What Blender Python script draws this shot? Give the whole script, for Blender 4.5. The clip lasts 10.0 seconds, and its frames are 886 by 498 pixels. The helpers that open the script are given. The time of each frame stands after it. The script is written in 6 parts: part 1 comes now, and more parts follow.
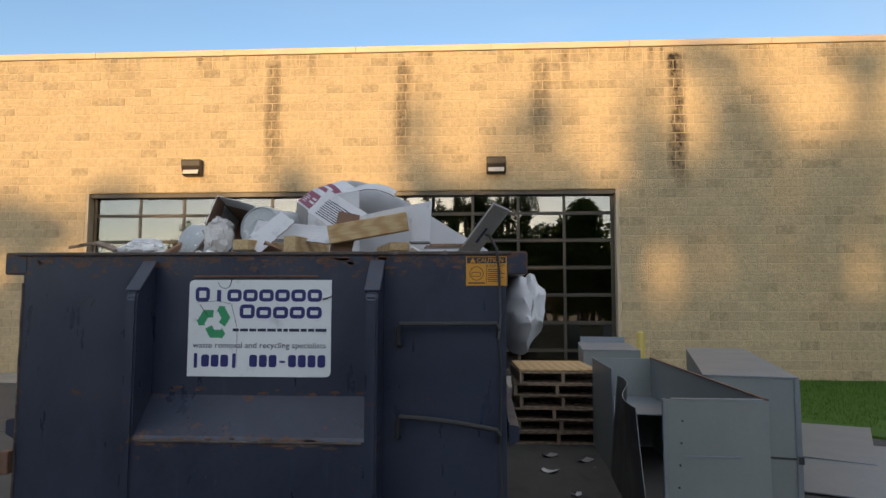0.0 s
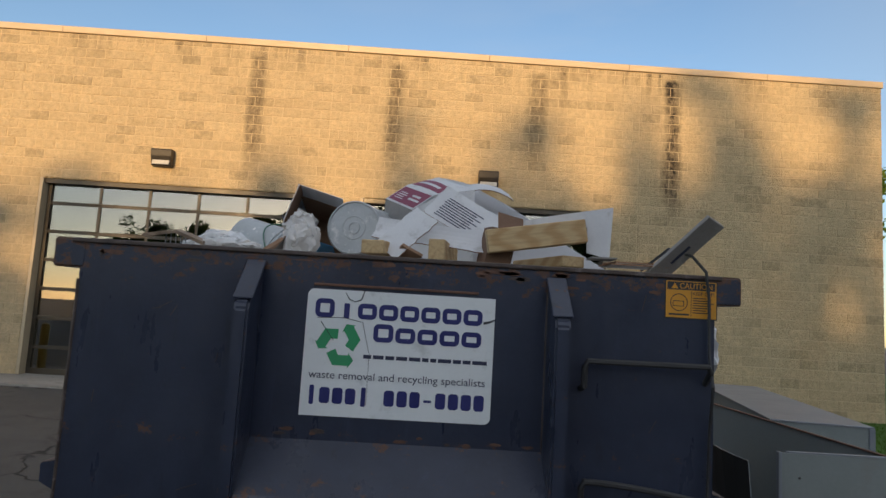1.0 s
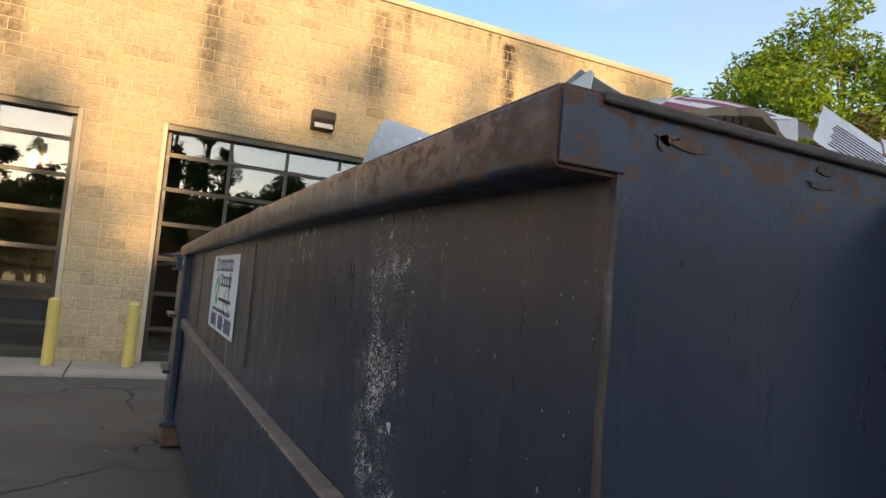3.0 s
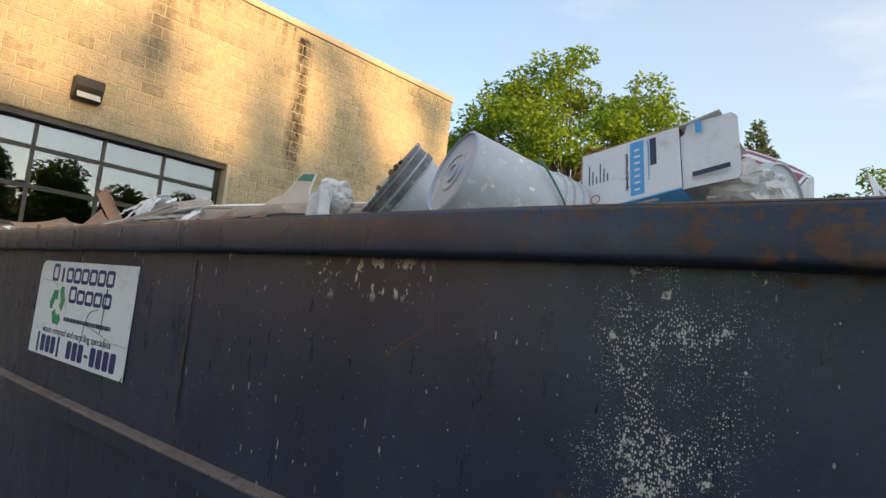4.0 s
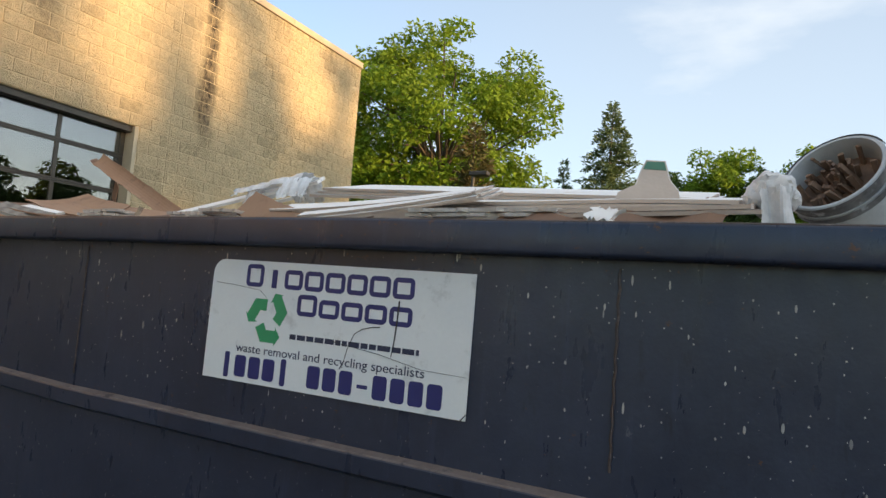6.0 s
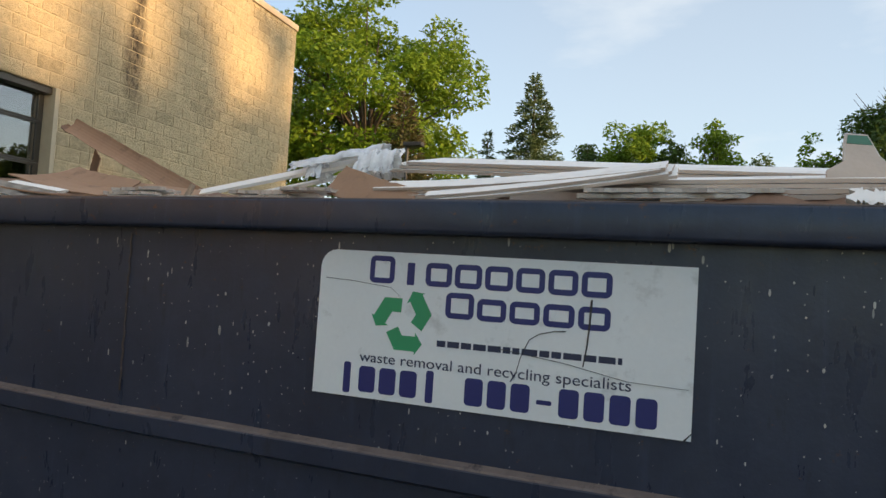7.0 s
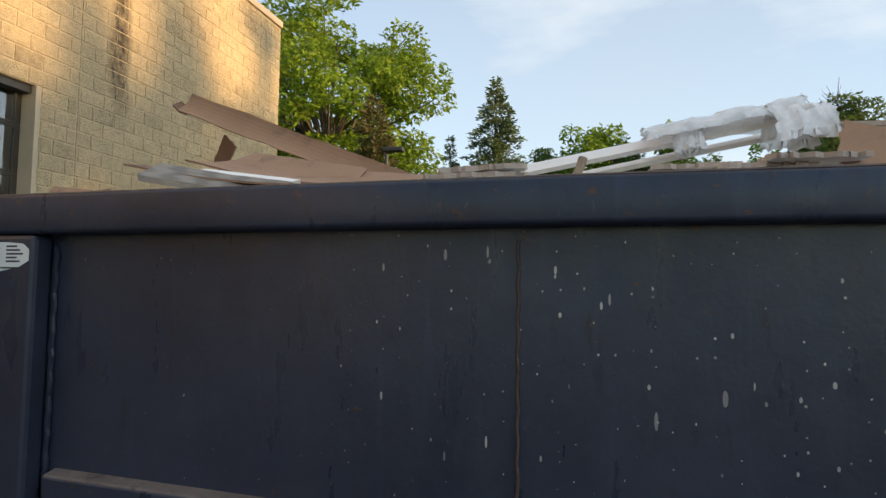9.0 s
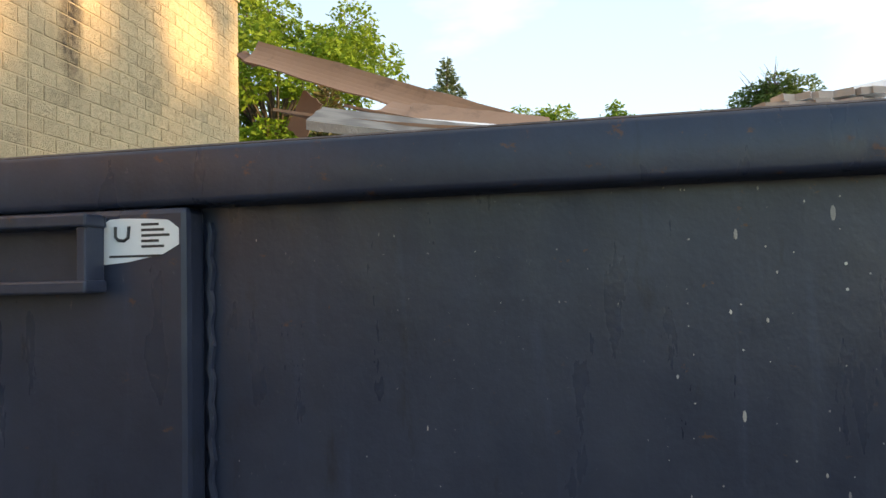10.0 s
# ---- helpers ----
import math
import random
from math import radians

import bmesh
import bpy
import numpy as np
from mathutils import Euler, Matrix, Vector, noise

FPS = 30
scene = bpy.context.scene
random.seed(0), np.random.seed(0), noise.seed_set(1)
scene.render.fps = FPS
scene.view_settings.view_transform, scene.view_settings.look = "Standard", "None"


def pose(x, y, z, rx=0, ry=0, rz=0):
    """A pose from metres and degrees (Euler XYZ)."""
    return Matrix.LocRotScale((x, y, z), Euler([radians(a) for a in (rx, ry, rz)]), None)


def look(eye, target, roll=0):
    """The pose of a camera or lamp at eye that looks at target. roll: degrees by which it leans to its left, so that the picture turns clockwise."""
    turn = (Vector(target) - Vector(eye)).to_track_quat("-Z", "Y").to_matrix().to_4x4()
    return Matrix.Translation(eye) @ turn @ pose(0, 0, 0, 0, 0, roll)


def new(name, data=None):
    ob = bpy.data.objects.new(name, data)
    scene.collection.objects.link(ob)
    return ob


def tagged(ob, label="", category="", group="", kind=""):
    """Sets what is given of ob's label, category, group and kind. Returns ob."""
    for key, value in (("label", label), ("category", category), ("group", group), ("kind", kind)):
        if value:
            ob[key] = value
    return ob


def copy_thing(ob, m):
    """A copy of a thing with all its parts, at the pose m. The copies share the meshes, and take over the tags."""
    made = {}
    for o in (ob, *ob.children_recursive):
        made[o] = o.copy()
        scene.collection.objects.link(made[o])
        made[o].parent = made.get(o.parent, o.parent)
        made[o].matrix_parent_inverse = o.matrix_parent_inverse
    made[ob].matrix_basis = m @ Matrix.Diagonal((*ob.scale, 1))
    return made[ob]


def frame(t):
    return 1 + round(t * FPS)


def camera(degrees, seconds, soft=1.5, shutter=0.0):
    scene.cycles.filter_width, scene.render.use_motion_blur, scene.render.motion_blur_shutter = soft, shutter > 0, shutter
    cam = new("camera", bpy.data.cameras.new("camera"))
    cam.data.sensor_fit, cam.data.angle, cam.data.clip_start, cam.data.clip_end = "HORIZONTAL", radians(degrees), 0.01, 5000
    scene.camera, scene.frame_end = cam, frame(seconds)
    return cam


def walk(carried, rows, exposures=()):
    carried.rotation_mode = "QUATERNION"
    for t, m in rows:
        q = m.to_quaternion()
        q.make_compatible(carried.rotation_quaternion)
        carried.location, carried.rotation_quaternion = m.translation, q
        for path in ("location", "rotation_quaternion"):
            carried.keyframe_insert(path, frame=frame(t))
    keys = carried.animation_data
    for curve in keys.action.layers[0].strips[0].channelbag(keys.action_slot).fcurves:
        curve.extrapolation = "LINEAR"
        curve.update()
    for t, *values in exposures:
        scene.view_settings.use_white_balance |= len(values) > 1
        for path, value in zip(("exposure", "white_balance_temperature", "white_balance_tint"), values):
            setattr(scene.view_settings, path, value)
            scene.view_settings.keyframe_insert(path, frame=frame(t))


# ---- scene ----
cam = camera(68.3, 10.0)
PATH = [
    (0, (2.136, -2.87, 1.598), (2.01, -0.881, 1.766), 0.1),
    (0.5, (1.676, -2.54, 1.617), (1.589, -0.56, 1.883), 2.4),
    (1, (1.213, -2.269, 1.619), (1.26, -0.282, 1.837), 3.4),
    (1.5, (0.75, -1.889, 1.623), (0.82, 0.09, 1.905), 0.8),
    (2, (0.238, -1.563, 1.598), (0.493, 0.413, 1.768), 5.9),
    (2.4, (-0.083, -1.191, 1.569), (0.233, 0.78, 1.685), 1.1),
    (2.5, (-0.152, -1.094, 1.564), (0.304, 0.852, 1.648), 1.6),
    (2.7, (-0.283, -0.856, 1.574), (0.42, 1.012, 1.691), 3.3),
    (3, (-0.494, -0.628, 1.564), (0.355, 1.177, 1.71), 5.0),
    (3.2, (-0.606, -0.458, 1.608), (0.456, 1.233, 1.713), 6.0),
    (4.3, (-1.295, 0.476, 1.598), (0.24, 1.739, 1.816), 4.5),
    (4.5, (-1.386, 0.636, 1.615), (0.172, 1.879, 1.78), 2.9),
    (5, (-1.599, 1.095, 1.61), (-0.052, 2.357, 1.725), -0.5),
    (5.5, (-1.813, 1.552, 1.589), (-0.08, 2.542, 1.709), 2.3),
    (5.7, (-1.85, 1.722, 1.585), (-0.11, 2.695, 1.73), 3.9),
    (6.8, (-1.848, 2.714, 1.604), (0.013, 3.427, 1.765), 3.8),
    (7, (-1.837, 2.887, 1.613), (0.045, 3.557, 1.719), 3.3),
    (7.5, (-1.67, 3.319, 1.615), (0.256, 3.84, 1.765), 1.6),
    (8, (-1.646, 3.723, 1.611), (0.29, 4.171, 1.841), 1.7),
    (8.5, (-1.551, 4.142, 1.606), (0.403, 4.548, 1.743), 2.5),
    (9, (-1.388, 4.542, 1.61), (0.545, 5.036, 1.749), 0.8),
    (9.5, (-1.276, 4.967, 1.6), (0.676, 5.387, 1.71), 2.5),
    (9.6, (-1.245, 5.041, 1.606), (0.713, 5.447, 1.659), 2.8),
    (10, (-1.089, 5.325, 1.609), (0.882, 5.648, 1.702), -1.4),
]
exposures = [(0, 0.86, 6200, 15), (0.5, 0.72, 6200, 15), (1.0, 0.58, 6250, 15), (1.5, 0.48, 6300, 15), (2.0, 0.66, 6250, 15), (2.5, 0.95, 6200, 14), (3.2, 1.3, 6250, 14), (4.5, 1.3, 6250, 13), (5.5, 1.35, 6250, 13), (7.5, 1.12, 6250, 12), (9.5, 1.32, 6250, 12), (10, 1.75, 6250, 12)]
walk(cam, [(t, look(eye, target, roll)) for t, eye, target, roll in PATH], exposures)

# ---- sky and sun ----
SUN_WAY = Vector((-0.125, -0.983, 0.134)).normalized()
world = bpy.data.worlds.new("sky")
scene.world = world
world.use_nodes = True
wn, wl = world.node_tree.nodes, world.node_tree.links
wn.clear()
sky = wn.new("ShaderNodeTexSky")
sky.sky_type = 'NISHITA'
sky.sun_disc = False
sky.sun_elevation = math.asin(SUN_WAY.z)
sky.sun_rotation = math.atan2(SUN_WAY.x, SUN_WAY.y)
sky.air_density, sky.dust_density, sky.ozone_density = 1.0, 0.35, 1.7
# thin high cloud, streaked across the sky
wtc = wn.new("ShaderNodeTexCoord")
wmap = wn.new("ShaderNodeMapping")
wmap.inputs["Scale"].default_value = (1.2, 1.6, 5.0)
wmap.inputs["Rotation"].default_value = (0.25, 0.1, 0.5)
wnoise = wn.new("ShaderNodeTexNoise")
wnoise.inputs["Scale"].default_value = 1.3
wnoise.inputs["Detail"].default_value = 7
wnoise.inputs["Roughness"].default_value = 0.55
wramp = wn.new("ShaderNodeValToRGB")
wramp.color_ramp.elements[0].position, wramp.color_ramp.elements[0].color = 0.50, (0, 0, 0, 1)
wramp.color_ramp.elements[1].position, wramp.color_ramp.elements[1].color = 0.85, (0.8, 0.8, 0.8, 1)
wmix = wn.new("ShaderNodeMix")
wmix.data_type = 'RGBA'
wmix.inputs["B"].default_value = (2.68, 2.82, 2.80, 1)
wbg = wn.new("ShaderNodeBackground")
wbg.inputs["Strength"].default_value = 0.15
wout = wn.new("ShaderNodeOutputWorld")
wl.new(wtc.outputs["Generated"], wmap.inputs["Vector"])
wl.new(wmap.outputs["Vector"], wnoise.inputs["Vector"])
wl.new(wnoise.outputs["Fac"], wramp.inputs["Fac"])
wsep = wn.new("ShaderNodeSeparateXYZ")
wl.new(wtc.outputs["Generated"], wsep.inputs["Vector"])
wveil = wn.new("ShaderNodeMapRange")
for key, value in (("From Min", 0.35), ("From Max", 1.0), ("To Min", 0.0), ("To Max", 0.55)):
    wveil.inputs[key].default_value = value
wl.new(wsep.outputs["X"], wveil.inputs["Value"])
wadd = wn.new("ShaderNodeMath")
wadd.operation, wadd.use_clamp = 'ADD', True
# the streaks thin out towards the clear side of the sky
wclear = wn.new("ShaderNodeMapRange")
for key, value in (("From Min", 0.0), ("From Max", 0.6), ("To Min", 0.15), ("To Max", 1.0)):
    wclear.inputs[key].default_value = value
wl.new(wsep.outputs["X"], wclear.inputs["Value"])
wstreak = wn.new("ShaderNodeMath")
wstreak.operation = 'MULTIPLY'
wl.new(wramp.outputs["Color"], wstreak.inputs[0])
wl.new(wclear.outputs["Result"], wstreak.inputs[1])
# a pale evening veil high overhead
whigh = wn.new("ShaderNodeMapRange")
for key, value in (("From Min", 0.5), ("From Max", 0.9), ("To Min", 0.0), ("To Max", 0.85)):
    whigh.inputs[key].default_value = value
wl.new(wsep.outputs["Z"], whigh.inputs["Value"])
wboth = wn.new("ShaderNodeMath")
wboth.operation = 'ADD'
wl.new(wveil.outputs["Result"], wboth.inputs[0])
wl.new(whigh.outputs["Result"], wboth.inputs[1])
wl.new(wstreak.outputs["Value"], wadd.inputs[0])
wl.new(wboth.outputs["Value"], wadd.inputs[1])
wl.new(wadd.outputs["Value"], wmix.inputs["Factor"])
wl.new(sky.outputs["Color"], wmix.inputs["A"])
# haze glowing round the low sun
wglow = wn.new("ShaderNodeMapRange")
for key, value in (("From Min", -0.35), ("From Max", -0.95), ("To Min", 0.0), ("To Max", 1.0)):
    wglow.inputs[key].default_value = value
wl.new(wsep.outputs["Y"], wglow.inputs["Value"])
whaze = wn.new("ShaderNodeMix")
whaze.data_type, whaze.blend_type = 'RGBA', 'ADD'
whaze.inputs["B"].default_value = (2.6, 2.35, 2.0, 1)
wl.new(wglow.outputs["Result"], whaze.inputs["Factor"])
wl.new(wmix.outputs["Result"], whaze.inputs["A"])
wl.new(whaze.outputs["Result"], wbg.inputs["Color"])
wl.new(wbg.outputs["Background"], wout.inputs["Surface"])

sun_data = bpy.data.lights.new("sun", 'SUN')
sun_data.energy, sun_data.angle, sun_data.color = 3.0, radians(1.1), (1.0, 0.64, 0.27)
sun = new("sun", sun_data)
sun.matrix_world = look(SUN_WAY * 50, (0, 0, 0))


# ---- materials ----
class Nodes:
    """A short hand for one material's node tree."""

    def __init__(self, name):
        self.mat = bpy.data.materials.new(name)
        self.mat.use_nodes = True
        self.t = self.mat.node_tree
        self.bsdf = self.t.nodes["Principled BSDF"]
        self.out = self.t.nodes["Material Output"]

    def add(self, kind, links=None, **values):
        n = self.t.nodes.new(kind)
        for k, v in values.items():
            n.inputs[k.replace("_", " ")].default_value = v
        for k, v in (links or {}).items():
            self.t.links.new(v, n.inputs[k])
        return n

    def link(self, a, b):
        self.t.links.new(a, b)

    def pos(self, scale=(1, 1, 1)):
        g = self.add("ShaderNodeNewGeometry")
        m = self.add("ShaderNodeMapping", {"Vector": g.outputs["Position"]}, Scale=scale)
        return m.outputs["Vector"]

    def local(self, scale=(1, 1, 1)):
        g = self.add("ShaderNodeTexCoord")
        m = self.add("ShaderNodeMapping", {"Vector": g.outputs["Object"]}, Scale=scale)
        return m.outputs["Vector"]

    def noise(self, vec, scale, detail=4, rough=0.6):
        return self.add("ShaderNodeTexNoise", {"Vector": vec}, Scale=scale, Detail=detail, Roughness=rough).outputs["Fac"]

    def voronoi(self, vec, scale, feature='F1', out="Distance", random=1.0):
        n = self.add("ShaderNodeTexVoronoi", {"Vector": vec}, Scale=scale, Randomness=random)
        n.feature = feature
        return n.outputs[out]

    def voronoi2(self, y, z, sy, sz, scale, out="Distance"):
        """Cells in the plane of y and z."""
        vec = self.add("ShaderNodeCombineXYZ", {"X": self.math('MULTIPLY', y, sy), "Y": self.math('MULTIPLY', z, sz)})
        n = self.add("ShaderNodeTexVoronoi", {"Vector": vec.outputs["Vector"]}, Scale=scale)
        n.voronoi_dimensions = '2D'
        return n.outputs[out]

    def ramp(self, fac, a, b, ca=0.0, cb=1.0):
        """Maps fac from a..b to ca..cb, clamped."""
        n = self.add("ShaderNodeMapRange", {"Value": fac})
        n.inputs["From Min"].default_value, n.inputs["From Max"].default_value = a, b
        n.inputs["To Min"].default_value, n.inputs["To Max"].default_value = ca, cb
        return n.outputs["Result"]

    def math(self, op, a, b=0.0):
        n = self.add("ShaderNodeMath")
        n.operation = op
        for i, v in enumerate((a, b)):
            if isinstance(v, (int, float)):
                n.inputs[i].default_value = v
            else:
                self.link(v, n.inputs[i])
        return n.outputs[0]

    def mix(self, fac, a, b):
        n = self.add("ShaderNodeMix")
        n.data_type = 'RGBA'
        for key, v in (("Factor", fac), ("A", a), ("B", b)):
            if isinstance(v, (int, float)):
                n.inputs[key].default_value = v
            elif isinstance(v, tuple):
                n.inputs[key].default_value = (*v, 1)
            else:
                self.link(v, n.inputs[key])
        return n.outputs["Result"]

    def bump(self, height, strength, distance):
        b = self.add("ShaderNodeBump", {"Height": height}, Strength=strength, Distance=distance)
        self.link(b.outputs["Normal"], self.bsdf.inputs["Normal"])

    def done(self, color=None, rough=0.6, metal=0.0):
        for key, v in (("Base Color", color), ("Roughness", rough), ("Metallic", metal)):
            if v is None:
                continue
            if isinstance(v, tuple):
                self.bsdf.inputs[key].default_value = (*v, 1)
            elif isinstance(v, (int, float)):
                self.bsdf.inputs[key].default_value = v
            else:
                self.link(v, self.bsdf.inputs[key])
        return self.mat


def plain(name, c1, c2, rough=0.6, metal=0.0, scale=6.0, grain=60.0, bump=0.15, stretch=(1, 1, 1), dirt=None):
    """A surface of two close colours, mottled at two scales, with fine relief."""
    n = Nodes(name)
    v = n.local(stretch)
    big, fine = n.noise(v, scale, 5), n.noise(v, grain, 3)
    col = n.mix(n.ramp(n.math('ADD', big, n.math('MULTIPLY', fine, 0.4)), 0.45, 0.95), c1, c2)
    if dirt:
        col = n.mix(n.ramp(n.noise(v, scale * 2.3, 8, 0.7), 0.56, 0.70), col, dirt)
    n.bump(n.math('ADD', fine, big), bump, 0.004)
    return n.done(col, n.ramp(big, 0.3, 0.7, rough - 0.08, rough + 0.08), metal)


def block_material(name, c1, c2, stains=False):
    n = Nodes(name)
    v = n.pos()
    isl = n.add("ShaderNodeNewGeometry").outputs["Random Per Island"]
    obr = n.add("ShaderNodeObjectInfo").outputs["Random"]
    rnd = n.math('FRACT', n.math('ADD', isl, obr))
    col = n.mix(rnd, c1, c2)
    mid, fine = n.noise(v, 9, 6, 0.7), n.noise(v, 55, 4, 0.7)
    col = n.mix(n.ramp(n.math('ADD', mid, n.math('MULTIPLY', fine, 0.6)), 0.62, 1.05, 0.0, 0.75), col, tuple(c * 0.55 for c in c1))
    # a few blocks weathered darker than the rest
    odd = n.math('MULTIPLY', n.math('GREATER_THAN', rnd, 0.90), n.ramp(mid, 0.40, 0.6, 0.05, 0.42))
    col = n.mix(odd, col, tuple(c * 0.42 for c in c1))
    if stains:
        xyz = n.add("ShaderNodeSeparateXYZ", {"Vector": v})
        wob = n.math('MULTIPLY', n.math('SUBTRACT', n.noise(n.pos((1, 1, 0.5)), 2.2, 4), 0.5), 0.35)
        x = n.math('ADD', xyz.outputs["X"], wob)
        rough = n.noise(n.pos((1, 1, 0.6)), 12, 6, 0.75)
        total = None
        for sx, half, top, bottom, depth in ((-2.63, .17, 7.0, 4.65, .75), (0.32, .16, 7.0, 4.9, .75), (3.37, .18, 7.0, 5.0, .6),
                                             (3.95, .08, 7.2, 6.6, .7), (6.34, .15, 7.05, 4.2, 1.0), (6.32, .11, 7.05, 6.3, 1.4), (-1.75, .10, 7.2, 6.9, .9),
                                             (0.95, .06, 7.2, 7.05, 1.0), (5.82, .07, 7.2, 6.95, 1.2), (6.07, .05, 7.2, 6.9, 1.0), (5.3, .06, 7.2, 6.95, .8)):
            side = n.ramp(n.math('ABSOLUTE', n.math('SUBTRACT', x, sx)), half * 1.5, half * 0.5)
            tall = n.math('MULTIPLY', n.ramp(xyz.outputs["Z"], bottom - .35, bottom + .5), n.ramp(xyz.outputs["Z"], top + .1, top))
            one = n.math('MULTIPLY', n.math('MULTIPLY', side, tall), depth)
            total = one if total is None else n.math('MAXIMUM', total, one)
        # weathering under the coping
        band = n.math('MULTIPLY', n.ramp(xyz.outputs["Z"], 6.5, 7.25), n.ramp(n.noise(n.pos((1, 1, 0.35)), 1.7, 6, 0.7), 0.48, 0.68, 0, 0.75))
        total = n.math('MAXIMUM', total, band)
        total = n.math('MULTIPLY', total, n.ramp(rough, 0.3, 0.62, 0.25, 1.0))
        col = n.mix(total, col, (0.035, 0.026, 0.018))
    n.bump(n.math('ADD', n.math('MULTIPLY', n.noise(v, 16, 5, 0.65), 1.6), n.math('MULTIPLY', fine, 1.3)), 0.9, 0.030)
    return n.done(col, 0.92)


def paint_material(name, base, worn, side=False):
    """Thick dark enamel on steel: scuffs, runs, rust breaking through, dried splashes."""
    n = Nodes(name)
    v = n.pos()
    xyz = n.add("ShaderNodeSeparateXYZ", {"Vector": v})
    big = n.noise(v, 1.7, 5)
    streak = n.noise(n.pos((9, 9, 0.8)), 2.2, 6, 0.65)
    col = n.mix(n.ramp(n.math('ADD', big, n.math('MULTIPLY', n.noise(v, 14, 8, 0.75), 0.5)), 0.5, 0.95), base, worn)
    col = n.mix(n.ramp(streak, 0.58, 0.75, 0, 0.35), col, tuple(c * 1.7 for c in worn))
    col = n.mix(n.ramp(n.noise(n.pos((5, 5, 1.2)), 3.0, 6, 0.7), 0.60, 0.72, 0, 0.6), col, (0.012, 0.013, 0.016))
    # rust, mostly along the top edge, and stray patches
    rustn = n.noise(n.pos((1, 1, 1.4)), 15, 9, 0.75)
    top = n.ramp(xyz.outputs["Z"], 1.60, 1.85, 0, 0.05)
    # the corner that the hoist truck scrapes is rustier
    corner = n.math('MULTIPLY', n.ramp(xyz.outputs["Z"], 1.70, 1.75), n.ramp(xyz.outputs["Y"], 1.3, 0.1, 0.0, 0.14))
    front = n.math('LESS_THAN', xyz.outputs["Y"], 0.02)
    lip = n.math('MULTIPLY', front, n.ramp(xyz.outputs["Z"], 1.66, 1.83, 0.0, 0.13))
    sill = n.math('MULTIPLY', n.math('LESS_THAN', xyz.outputs["Y"], -0.10), n.ramp(n.math('ABSOLUTE', n.math('SUBTRACT', xyz.outputs["Z"], 1.03)), 0.09, 0.0, 0.0, 0.12))
    foot = n.math('MULTIPLY', front, n.ramp(n.math('ABSOLUTE', n.math('SUBTRACT', xyz.outputs["Z"], 1.19)), 0.06, 0.0, 0.0, 0.09))
    top = n.math('ADD', top, n.math('ADD', n.math('ADD', lip, sill), foot))
    top = n.math('ADD', top, n.math('MULTIPLY', corner, n.math('GREATER_THAN', xyz.outputs["Y"], 0.003)))
    rust = n.ramp(n.math('ADD', rustn, top), 0.64, 0.68)
    rcol = n.mix(n.noise(v, 40, 4), (0.06, 0.034, 0.022), (0.17, 0.08, 0.04))
    col = n.mix(n.math('MULTIPLY', rust, 0.85), col, rcol)
    # fine scratches and pale scuffs
    scuff = n.ramp(n.noise(n.pos((3, 3, 1.3)), 11, 10, 0.8), 0.63, 0.68, 0, 0.45)
    col = n.mix(scuff, col, (0.16, 0.16, 0.165))
    white = None
    if side:
        y, z = xyz.outputs["Y"], xyz.outputs["Z"]
        ragged = n.math('MULTIPLY', n.math('SUBTRACT', n.noise(v, 3, 4), 0.5), 0.5)
        # dried plaster splash running down one stretch
        away = n.math('ABSOLUTE', n.math('SUBTRACT', n.math('ADD', y, ragged), 0.70))
        dense = n.ramp(away, 0.21, 0.0)
        patchy = n.ramp(n.noise(v, 9, 6), 0.36, 0.62, 0.1, 1.35)
        limit = n.math('MULTIPLY', n.math('MULTIPLY', n.math('POWER', dense, 1.5), 0.36), patchy)
        grain = n.add("ShaderNodeSeparateColor", {"Color": n.voronoi2(y, z, 1.0, 0.7, 210, "Color")})
        few = n.math('GREATER_THAN', n.math('ADD', grain.outputs["Red"], n.math('MULTIPLY', dense, 0.45)), 0.72)
        splash = n.math('MULTIPLY', few, n.math('LESS_THAN', n.voronoi2(y, z, 1.0, 0.7, 210), n.math('MULTIPLY', limit, n.ramp(grain.outputs["Green"], 0, 1, 0.35, 1.3))))
        core = n.ramp(n.math('ADD', n.noise(v, 24, 7, 0.7), n.math('MULTIPLY', n.ramp(away, 0.20, 0.0), 0.13)), 0.725, 0.735)
        white = n.math('MULTIPLY', n.math('MAXIMUM', splash, core), n.ramp(dense, 0.0, 0.12))
        # drips and dots scattered along the panel
        thin = n.ramp(n.noise(n.pos((1, 0.8, 0.8)), 1.1, 3), 0.34, 0.66, 0.4, 1.0)
        for sy, sz, scale, cut, size in ((1.0, 0.32, 8.5, 0.50, 0.034), (1.0, 0.55, 15.0, 0.62, 0.040), (1.0, 0.20, 11.0, 0.72, 0.030), (1.0, 0.9, 26.0, 0.66, 0.05)):
            cell = n.add("ShaderNodeSeparateColor", {"Color": n.voronoi2(y, z, sy, sz, scale, "Color")})
            some = n.math('GREATER_THAN', cell.outputs["Red"], cut)
            reach = n.math('MULTIPLY', n.ramp(cell.outputs["Green"], 0, 1, 0.35 * size, 1.5 * size), n.math('MULTIPLY', thin, n.ramp(y, 4.9, 5.3, 1.0, 0.35)))
            dots = n.math('MULTIPLY', n.math('LESS_THAN', n.voronoi2(y, z, sy, sz, scale), reach), some)
            white = n.math('MAXIMUM', white, n.math('MULTIPLY', dots, n.ramp(cell.outputs["Blue"], 0, 1, 0.35, 0.95)))
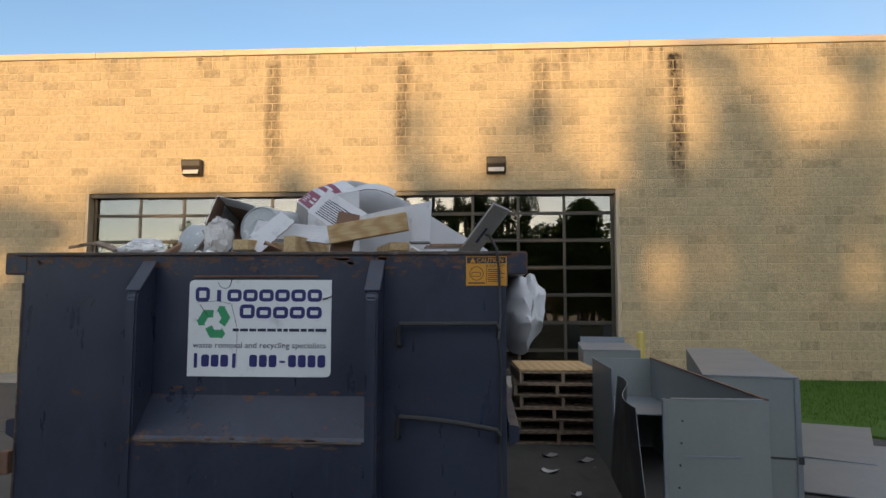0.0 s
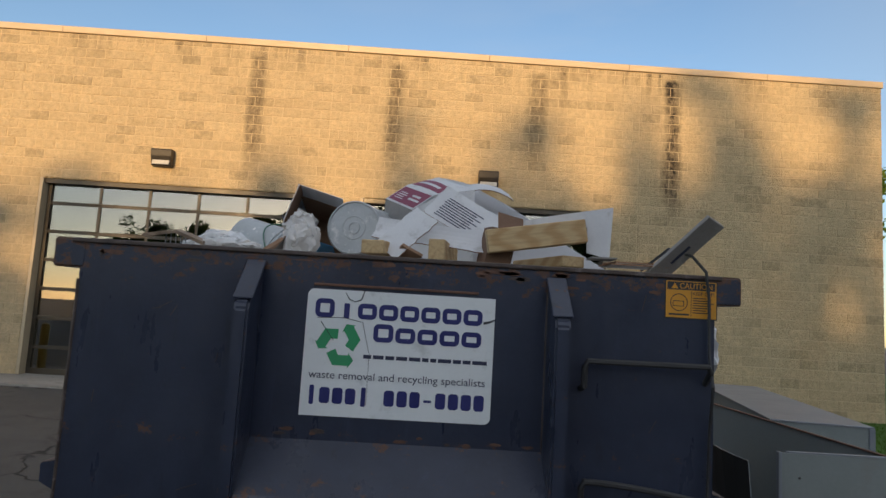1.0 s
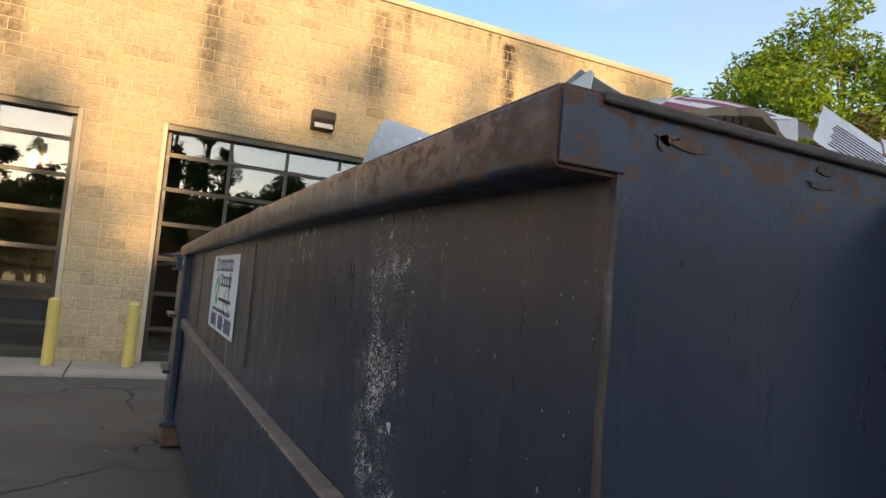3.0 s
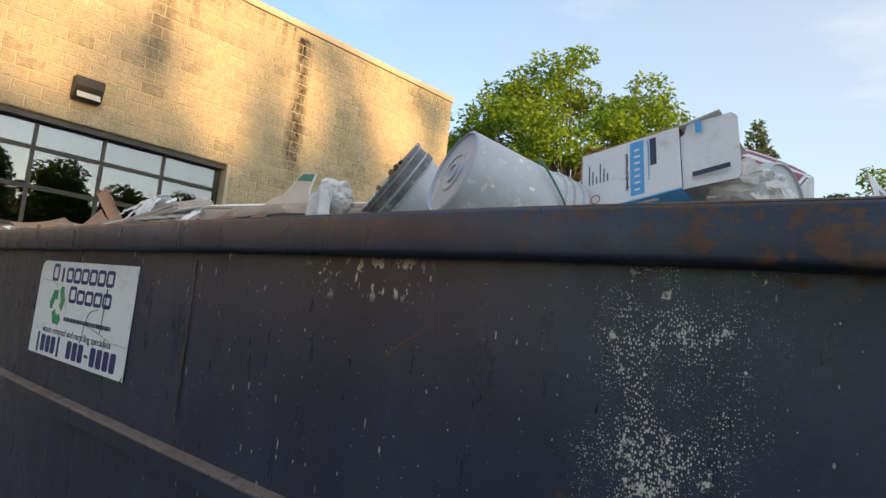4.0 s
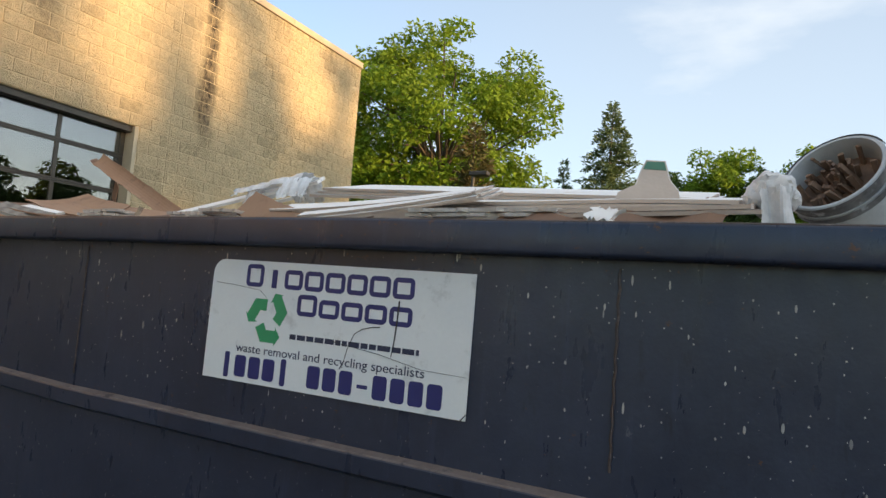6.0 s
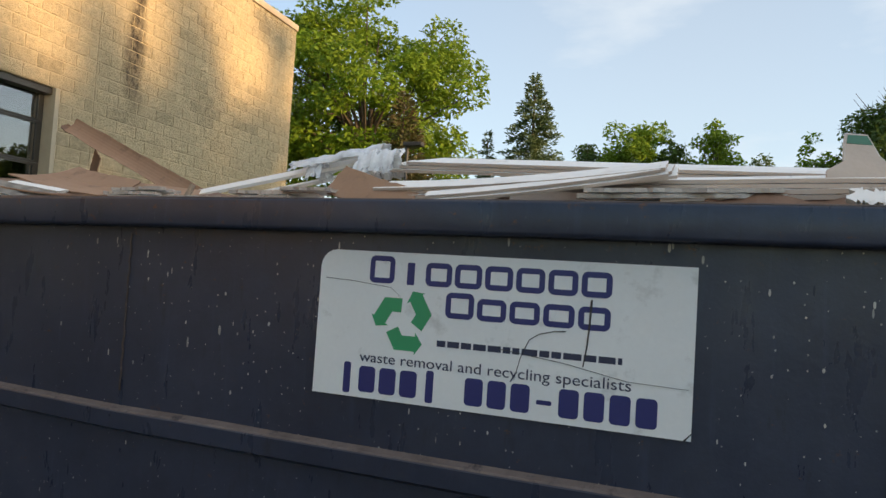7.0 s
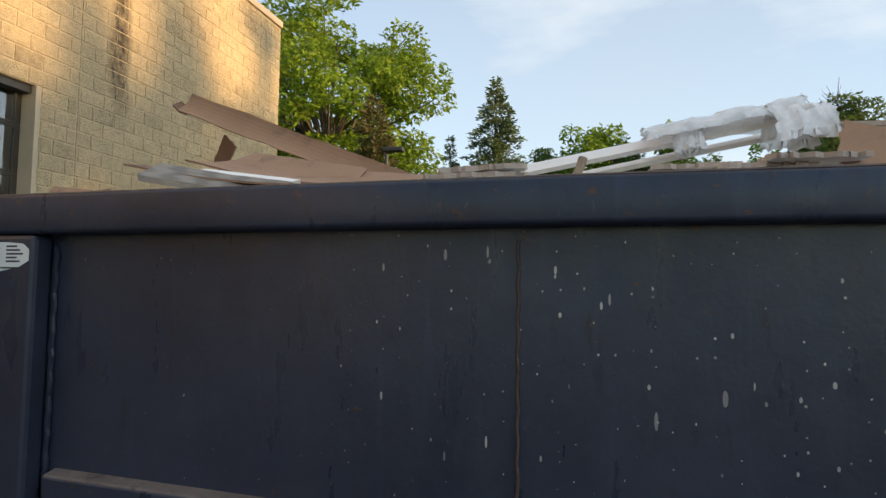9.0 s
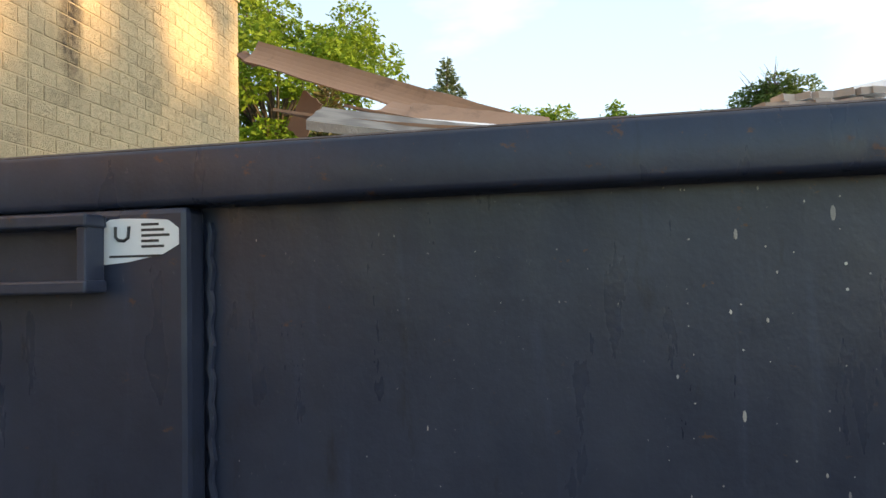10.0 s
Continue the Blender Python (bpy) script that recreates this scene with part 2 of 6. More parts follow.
        # flaked row under the rim
        flake = n.math('MULTIPLY', n.math('MULTIPLY', n.ramp(n.math('ABSOLUTE', n.math('SUBTRACT', y, 1.52)), 0.26, 0.18), n.ramp(n.math('ABSOLUTE', n.math('SUBTRACT', z, 1.69)), 0.06, 0.03)),
                       n.ramp(n.noise(n.pos((1, 1.6, 1)), 21, 5, 0.6), 0.575, 0.59))
        white = n.math('MAXIMUM', white, flake)
        col = n.mix(white, col, (0.50, 0.48, 0.43))
    h = n.math('ADD', n.math('MULTIPLY', n.noise(v, 3, 3), 1.0), n.math('MULTIPLY', n.noise(v, 70, 3), 0.12))
    if white is not None:
        h = n.math('ADD', h, n.math('MULTIPLY', white, 0.1))
    n.bump(h, 0.35, 0.012)
    r = n.math('ADD', n.ramp(n.noise(n.pos((4, 4, 1)), 3, 6), 0.3, 0.7, 0.24, 0.42), n.math('MULTIPLY', rust, 0.4))
    return n.done(col, r, 0.0)


M_BLOCK = block_material("split_face_block", (0.72, 0.555, 0.325), (0.60, 0.46, 0.272), stains=True)
M_MORTAR = plain("mortar", (0.71, 0.56, 0.345), (0.63, 0.495, 0.30), 0.95, grain=40, bump=0.4)
M_COPING = plain("coping_metal", (0.54, 0.41, 0.26), (0.46, 0.35, 0.22), 0.45, 0.0, scale=2)
M_JAMB = plain("tan_steel_jamb", (0.50, 0.40, 0.26), (0.40, 0.32, 0.21), 0.5, scale=3)
M_BRONZE = plain("bronze_aluminium", (0.060, 0.050, 0.036), (0.042, 0.035, 0.026), 0.4, 0.25, scale=3)
NAVY_LOW, NAVY_HIGH = (0.014, 0.019, 0.037), (0.032, 0.040, 0.067)
M_NAVY = paint_material("navy_enamel", NAVY_LOW, NAVY_HIGH)
M_NAVY_SIDE = paint_material("navy_enamel_splashed", NAVY_LOW, NAVY_HIGH, side=True)
M_WORN = plain("worn_steel_edge", (0.10, 0.075, 0.065), (0.055, 0.04, 0.035), 0.6, 0.3, scale=9, grain=70, bump=0.4, dirt=(0.17, 0.14, 0.13))
M_LEDGE = plain("dusty_scraped_ledge", (0.20, 0.165, 0.15), (0.12, 0.095, 0.085), 0.9, 0.0, scale=7, grain=60, bump=0.4, dirt=(0.05, 0.045, 0.05))
M_LEDGE.node_tree.nodes["Principled BSDF"].inputs["Specular IOR Level"].default_value = 0.15
M_RUST = plain("rusty_steel", (0.19, 0.095, 0.055), (0.085, 0.05, 0.04), 0.75, 0.1, scale=8, bump=0.4)
M_BLACK = plain("black_iron", (0.02, 0.02, 0.022), (0.035, 0.034, 0.034), 0.5, scale=10)
M_ASPHALT_COLOURS = ((0.055, 0.052, 0.048), (0.092, 0.086, 0.079))
M_YELLOW = plain("yellow_paint", (0.62, 0.47, 0.11), (0.52, 0.40, 0.12), 0.55, scale=4, dirt=(0.32, 0.25, 0.12))
M_LAMP = plain("bronze_lamp_housing", (0.03, 0.025, 0.02), (0.045, 0.038, 0.03), 0.45, 0.2, scale=12)
M_GALV = plain("galvanised_sheet", (0.20, 0.225, 0.255), (0.26, 0.28, 0.31), 0.42, 0.35, scale=2.5, grain=25, bump=0.08)
M_GALV_PAINT = plain("grey_green_painted_sheet", (0.19, 0.215, 0.21), (0.235, 0.26, 0.255), 0.5, 0.1, scale=2.0, grain=40, bump=0.08, dirt=(0.22, 0.23, 0.22))
M_DARK_SHEET = plain("dark_lining", (0.045, 0.047, 0.045), (0.07, 0.07, 0.068), 0.4, 0.2, scale=3)
M_CARD = plain("brown_cardboard", (0.34, 0.205, 0.125), (0.28, 0.165, 0.10), 0.85, scale=4, grain=90, bump=0.12, dirt=(0.20, 0.12, 0.075))
M_CARD_DARK = plain("dark_brown_cardboard", (0.15, 0.085, 0.055), (0.20, 0.115, 0.07), 0.85, scale=5, grain=90)
M_CARD_GREY = plain("grey_board", (0.30, 0.28, 0.265), (0.24, 0.225, 0.21), 0.8, scale=5, grain=80, dirt=(0.36, 0.34, 0.32))
M_WHITE_CARD = plain("white_carton", (0.66, 0.66, 0.67), (0.56, 0.56, 0.57), 0.7, scale=4, grain=80, bump=0.08, dirt=(0.42, 0.41, 0.40))
M_PAPER = plain("white_rag", (0.66, 0.64, 0.62), (0.50, 0.48, 0.46), 0.9, scale=14, grain=60, bump=0.3)
M_FOAM = plain("white_sheet_plastic", (0.72, 0.72, 0.73), (0.64, 0.64, 0.66), 0.55, scale=3, bump=0.08)
M_GYPSUM = plain("gypsum_core", (0.62, 0.565, 0.50), (0.42, 0.37, 0.32), 0.95, scale=20, grain=90, bump=0.8)
M_GYPSUM_FACE = plain("plasterboard_paper", (0.82, 0.80, 0.77), (0.75, 0.72, 0.68), 0.8, scale=2, grain=70, bump=0.08, dirt=(0.60, 0.55, 0.49))
M_KRAFT = plain("pale_kraft_paper", (0.50, 0.41, 0.335), (0.40, 0.32, 0.26), 0.85, scale=4, grain=90, bump=0.1)
M_BUCKET = plain("grey_white_plastic", (0.46, 0.48, 0.49), (0.36, 0.38, 0.39), 0.42, scale=7, dirt=(0.72, 0.71, 0.68))
M_BUCKET_DARK = plain("dried_black_mastic", (0.03, 0.029, 0.029), (0.20, 0.20, 0.20), 0.5, scale=11, dirt=(0.46, 0.48, 0.49))
M_BUCKET_BASE = plain("blue_grey_plastic", (0.32, 0.36, 0.42), (0.40, 0.43, 0.47), 0.42, scale=7, dirt=(0.60, 0.61, 0.61))
M_MASTIC = plain("brown_bristle", (0.10, 0.055, 0.035), (0.22, 0.14, 0.09), 0.8, scale=18, stretch=(1, 1, 0.2), bump=0.8)
M_BLUE_INK = plain("blue_print", (0.07, 0.28, 0.56), (0.08, 0.31, 0.60), 0.6, bump=0.02)
M_MAROON = plain("maroon_print", (0.20, 0.035, 0.075), (0.25, 0.05, 0.09), 0.6, bump=0.02)
M_DARK_INK = plain("dark_print", (0.02, 0.025, 0.06), (0.03, 0.035, 0.07), 0.6, bump=0.02)
M_RED_INK = plain("red_print", (0.45, 0.10, 0.09), (0.38, 0.09, 0.08), 0.6, bump=0.02)
M_SIGN = plain("white_vinyl", (0.72, 0.74, 0.74), (0.65, 0.67, 0.67), 0.4, scale=2.5, bump=0.03, dirt=(0.46, 0.47, 0.46))
M_SIGN_BLUE = plain("navy_vinyl", (0.018, 0.022, 0.12), (0.022, 0.026, 0.14), 0.4, bump=0.02)
M_SIGN_GREEN = plain("green_vinyl", (0.03, 0.29, 0.12), (0.035, 0.25, 0.11), 0.4, bump=0.02)
M_ORANGE = plain("amber_vinyl", (0.62, 0.28, 0.02), (0.54, 0.25, 0.02), 0.45, bump=0.02)
M_GREEN_CARD = plain("green_print", (0.05, 0.14, 0.09), (0.06, 0.17, 0.11), 0.7, bump=0.05)
# near-black: the gloom of the closed workshop is put into this colour
M_INSIDE = plain("shaded_workshop_paint", (0.045, 0.045, 0.045), (0.06, 0.06, 0.058), 0.8, scale=1.5)
M_BARK = plain("bark", (0.075, 0.055, 0.038), (0.12, 0.09, 0.065), 0.95, scale=5, grain=30, stretch=(1, 1, 0.2), bump=1.0)
M_CLEAR_LAMP = plain("prismatic_lens", (0.55, 0.52, 0.45), (0.40, 0.38, 0.33), 0.15, scale=20)


def wood_material(name, c1, c2, ring=26.0):
    n = Nodes(name)
    v = n.local((1, 1, 1))
    w = n.add("ShaderNodeTexWave", {"Vector": n.local((0.12, 1, 1))}, Scale=ring, Distortion=5.0, Detail=3.0)
    fine = n.noise(n.local((0.05, 1, 1)), 90, 4)
    col = n.mix(n.ramp(w.outputs["Fac"], 0.2, 0.9), c1, c2)
    col = n.mix(n.ramp(fine, 0.45, 0.75, 0, 0.5), col, tuple(c * 0.6 for c in c2))
    n.bump(fine, 0.25, 0.003)
    return n.done(col, 0.75)


M_PINE = wood_material("pine", (0.56, 0.40, 0.21), (0.46, 0.29, 0.13))
M_OLD_WOOD = wood_material("weathered_wood", (0.30, 0.22, 0.15), (0.20, 0.145, 0.10))
M_GREY_WOOD = wood_material("grey_splintered_wood", (0.26, 0.235, 0.20), (0.17, 0.15, 0.13))


def asphalt_material():
    n = Nodes("asphalt")
    v = n.pos()
    grit = n.noise(v, 130, 3, 0.7)
    col = n.mix(n.ramp(n.noise(v, 0.55, 6, 0.65), 0.35, 0.7), *M_ASPHALT_COLOURS)
    col = n.mix(n.ramp(n.noise(v, 2.3, 7, 0.7), 0.55, 0.68, 0, 0.55), col, (0.025, 0.024, 0.023))
    col = n.mix(n.ramp(grit, 0.56, 0.68, 0, 0.75), col, (0.26, 0.245, 0.225))
    warped = n.add("ShaderNodeVectorMath", {0: v})
    warp = n.add("ShaderNodeTexNoise", {"Vector": v}, Scale=1.4, Detail=5.0)
    n.link(warp.outputs["Color"], warped.inputs[1])
    crack = n.voronoi(warped.outputs["Vector"], 0.32, 'DISTANCE_TO_EDGE')
    line = n.ramp(crack, 0.010, 0.003)
    line = n.math('MULTIPLY', line, n.ramp(n.noise(v, 0.8, 3), 0.42, 0.52))
    col = n.mix(line, col, (0.012, 0.012, 0.011))
    spots = n.math('LESS_THAN', n.voronoi(v, 2.6), 0.045)
    col = n.mix(n.math('MULTIPLY', spots, 0.6), col, (0.30, 0.29, 0.27))
    n.bump(n.math('SUBTRACT', n.math('ADD', grit, n.noise(v, 9, 4)), n.math('MULTIPLY', line, 1.5)), 0.6, 0.01)
    return n.done(col, 0.88)


def concrete_material():
    n = Nodes("concrete")
    v = n.pos()
    col = n.mix(n.ramp(n.noise(v, 1.2, 6), 0.35, 0.7), (0.27, 0.245, 0.21), (0.36, 0.33, 0.285))
    col = n.mix(n.ramp(n.noise(v, 4.5, 8, 0.75), 0.55, 0.7, 0, 0.7), col, (0.13, 0.115, 0.095))
    n.bump(n.noise(v, 60, 4), 0.3, 0.004)
    return n.done(col, 0.9)


def leaf_material(name, c1, c2, through_light=0.35):
    n = Nodes(name)
    isl = n.add("ShaderNodeNewGeometry").outputs["Random Per Island"]
    col = n.mix(n.ramp(n.noise(n.pos(), 0.35, 3), 0.3, 0.7), n.mix(isl, c1, c2), tuple(c * 0.8 for c in c2))
    n.done(col, 0.65)
    n.bsdf.inputs["Specular IOR Level"].default_value = 0.25
    tr = n.add("ShaderNodeBsdfTranslucent")
    n.link(n.mix(0.5, col, (0.16, 0.22, 0.03)), tr.inputs["Color"])
    m = n.add("ShaderNodeMixShader", Fac=through_light)
    n.link(n.bsdf.outputs["BSDF"], m.inputs[1])
    n.link(tr.outputs["BSDF"], m.inputs[2])
    n.link(m.outputs["Shader"], n.out.inputs["Surface"])
    return n.mat


M_LEAF = leaf_material("fresh_leaf", (0.095, 0.19, 0.010), (0.20, 0.29, 0.014))
M_LEAF_DARK = leaf_material("dark_leaf", (0.045, 0.085, 0.018), (0.07, 0.11, 0.025))
M_NEEDLE = leaf_material("blue_green_needle", (0.07, 0.11, 0.05), (0.11, 0.15, 0.07), 0.15)
M_NEEDLE_BROWN = leaf_material("browning_needle", (0.12, 0.075, 0.03), (0.075, 0.075, 0.025), 0.15)
M_GRASS = leaf_material("grass", (0.05, 0.13, 0.015), (0.075, 0.17, 0.02), 0.25)
M_ASPHALT, M_CONCRETE = asphalt_material(), concrete_material()


def glass_material(name, tint, rough=0.0, ior=1.5):
    n = Nodes(name)
    n.bsdf.inputs["Transmission Weight"].default_value = 1.0
    n.bsdf.inputs["IOR"].default_value = ior
    return n.done(tint, rough)


M_GLASS = glass_material("door_glass", (0.36, 0.37, 0.35), 0.0, 2.15)


def film_material(name):
    """Crumpled clear polythene: part see-through, part milky."""
    n = Nodes(name)
    n.done((0.82, 0.83, 0.84), 0.25)
    tr = n.add("ShaderNodeBsdfTransparent")
    m = n.add("ShaderNodeMixShader")
    n.link(n.ramp(n.noise(n.local(), 9, 4), 0.35, 0.7, 0.40, 0.85), m.inputs["Fac"])
    n.link(tr.outputs["BSDF"], m.inputs[1])
    n.link(n.bsdf.outputs["BSDF"], m.inputs[2])
    n.link(m.outputs["Shader"], n.out.inputs["Surface"])
    return n.mat


M_FILM = film_material("clear_polythene")


# ---- building blocks of meshes ----
def thing(name, label, category, m=None, group="", kind=""):
    ob = new(name)
    ob.empty_display_size = 0.1
    ob.matrix_basis = m if m is not None else Matrix()
    return tagged(ob, label, category, group, kind)


def smooth_by_angle(me, angle=0.6):
    for p in me.polygons:
        p.use_smooth = True
    me.set_sharp_from_angle(angle=angle)


def part(name, bm, material, parent=None, label="", smooth=False, m=None):
    me = bpy.data.meshes.new(name)
    bm.normal_update()
    bm.to_mesh(me)
    bm.free()
    for one in (material if isinstance(material, (list, tuple)) else [material]):
        me.materials.append(one)
    if smooth:
        smooth_by_angle(me)
    ob = new(name, me)
    if m is not None:
        ob.matrix_basis = m
    if parent is not None:
        ob.parent = parent
    if label:
        ob["label"] = label
    return ob


def add_box(bm, lo, hi, m=None, bevel=0.0, mat=0):
    lo, hi = Vector(lo), Vector(hi)
    got = bmesh.ops.create_cube(bm, size=1.0)
    vs = got["verts"]
    mid, size = (lo + hi) / 2, hi - lo
    for v in vs:
        v.co = Vector((v.co.x * size.x, v.co.y * size.y, v.co.z * size.z)) + mid
    faces = list({f for v in vs for f in v.link_faces})
    for f in faces:
        f.material_index = mat
    if bevel:
        es = list({e for v in vs for e in v.link_edges})
        r = bmesh.ops.bevel(bm, geom=es, offset=bevel, segments=2, affect='EDGES', profile=0.5)
        vs = list({v for f in r["faces"] for v in f.verts} | {v for v in vs if v.is_valid})
    if m is not None:
        bmesh.ops.transform(bm, matrix=m, verts=vs)
    return vs


def box(lo, hi, bevel=0.0, m=None):
    bm = bmesh.new()
    add_box(bm, lo, hi, m, bevel)
    return bm


def add_cone(bm, r1, r2, depth, m=None, seg=24, caps=True):
    """Along +z from the origin."""
    got = bmesh.ops.create_cone(bm, cap_ends=caps, segments=seg, radius1=r1, radius2=r2, depth=depth)
    bmesh.ops.translate(bm, verts=got["verts"], vec=(0, 0, depth / 2))
    if m is not None:
        bmesh.ops.transform(bm, matrix=m, verts=got["verts"])
    return got["verts"]


def add_tube(bm, points, r, seg=8, taper=1.0):
    """A round bar along a line of points."""
    pts = [Vector(p) for p in points]
    rings = []
    for i, p in enumerate(pts):
        way = (pts[min(i + 1, len(pts) - 1)] - pts[max(i - 1, 0)]).normalized()
        a = way.orthogonal().normalized() if i == 0 else (rings[-1][1] - way * rings[-1][1].dot(way)).normalized()
        b = way.cross(a)
        rr = r * (1 + (taper - 1) * i / max(1, len(pts) - 1))
        rings.append(([bm.verts.new(p + rr * (math.cos(t) * a + math.sin(t) * b)) for t in [2 * math.pi * k / seg for k in range(seg)]], a))
    for (u, _), (w, _) in zip(rings, rings[1:]):
        for k in range(seg):
            bm.faces.new((u[k], u[(k + 1) % seg], w[(k + 1) % seg], w[k]))
    bm.faces.new(rings[0][0][::-1])
    bm.faces.new(rings[-1][0])


def add_prism(bm, outline, z0, z1, m=None):
    """An outline in x, y stretched from z0 to z1."""
    lo = [bm.verts.new((x, y, z0)) for x, y in outline]
    hi = [bm.verts.new((x, y, z1)) for x, y in outline]
    n = len(lo)
    bm.faces.new(lo[::-1])
    bm.faces.new(hi)
    for i in range(n):
        bm.faces.new((lo[i], lo[(i + 1) % n], hi[(i + 1) % n], hi[i]))
    if m is not None:
        bmesh.ops.transform(bm, matrix=m, verts=lo + hi)
    return lo + hi


def rounded(w, h, r, which=(1, 1, 1, 1), seg=5):
    """Outline of a rectangle from (0, 0) to (w, h) with the corners bl, br, tr, tl rounded where asked."""
    out = []
    for (cx, cy, a0), on in zip(((0, 0, 180), (w, 0, 270), (w, h, 0), (0, h, 90)), which):
        if not on:
            out.append((cx, cy))
            continue
        ox, oy = (r if cx == 0 else w - r), (r if cy == 0 else h - r)
        out += [(ox + r * math.cos(radians(a0 + 90 * k / seg)), oy + r * math.sin(radians(a0 + 90 * k / seg))) for k in range(seg + 1)]
    return out


def add_ring(bm, w, h, bar, x, y, z0, z1, m=None, r=0.008):
    """A plain hollow rounded frame lying in x, y."""
    outer, inner = rounded(w, h, r), rounded(w - 2 * bar, h - 2 * bar, max(r - bar, 0.002))
    n = len(outer)
    vs = []
    for z in (z0, z1):
        vs.append([bm.verts.new((x + a, y + b, z)) for a, b in outer])
        vs.append([bm.verts.new((x + bar + a, y + bar + b, z)) for a, b in inner])
    ol, il, oh, ih = vs
    for i in range(n):
        j = (i + 1) % n
        bm.faces.new((oh[i], oh[j], ih[j], ih[i]))
        bm.faces.new((ol[i], ol[j], oh[j], oh[i]))
        bm.faces.new((il[j], il[i], ih[i], ih[j]))
    if m is not None:
        bmesh.ops.transform(bm, matrix=m, verts=[v for q in vs for v in q])


def sheet(w, l, thick, bend=lambda u, v: 0.0, nu=10, nv=14, ragged=0.0, seed=0):
    """A board or card w by l (x, y from the middle), bent by bend(u, v) with u, v from -1 to 1, and ragged at its edges."""
    rng = random.Random(seed)
    bm = bmesh.new()
    tops, lows = [], []
    for j in range(nv + 1):
        for i in range(nu + 1):
            u, v = 2 * i / nu - 1, 2 * j / nv - 1
            x, y = u * w / 2, v * l / 2
            if ragged and (i in (0, nu) or j in (0, nv)):
                x += rng.uniform(-ragged, ragged)
                y += rng.uniform(-ragged, ragged)
            z = bend(u, v)
            tops.append(bm.verts.new((x, y, z + thick / 2)))
            lows.append(bm.verts.new((x, y, z - thick / 2)))
    n = nu + 1
    for j in range(nv):
        for i in range(nu):
            a = j * n + i
            bm.faces.new((tops[a], tops[a + 1], tops[a + n + 1], tops[a + n]))
            bm.faces.new((lows[a], lows[a + n], lows[a + n + 1], lows[a + 1]))
    edge = [i for i in range(nu)] + [j * n + nu for j in range(nv)] + [nv * n + i for i in range(nu, 0, -1)] + [j * n for j in range(nv, 0, -1)]
    for k, a in enumerate(edge):
        b = edge[(k + 1) % len(edge)]
        f = bm.faces.new((tops[b], tops[a], lows[a], lows[b]))
        f.material_index = 1
    return bm


def crumple(bm, amount, scale=3.0, seed=0.0):
    for v in bm.verts:
        p = v.co * scale + Vector((seed, seed * 1.7, -seed))
        v.co += amount * noise.noise_vector(p) + 0.45 * amount * noise.noise_vector(p * 2.7)


def letters(text, size, material, parent, m, name="lettering", width=None, label=""):
    """Words cut from the built-in font, as a thin mesh lying in x, y of m; stretched to the given width."""
    cu = bpy.data.curves.new(name, 'FONT')
    cu.body, cu.size, cu.extrude = text, size, 0.0006
    tmp = bpy.data.objects.new(name, cu)
    scene.collection.objects.link(tmp)
    me = bpy.data.meshes.new_from_object(tmp.evaluated_get(bpy.context.evaluated_depsgraph_get()))
    bpy.data.objects.remove(tmp)
    xs = [v.co.x for v in me.vertices]
    x0, k = min(xs), (width / (max(xs) - min(xs)) if width else 1.0)
    for v in me.vertices:
        v.co.x = (v.co.x - x0) * k
    # each word is a piece of its own
    spans = sorted(sorted((me.vertices[e.vertices[0]].co.x, me.vertices[e.vertices[1]].co.x)) for e in me.edges)
    starts, reach = [-1.0], spans[0][1]
    for lo, hi in spans:
        if lo - reach > 0.17 * size:
            starts.append((lo + reach) / 2)
        reach = max(reach, hi)
    ends = starts[1:] + [1e9]
    for lo, hi in zip(starts, ends):
        bm = bmesh.new()
        bm.from_mesh(me)
        bmesh.ops.delete(bm, geom=[v for v in bm.verts if not lo <= v.co.x < hi], context='VERTS')
        part("word", bm, material, parent, label, m=m)
    bpy.data.meshes.remove(me)


# ---- ground ----
bm = bmesh.new()
bmesh.ops.create_grid(bm, x_segments=8, y_segments=8, size=900)
tagged(part("ground", bm, M_ASPHALT), "dark cracked asphalt yard with pale grit", "ground", kind="structure")

WALL_Y, WALL_L, WALL_R, WALL_TOP = 11.35, -16.0, 10.96, 7.25
DOOR_TOP, COURSE, BLOCK = 4.10, 0.2032, 0.4064
OPENINGS = ((-6.93, -1.48), (-0.275, 5.05))

apron = thing("pavement", "worn concrete apron strip with weedy cracked edge", "pavement", kind="structure")
for x0, x1 in ((-16, -9.1), (-9.08, -5.0), (-4.98, -1.2), (-1.18, 2.4), (2.42, 5.7)):
    part("slab", box((x0, 9.88, -0.1), (x1, WALL_Y + 0.3, 0.045), 0.008), M_CONCRETE, apron)
lawn = bmesh.new()
add_prism(lawn, [(6.15, 6.3), (8.5, 3.2), (12.5, 0.5), (60, -20), (60, 34), (11.3, 34), (11.0, 11.4), (5.75, 11.4), (5.75, 9.0)], -0.1, 0.03)
tagged(part("lawn", lawn, M_GRASS), "mown green lawn strip beside the block wall", "lawn", kind="structure")

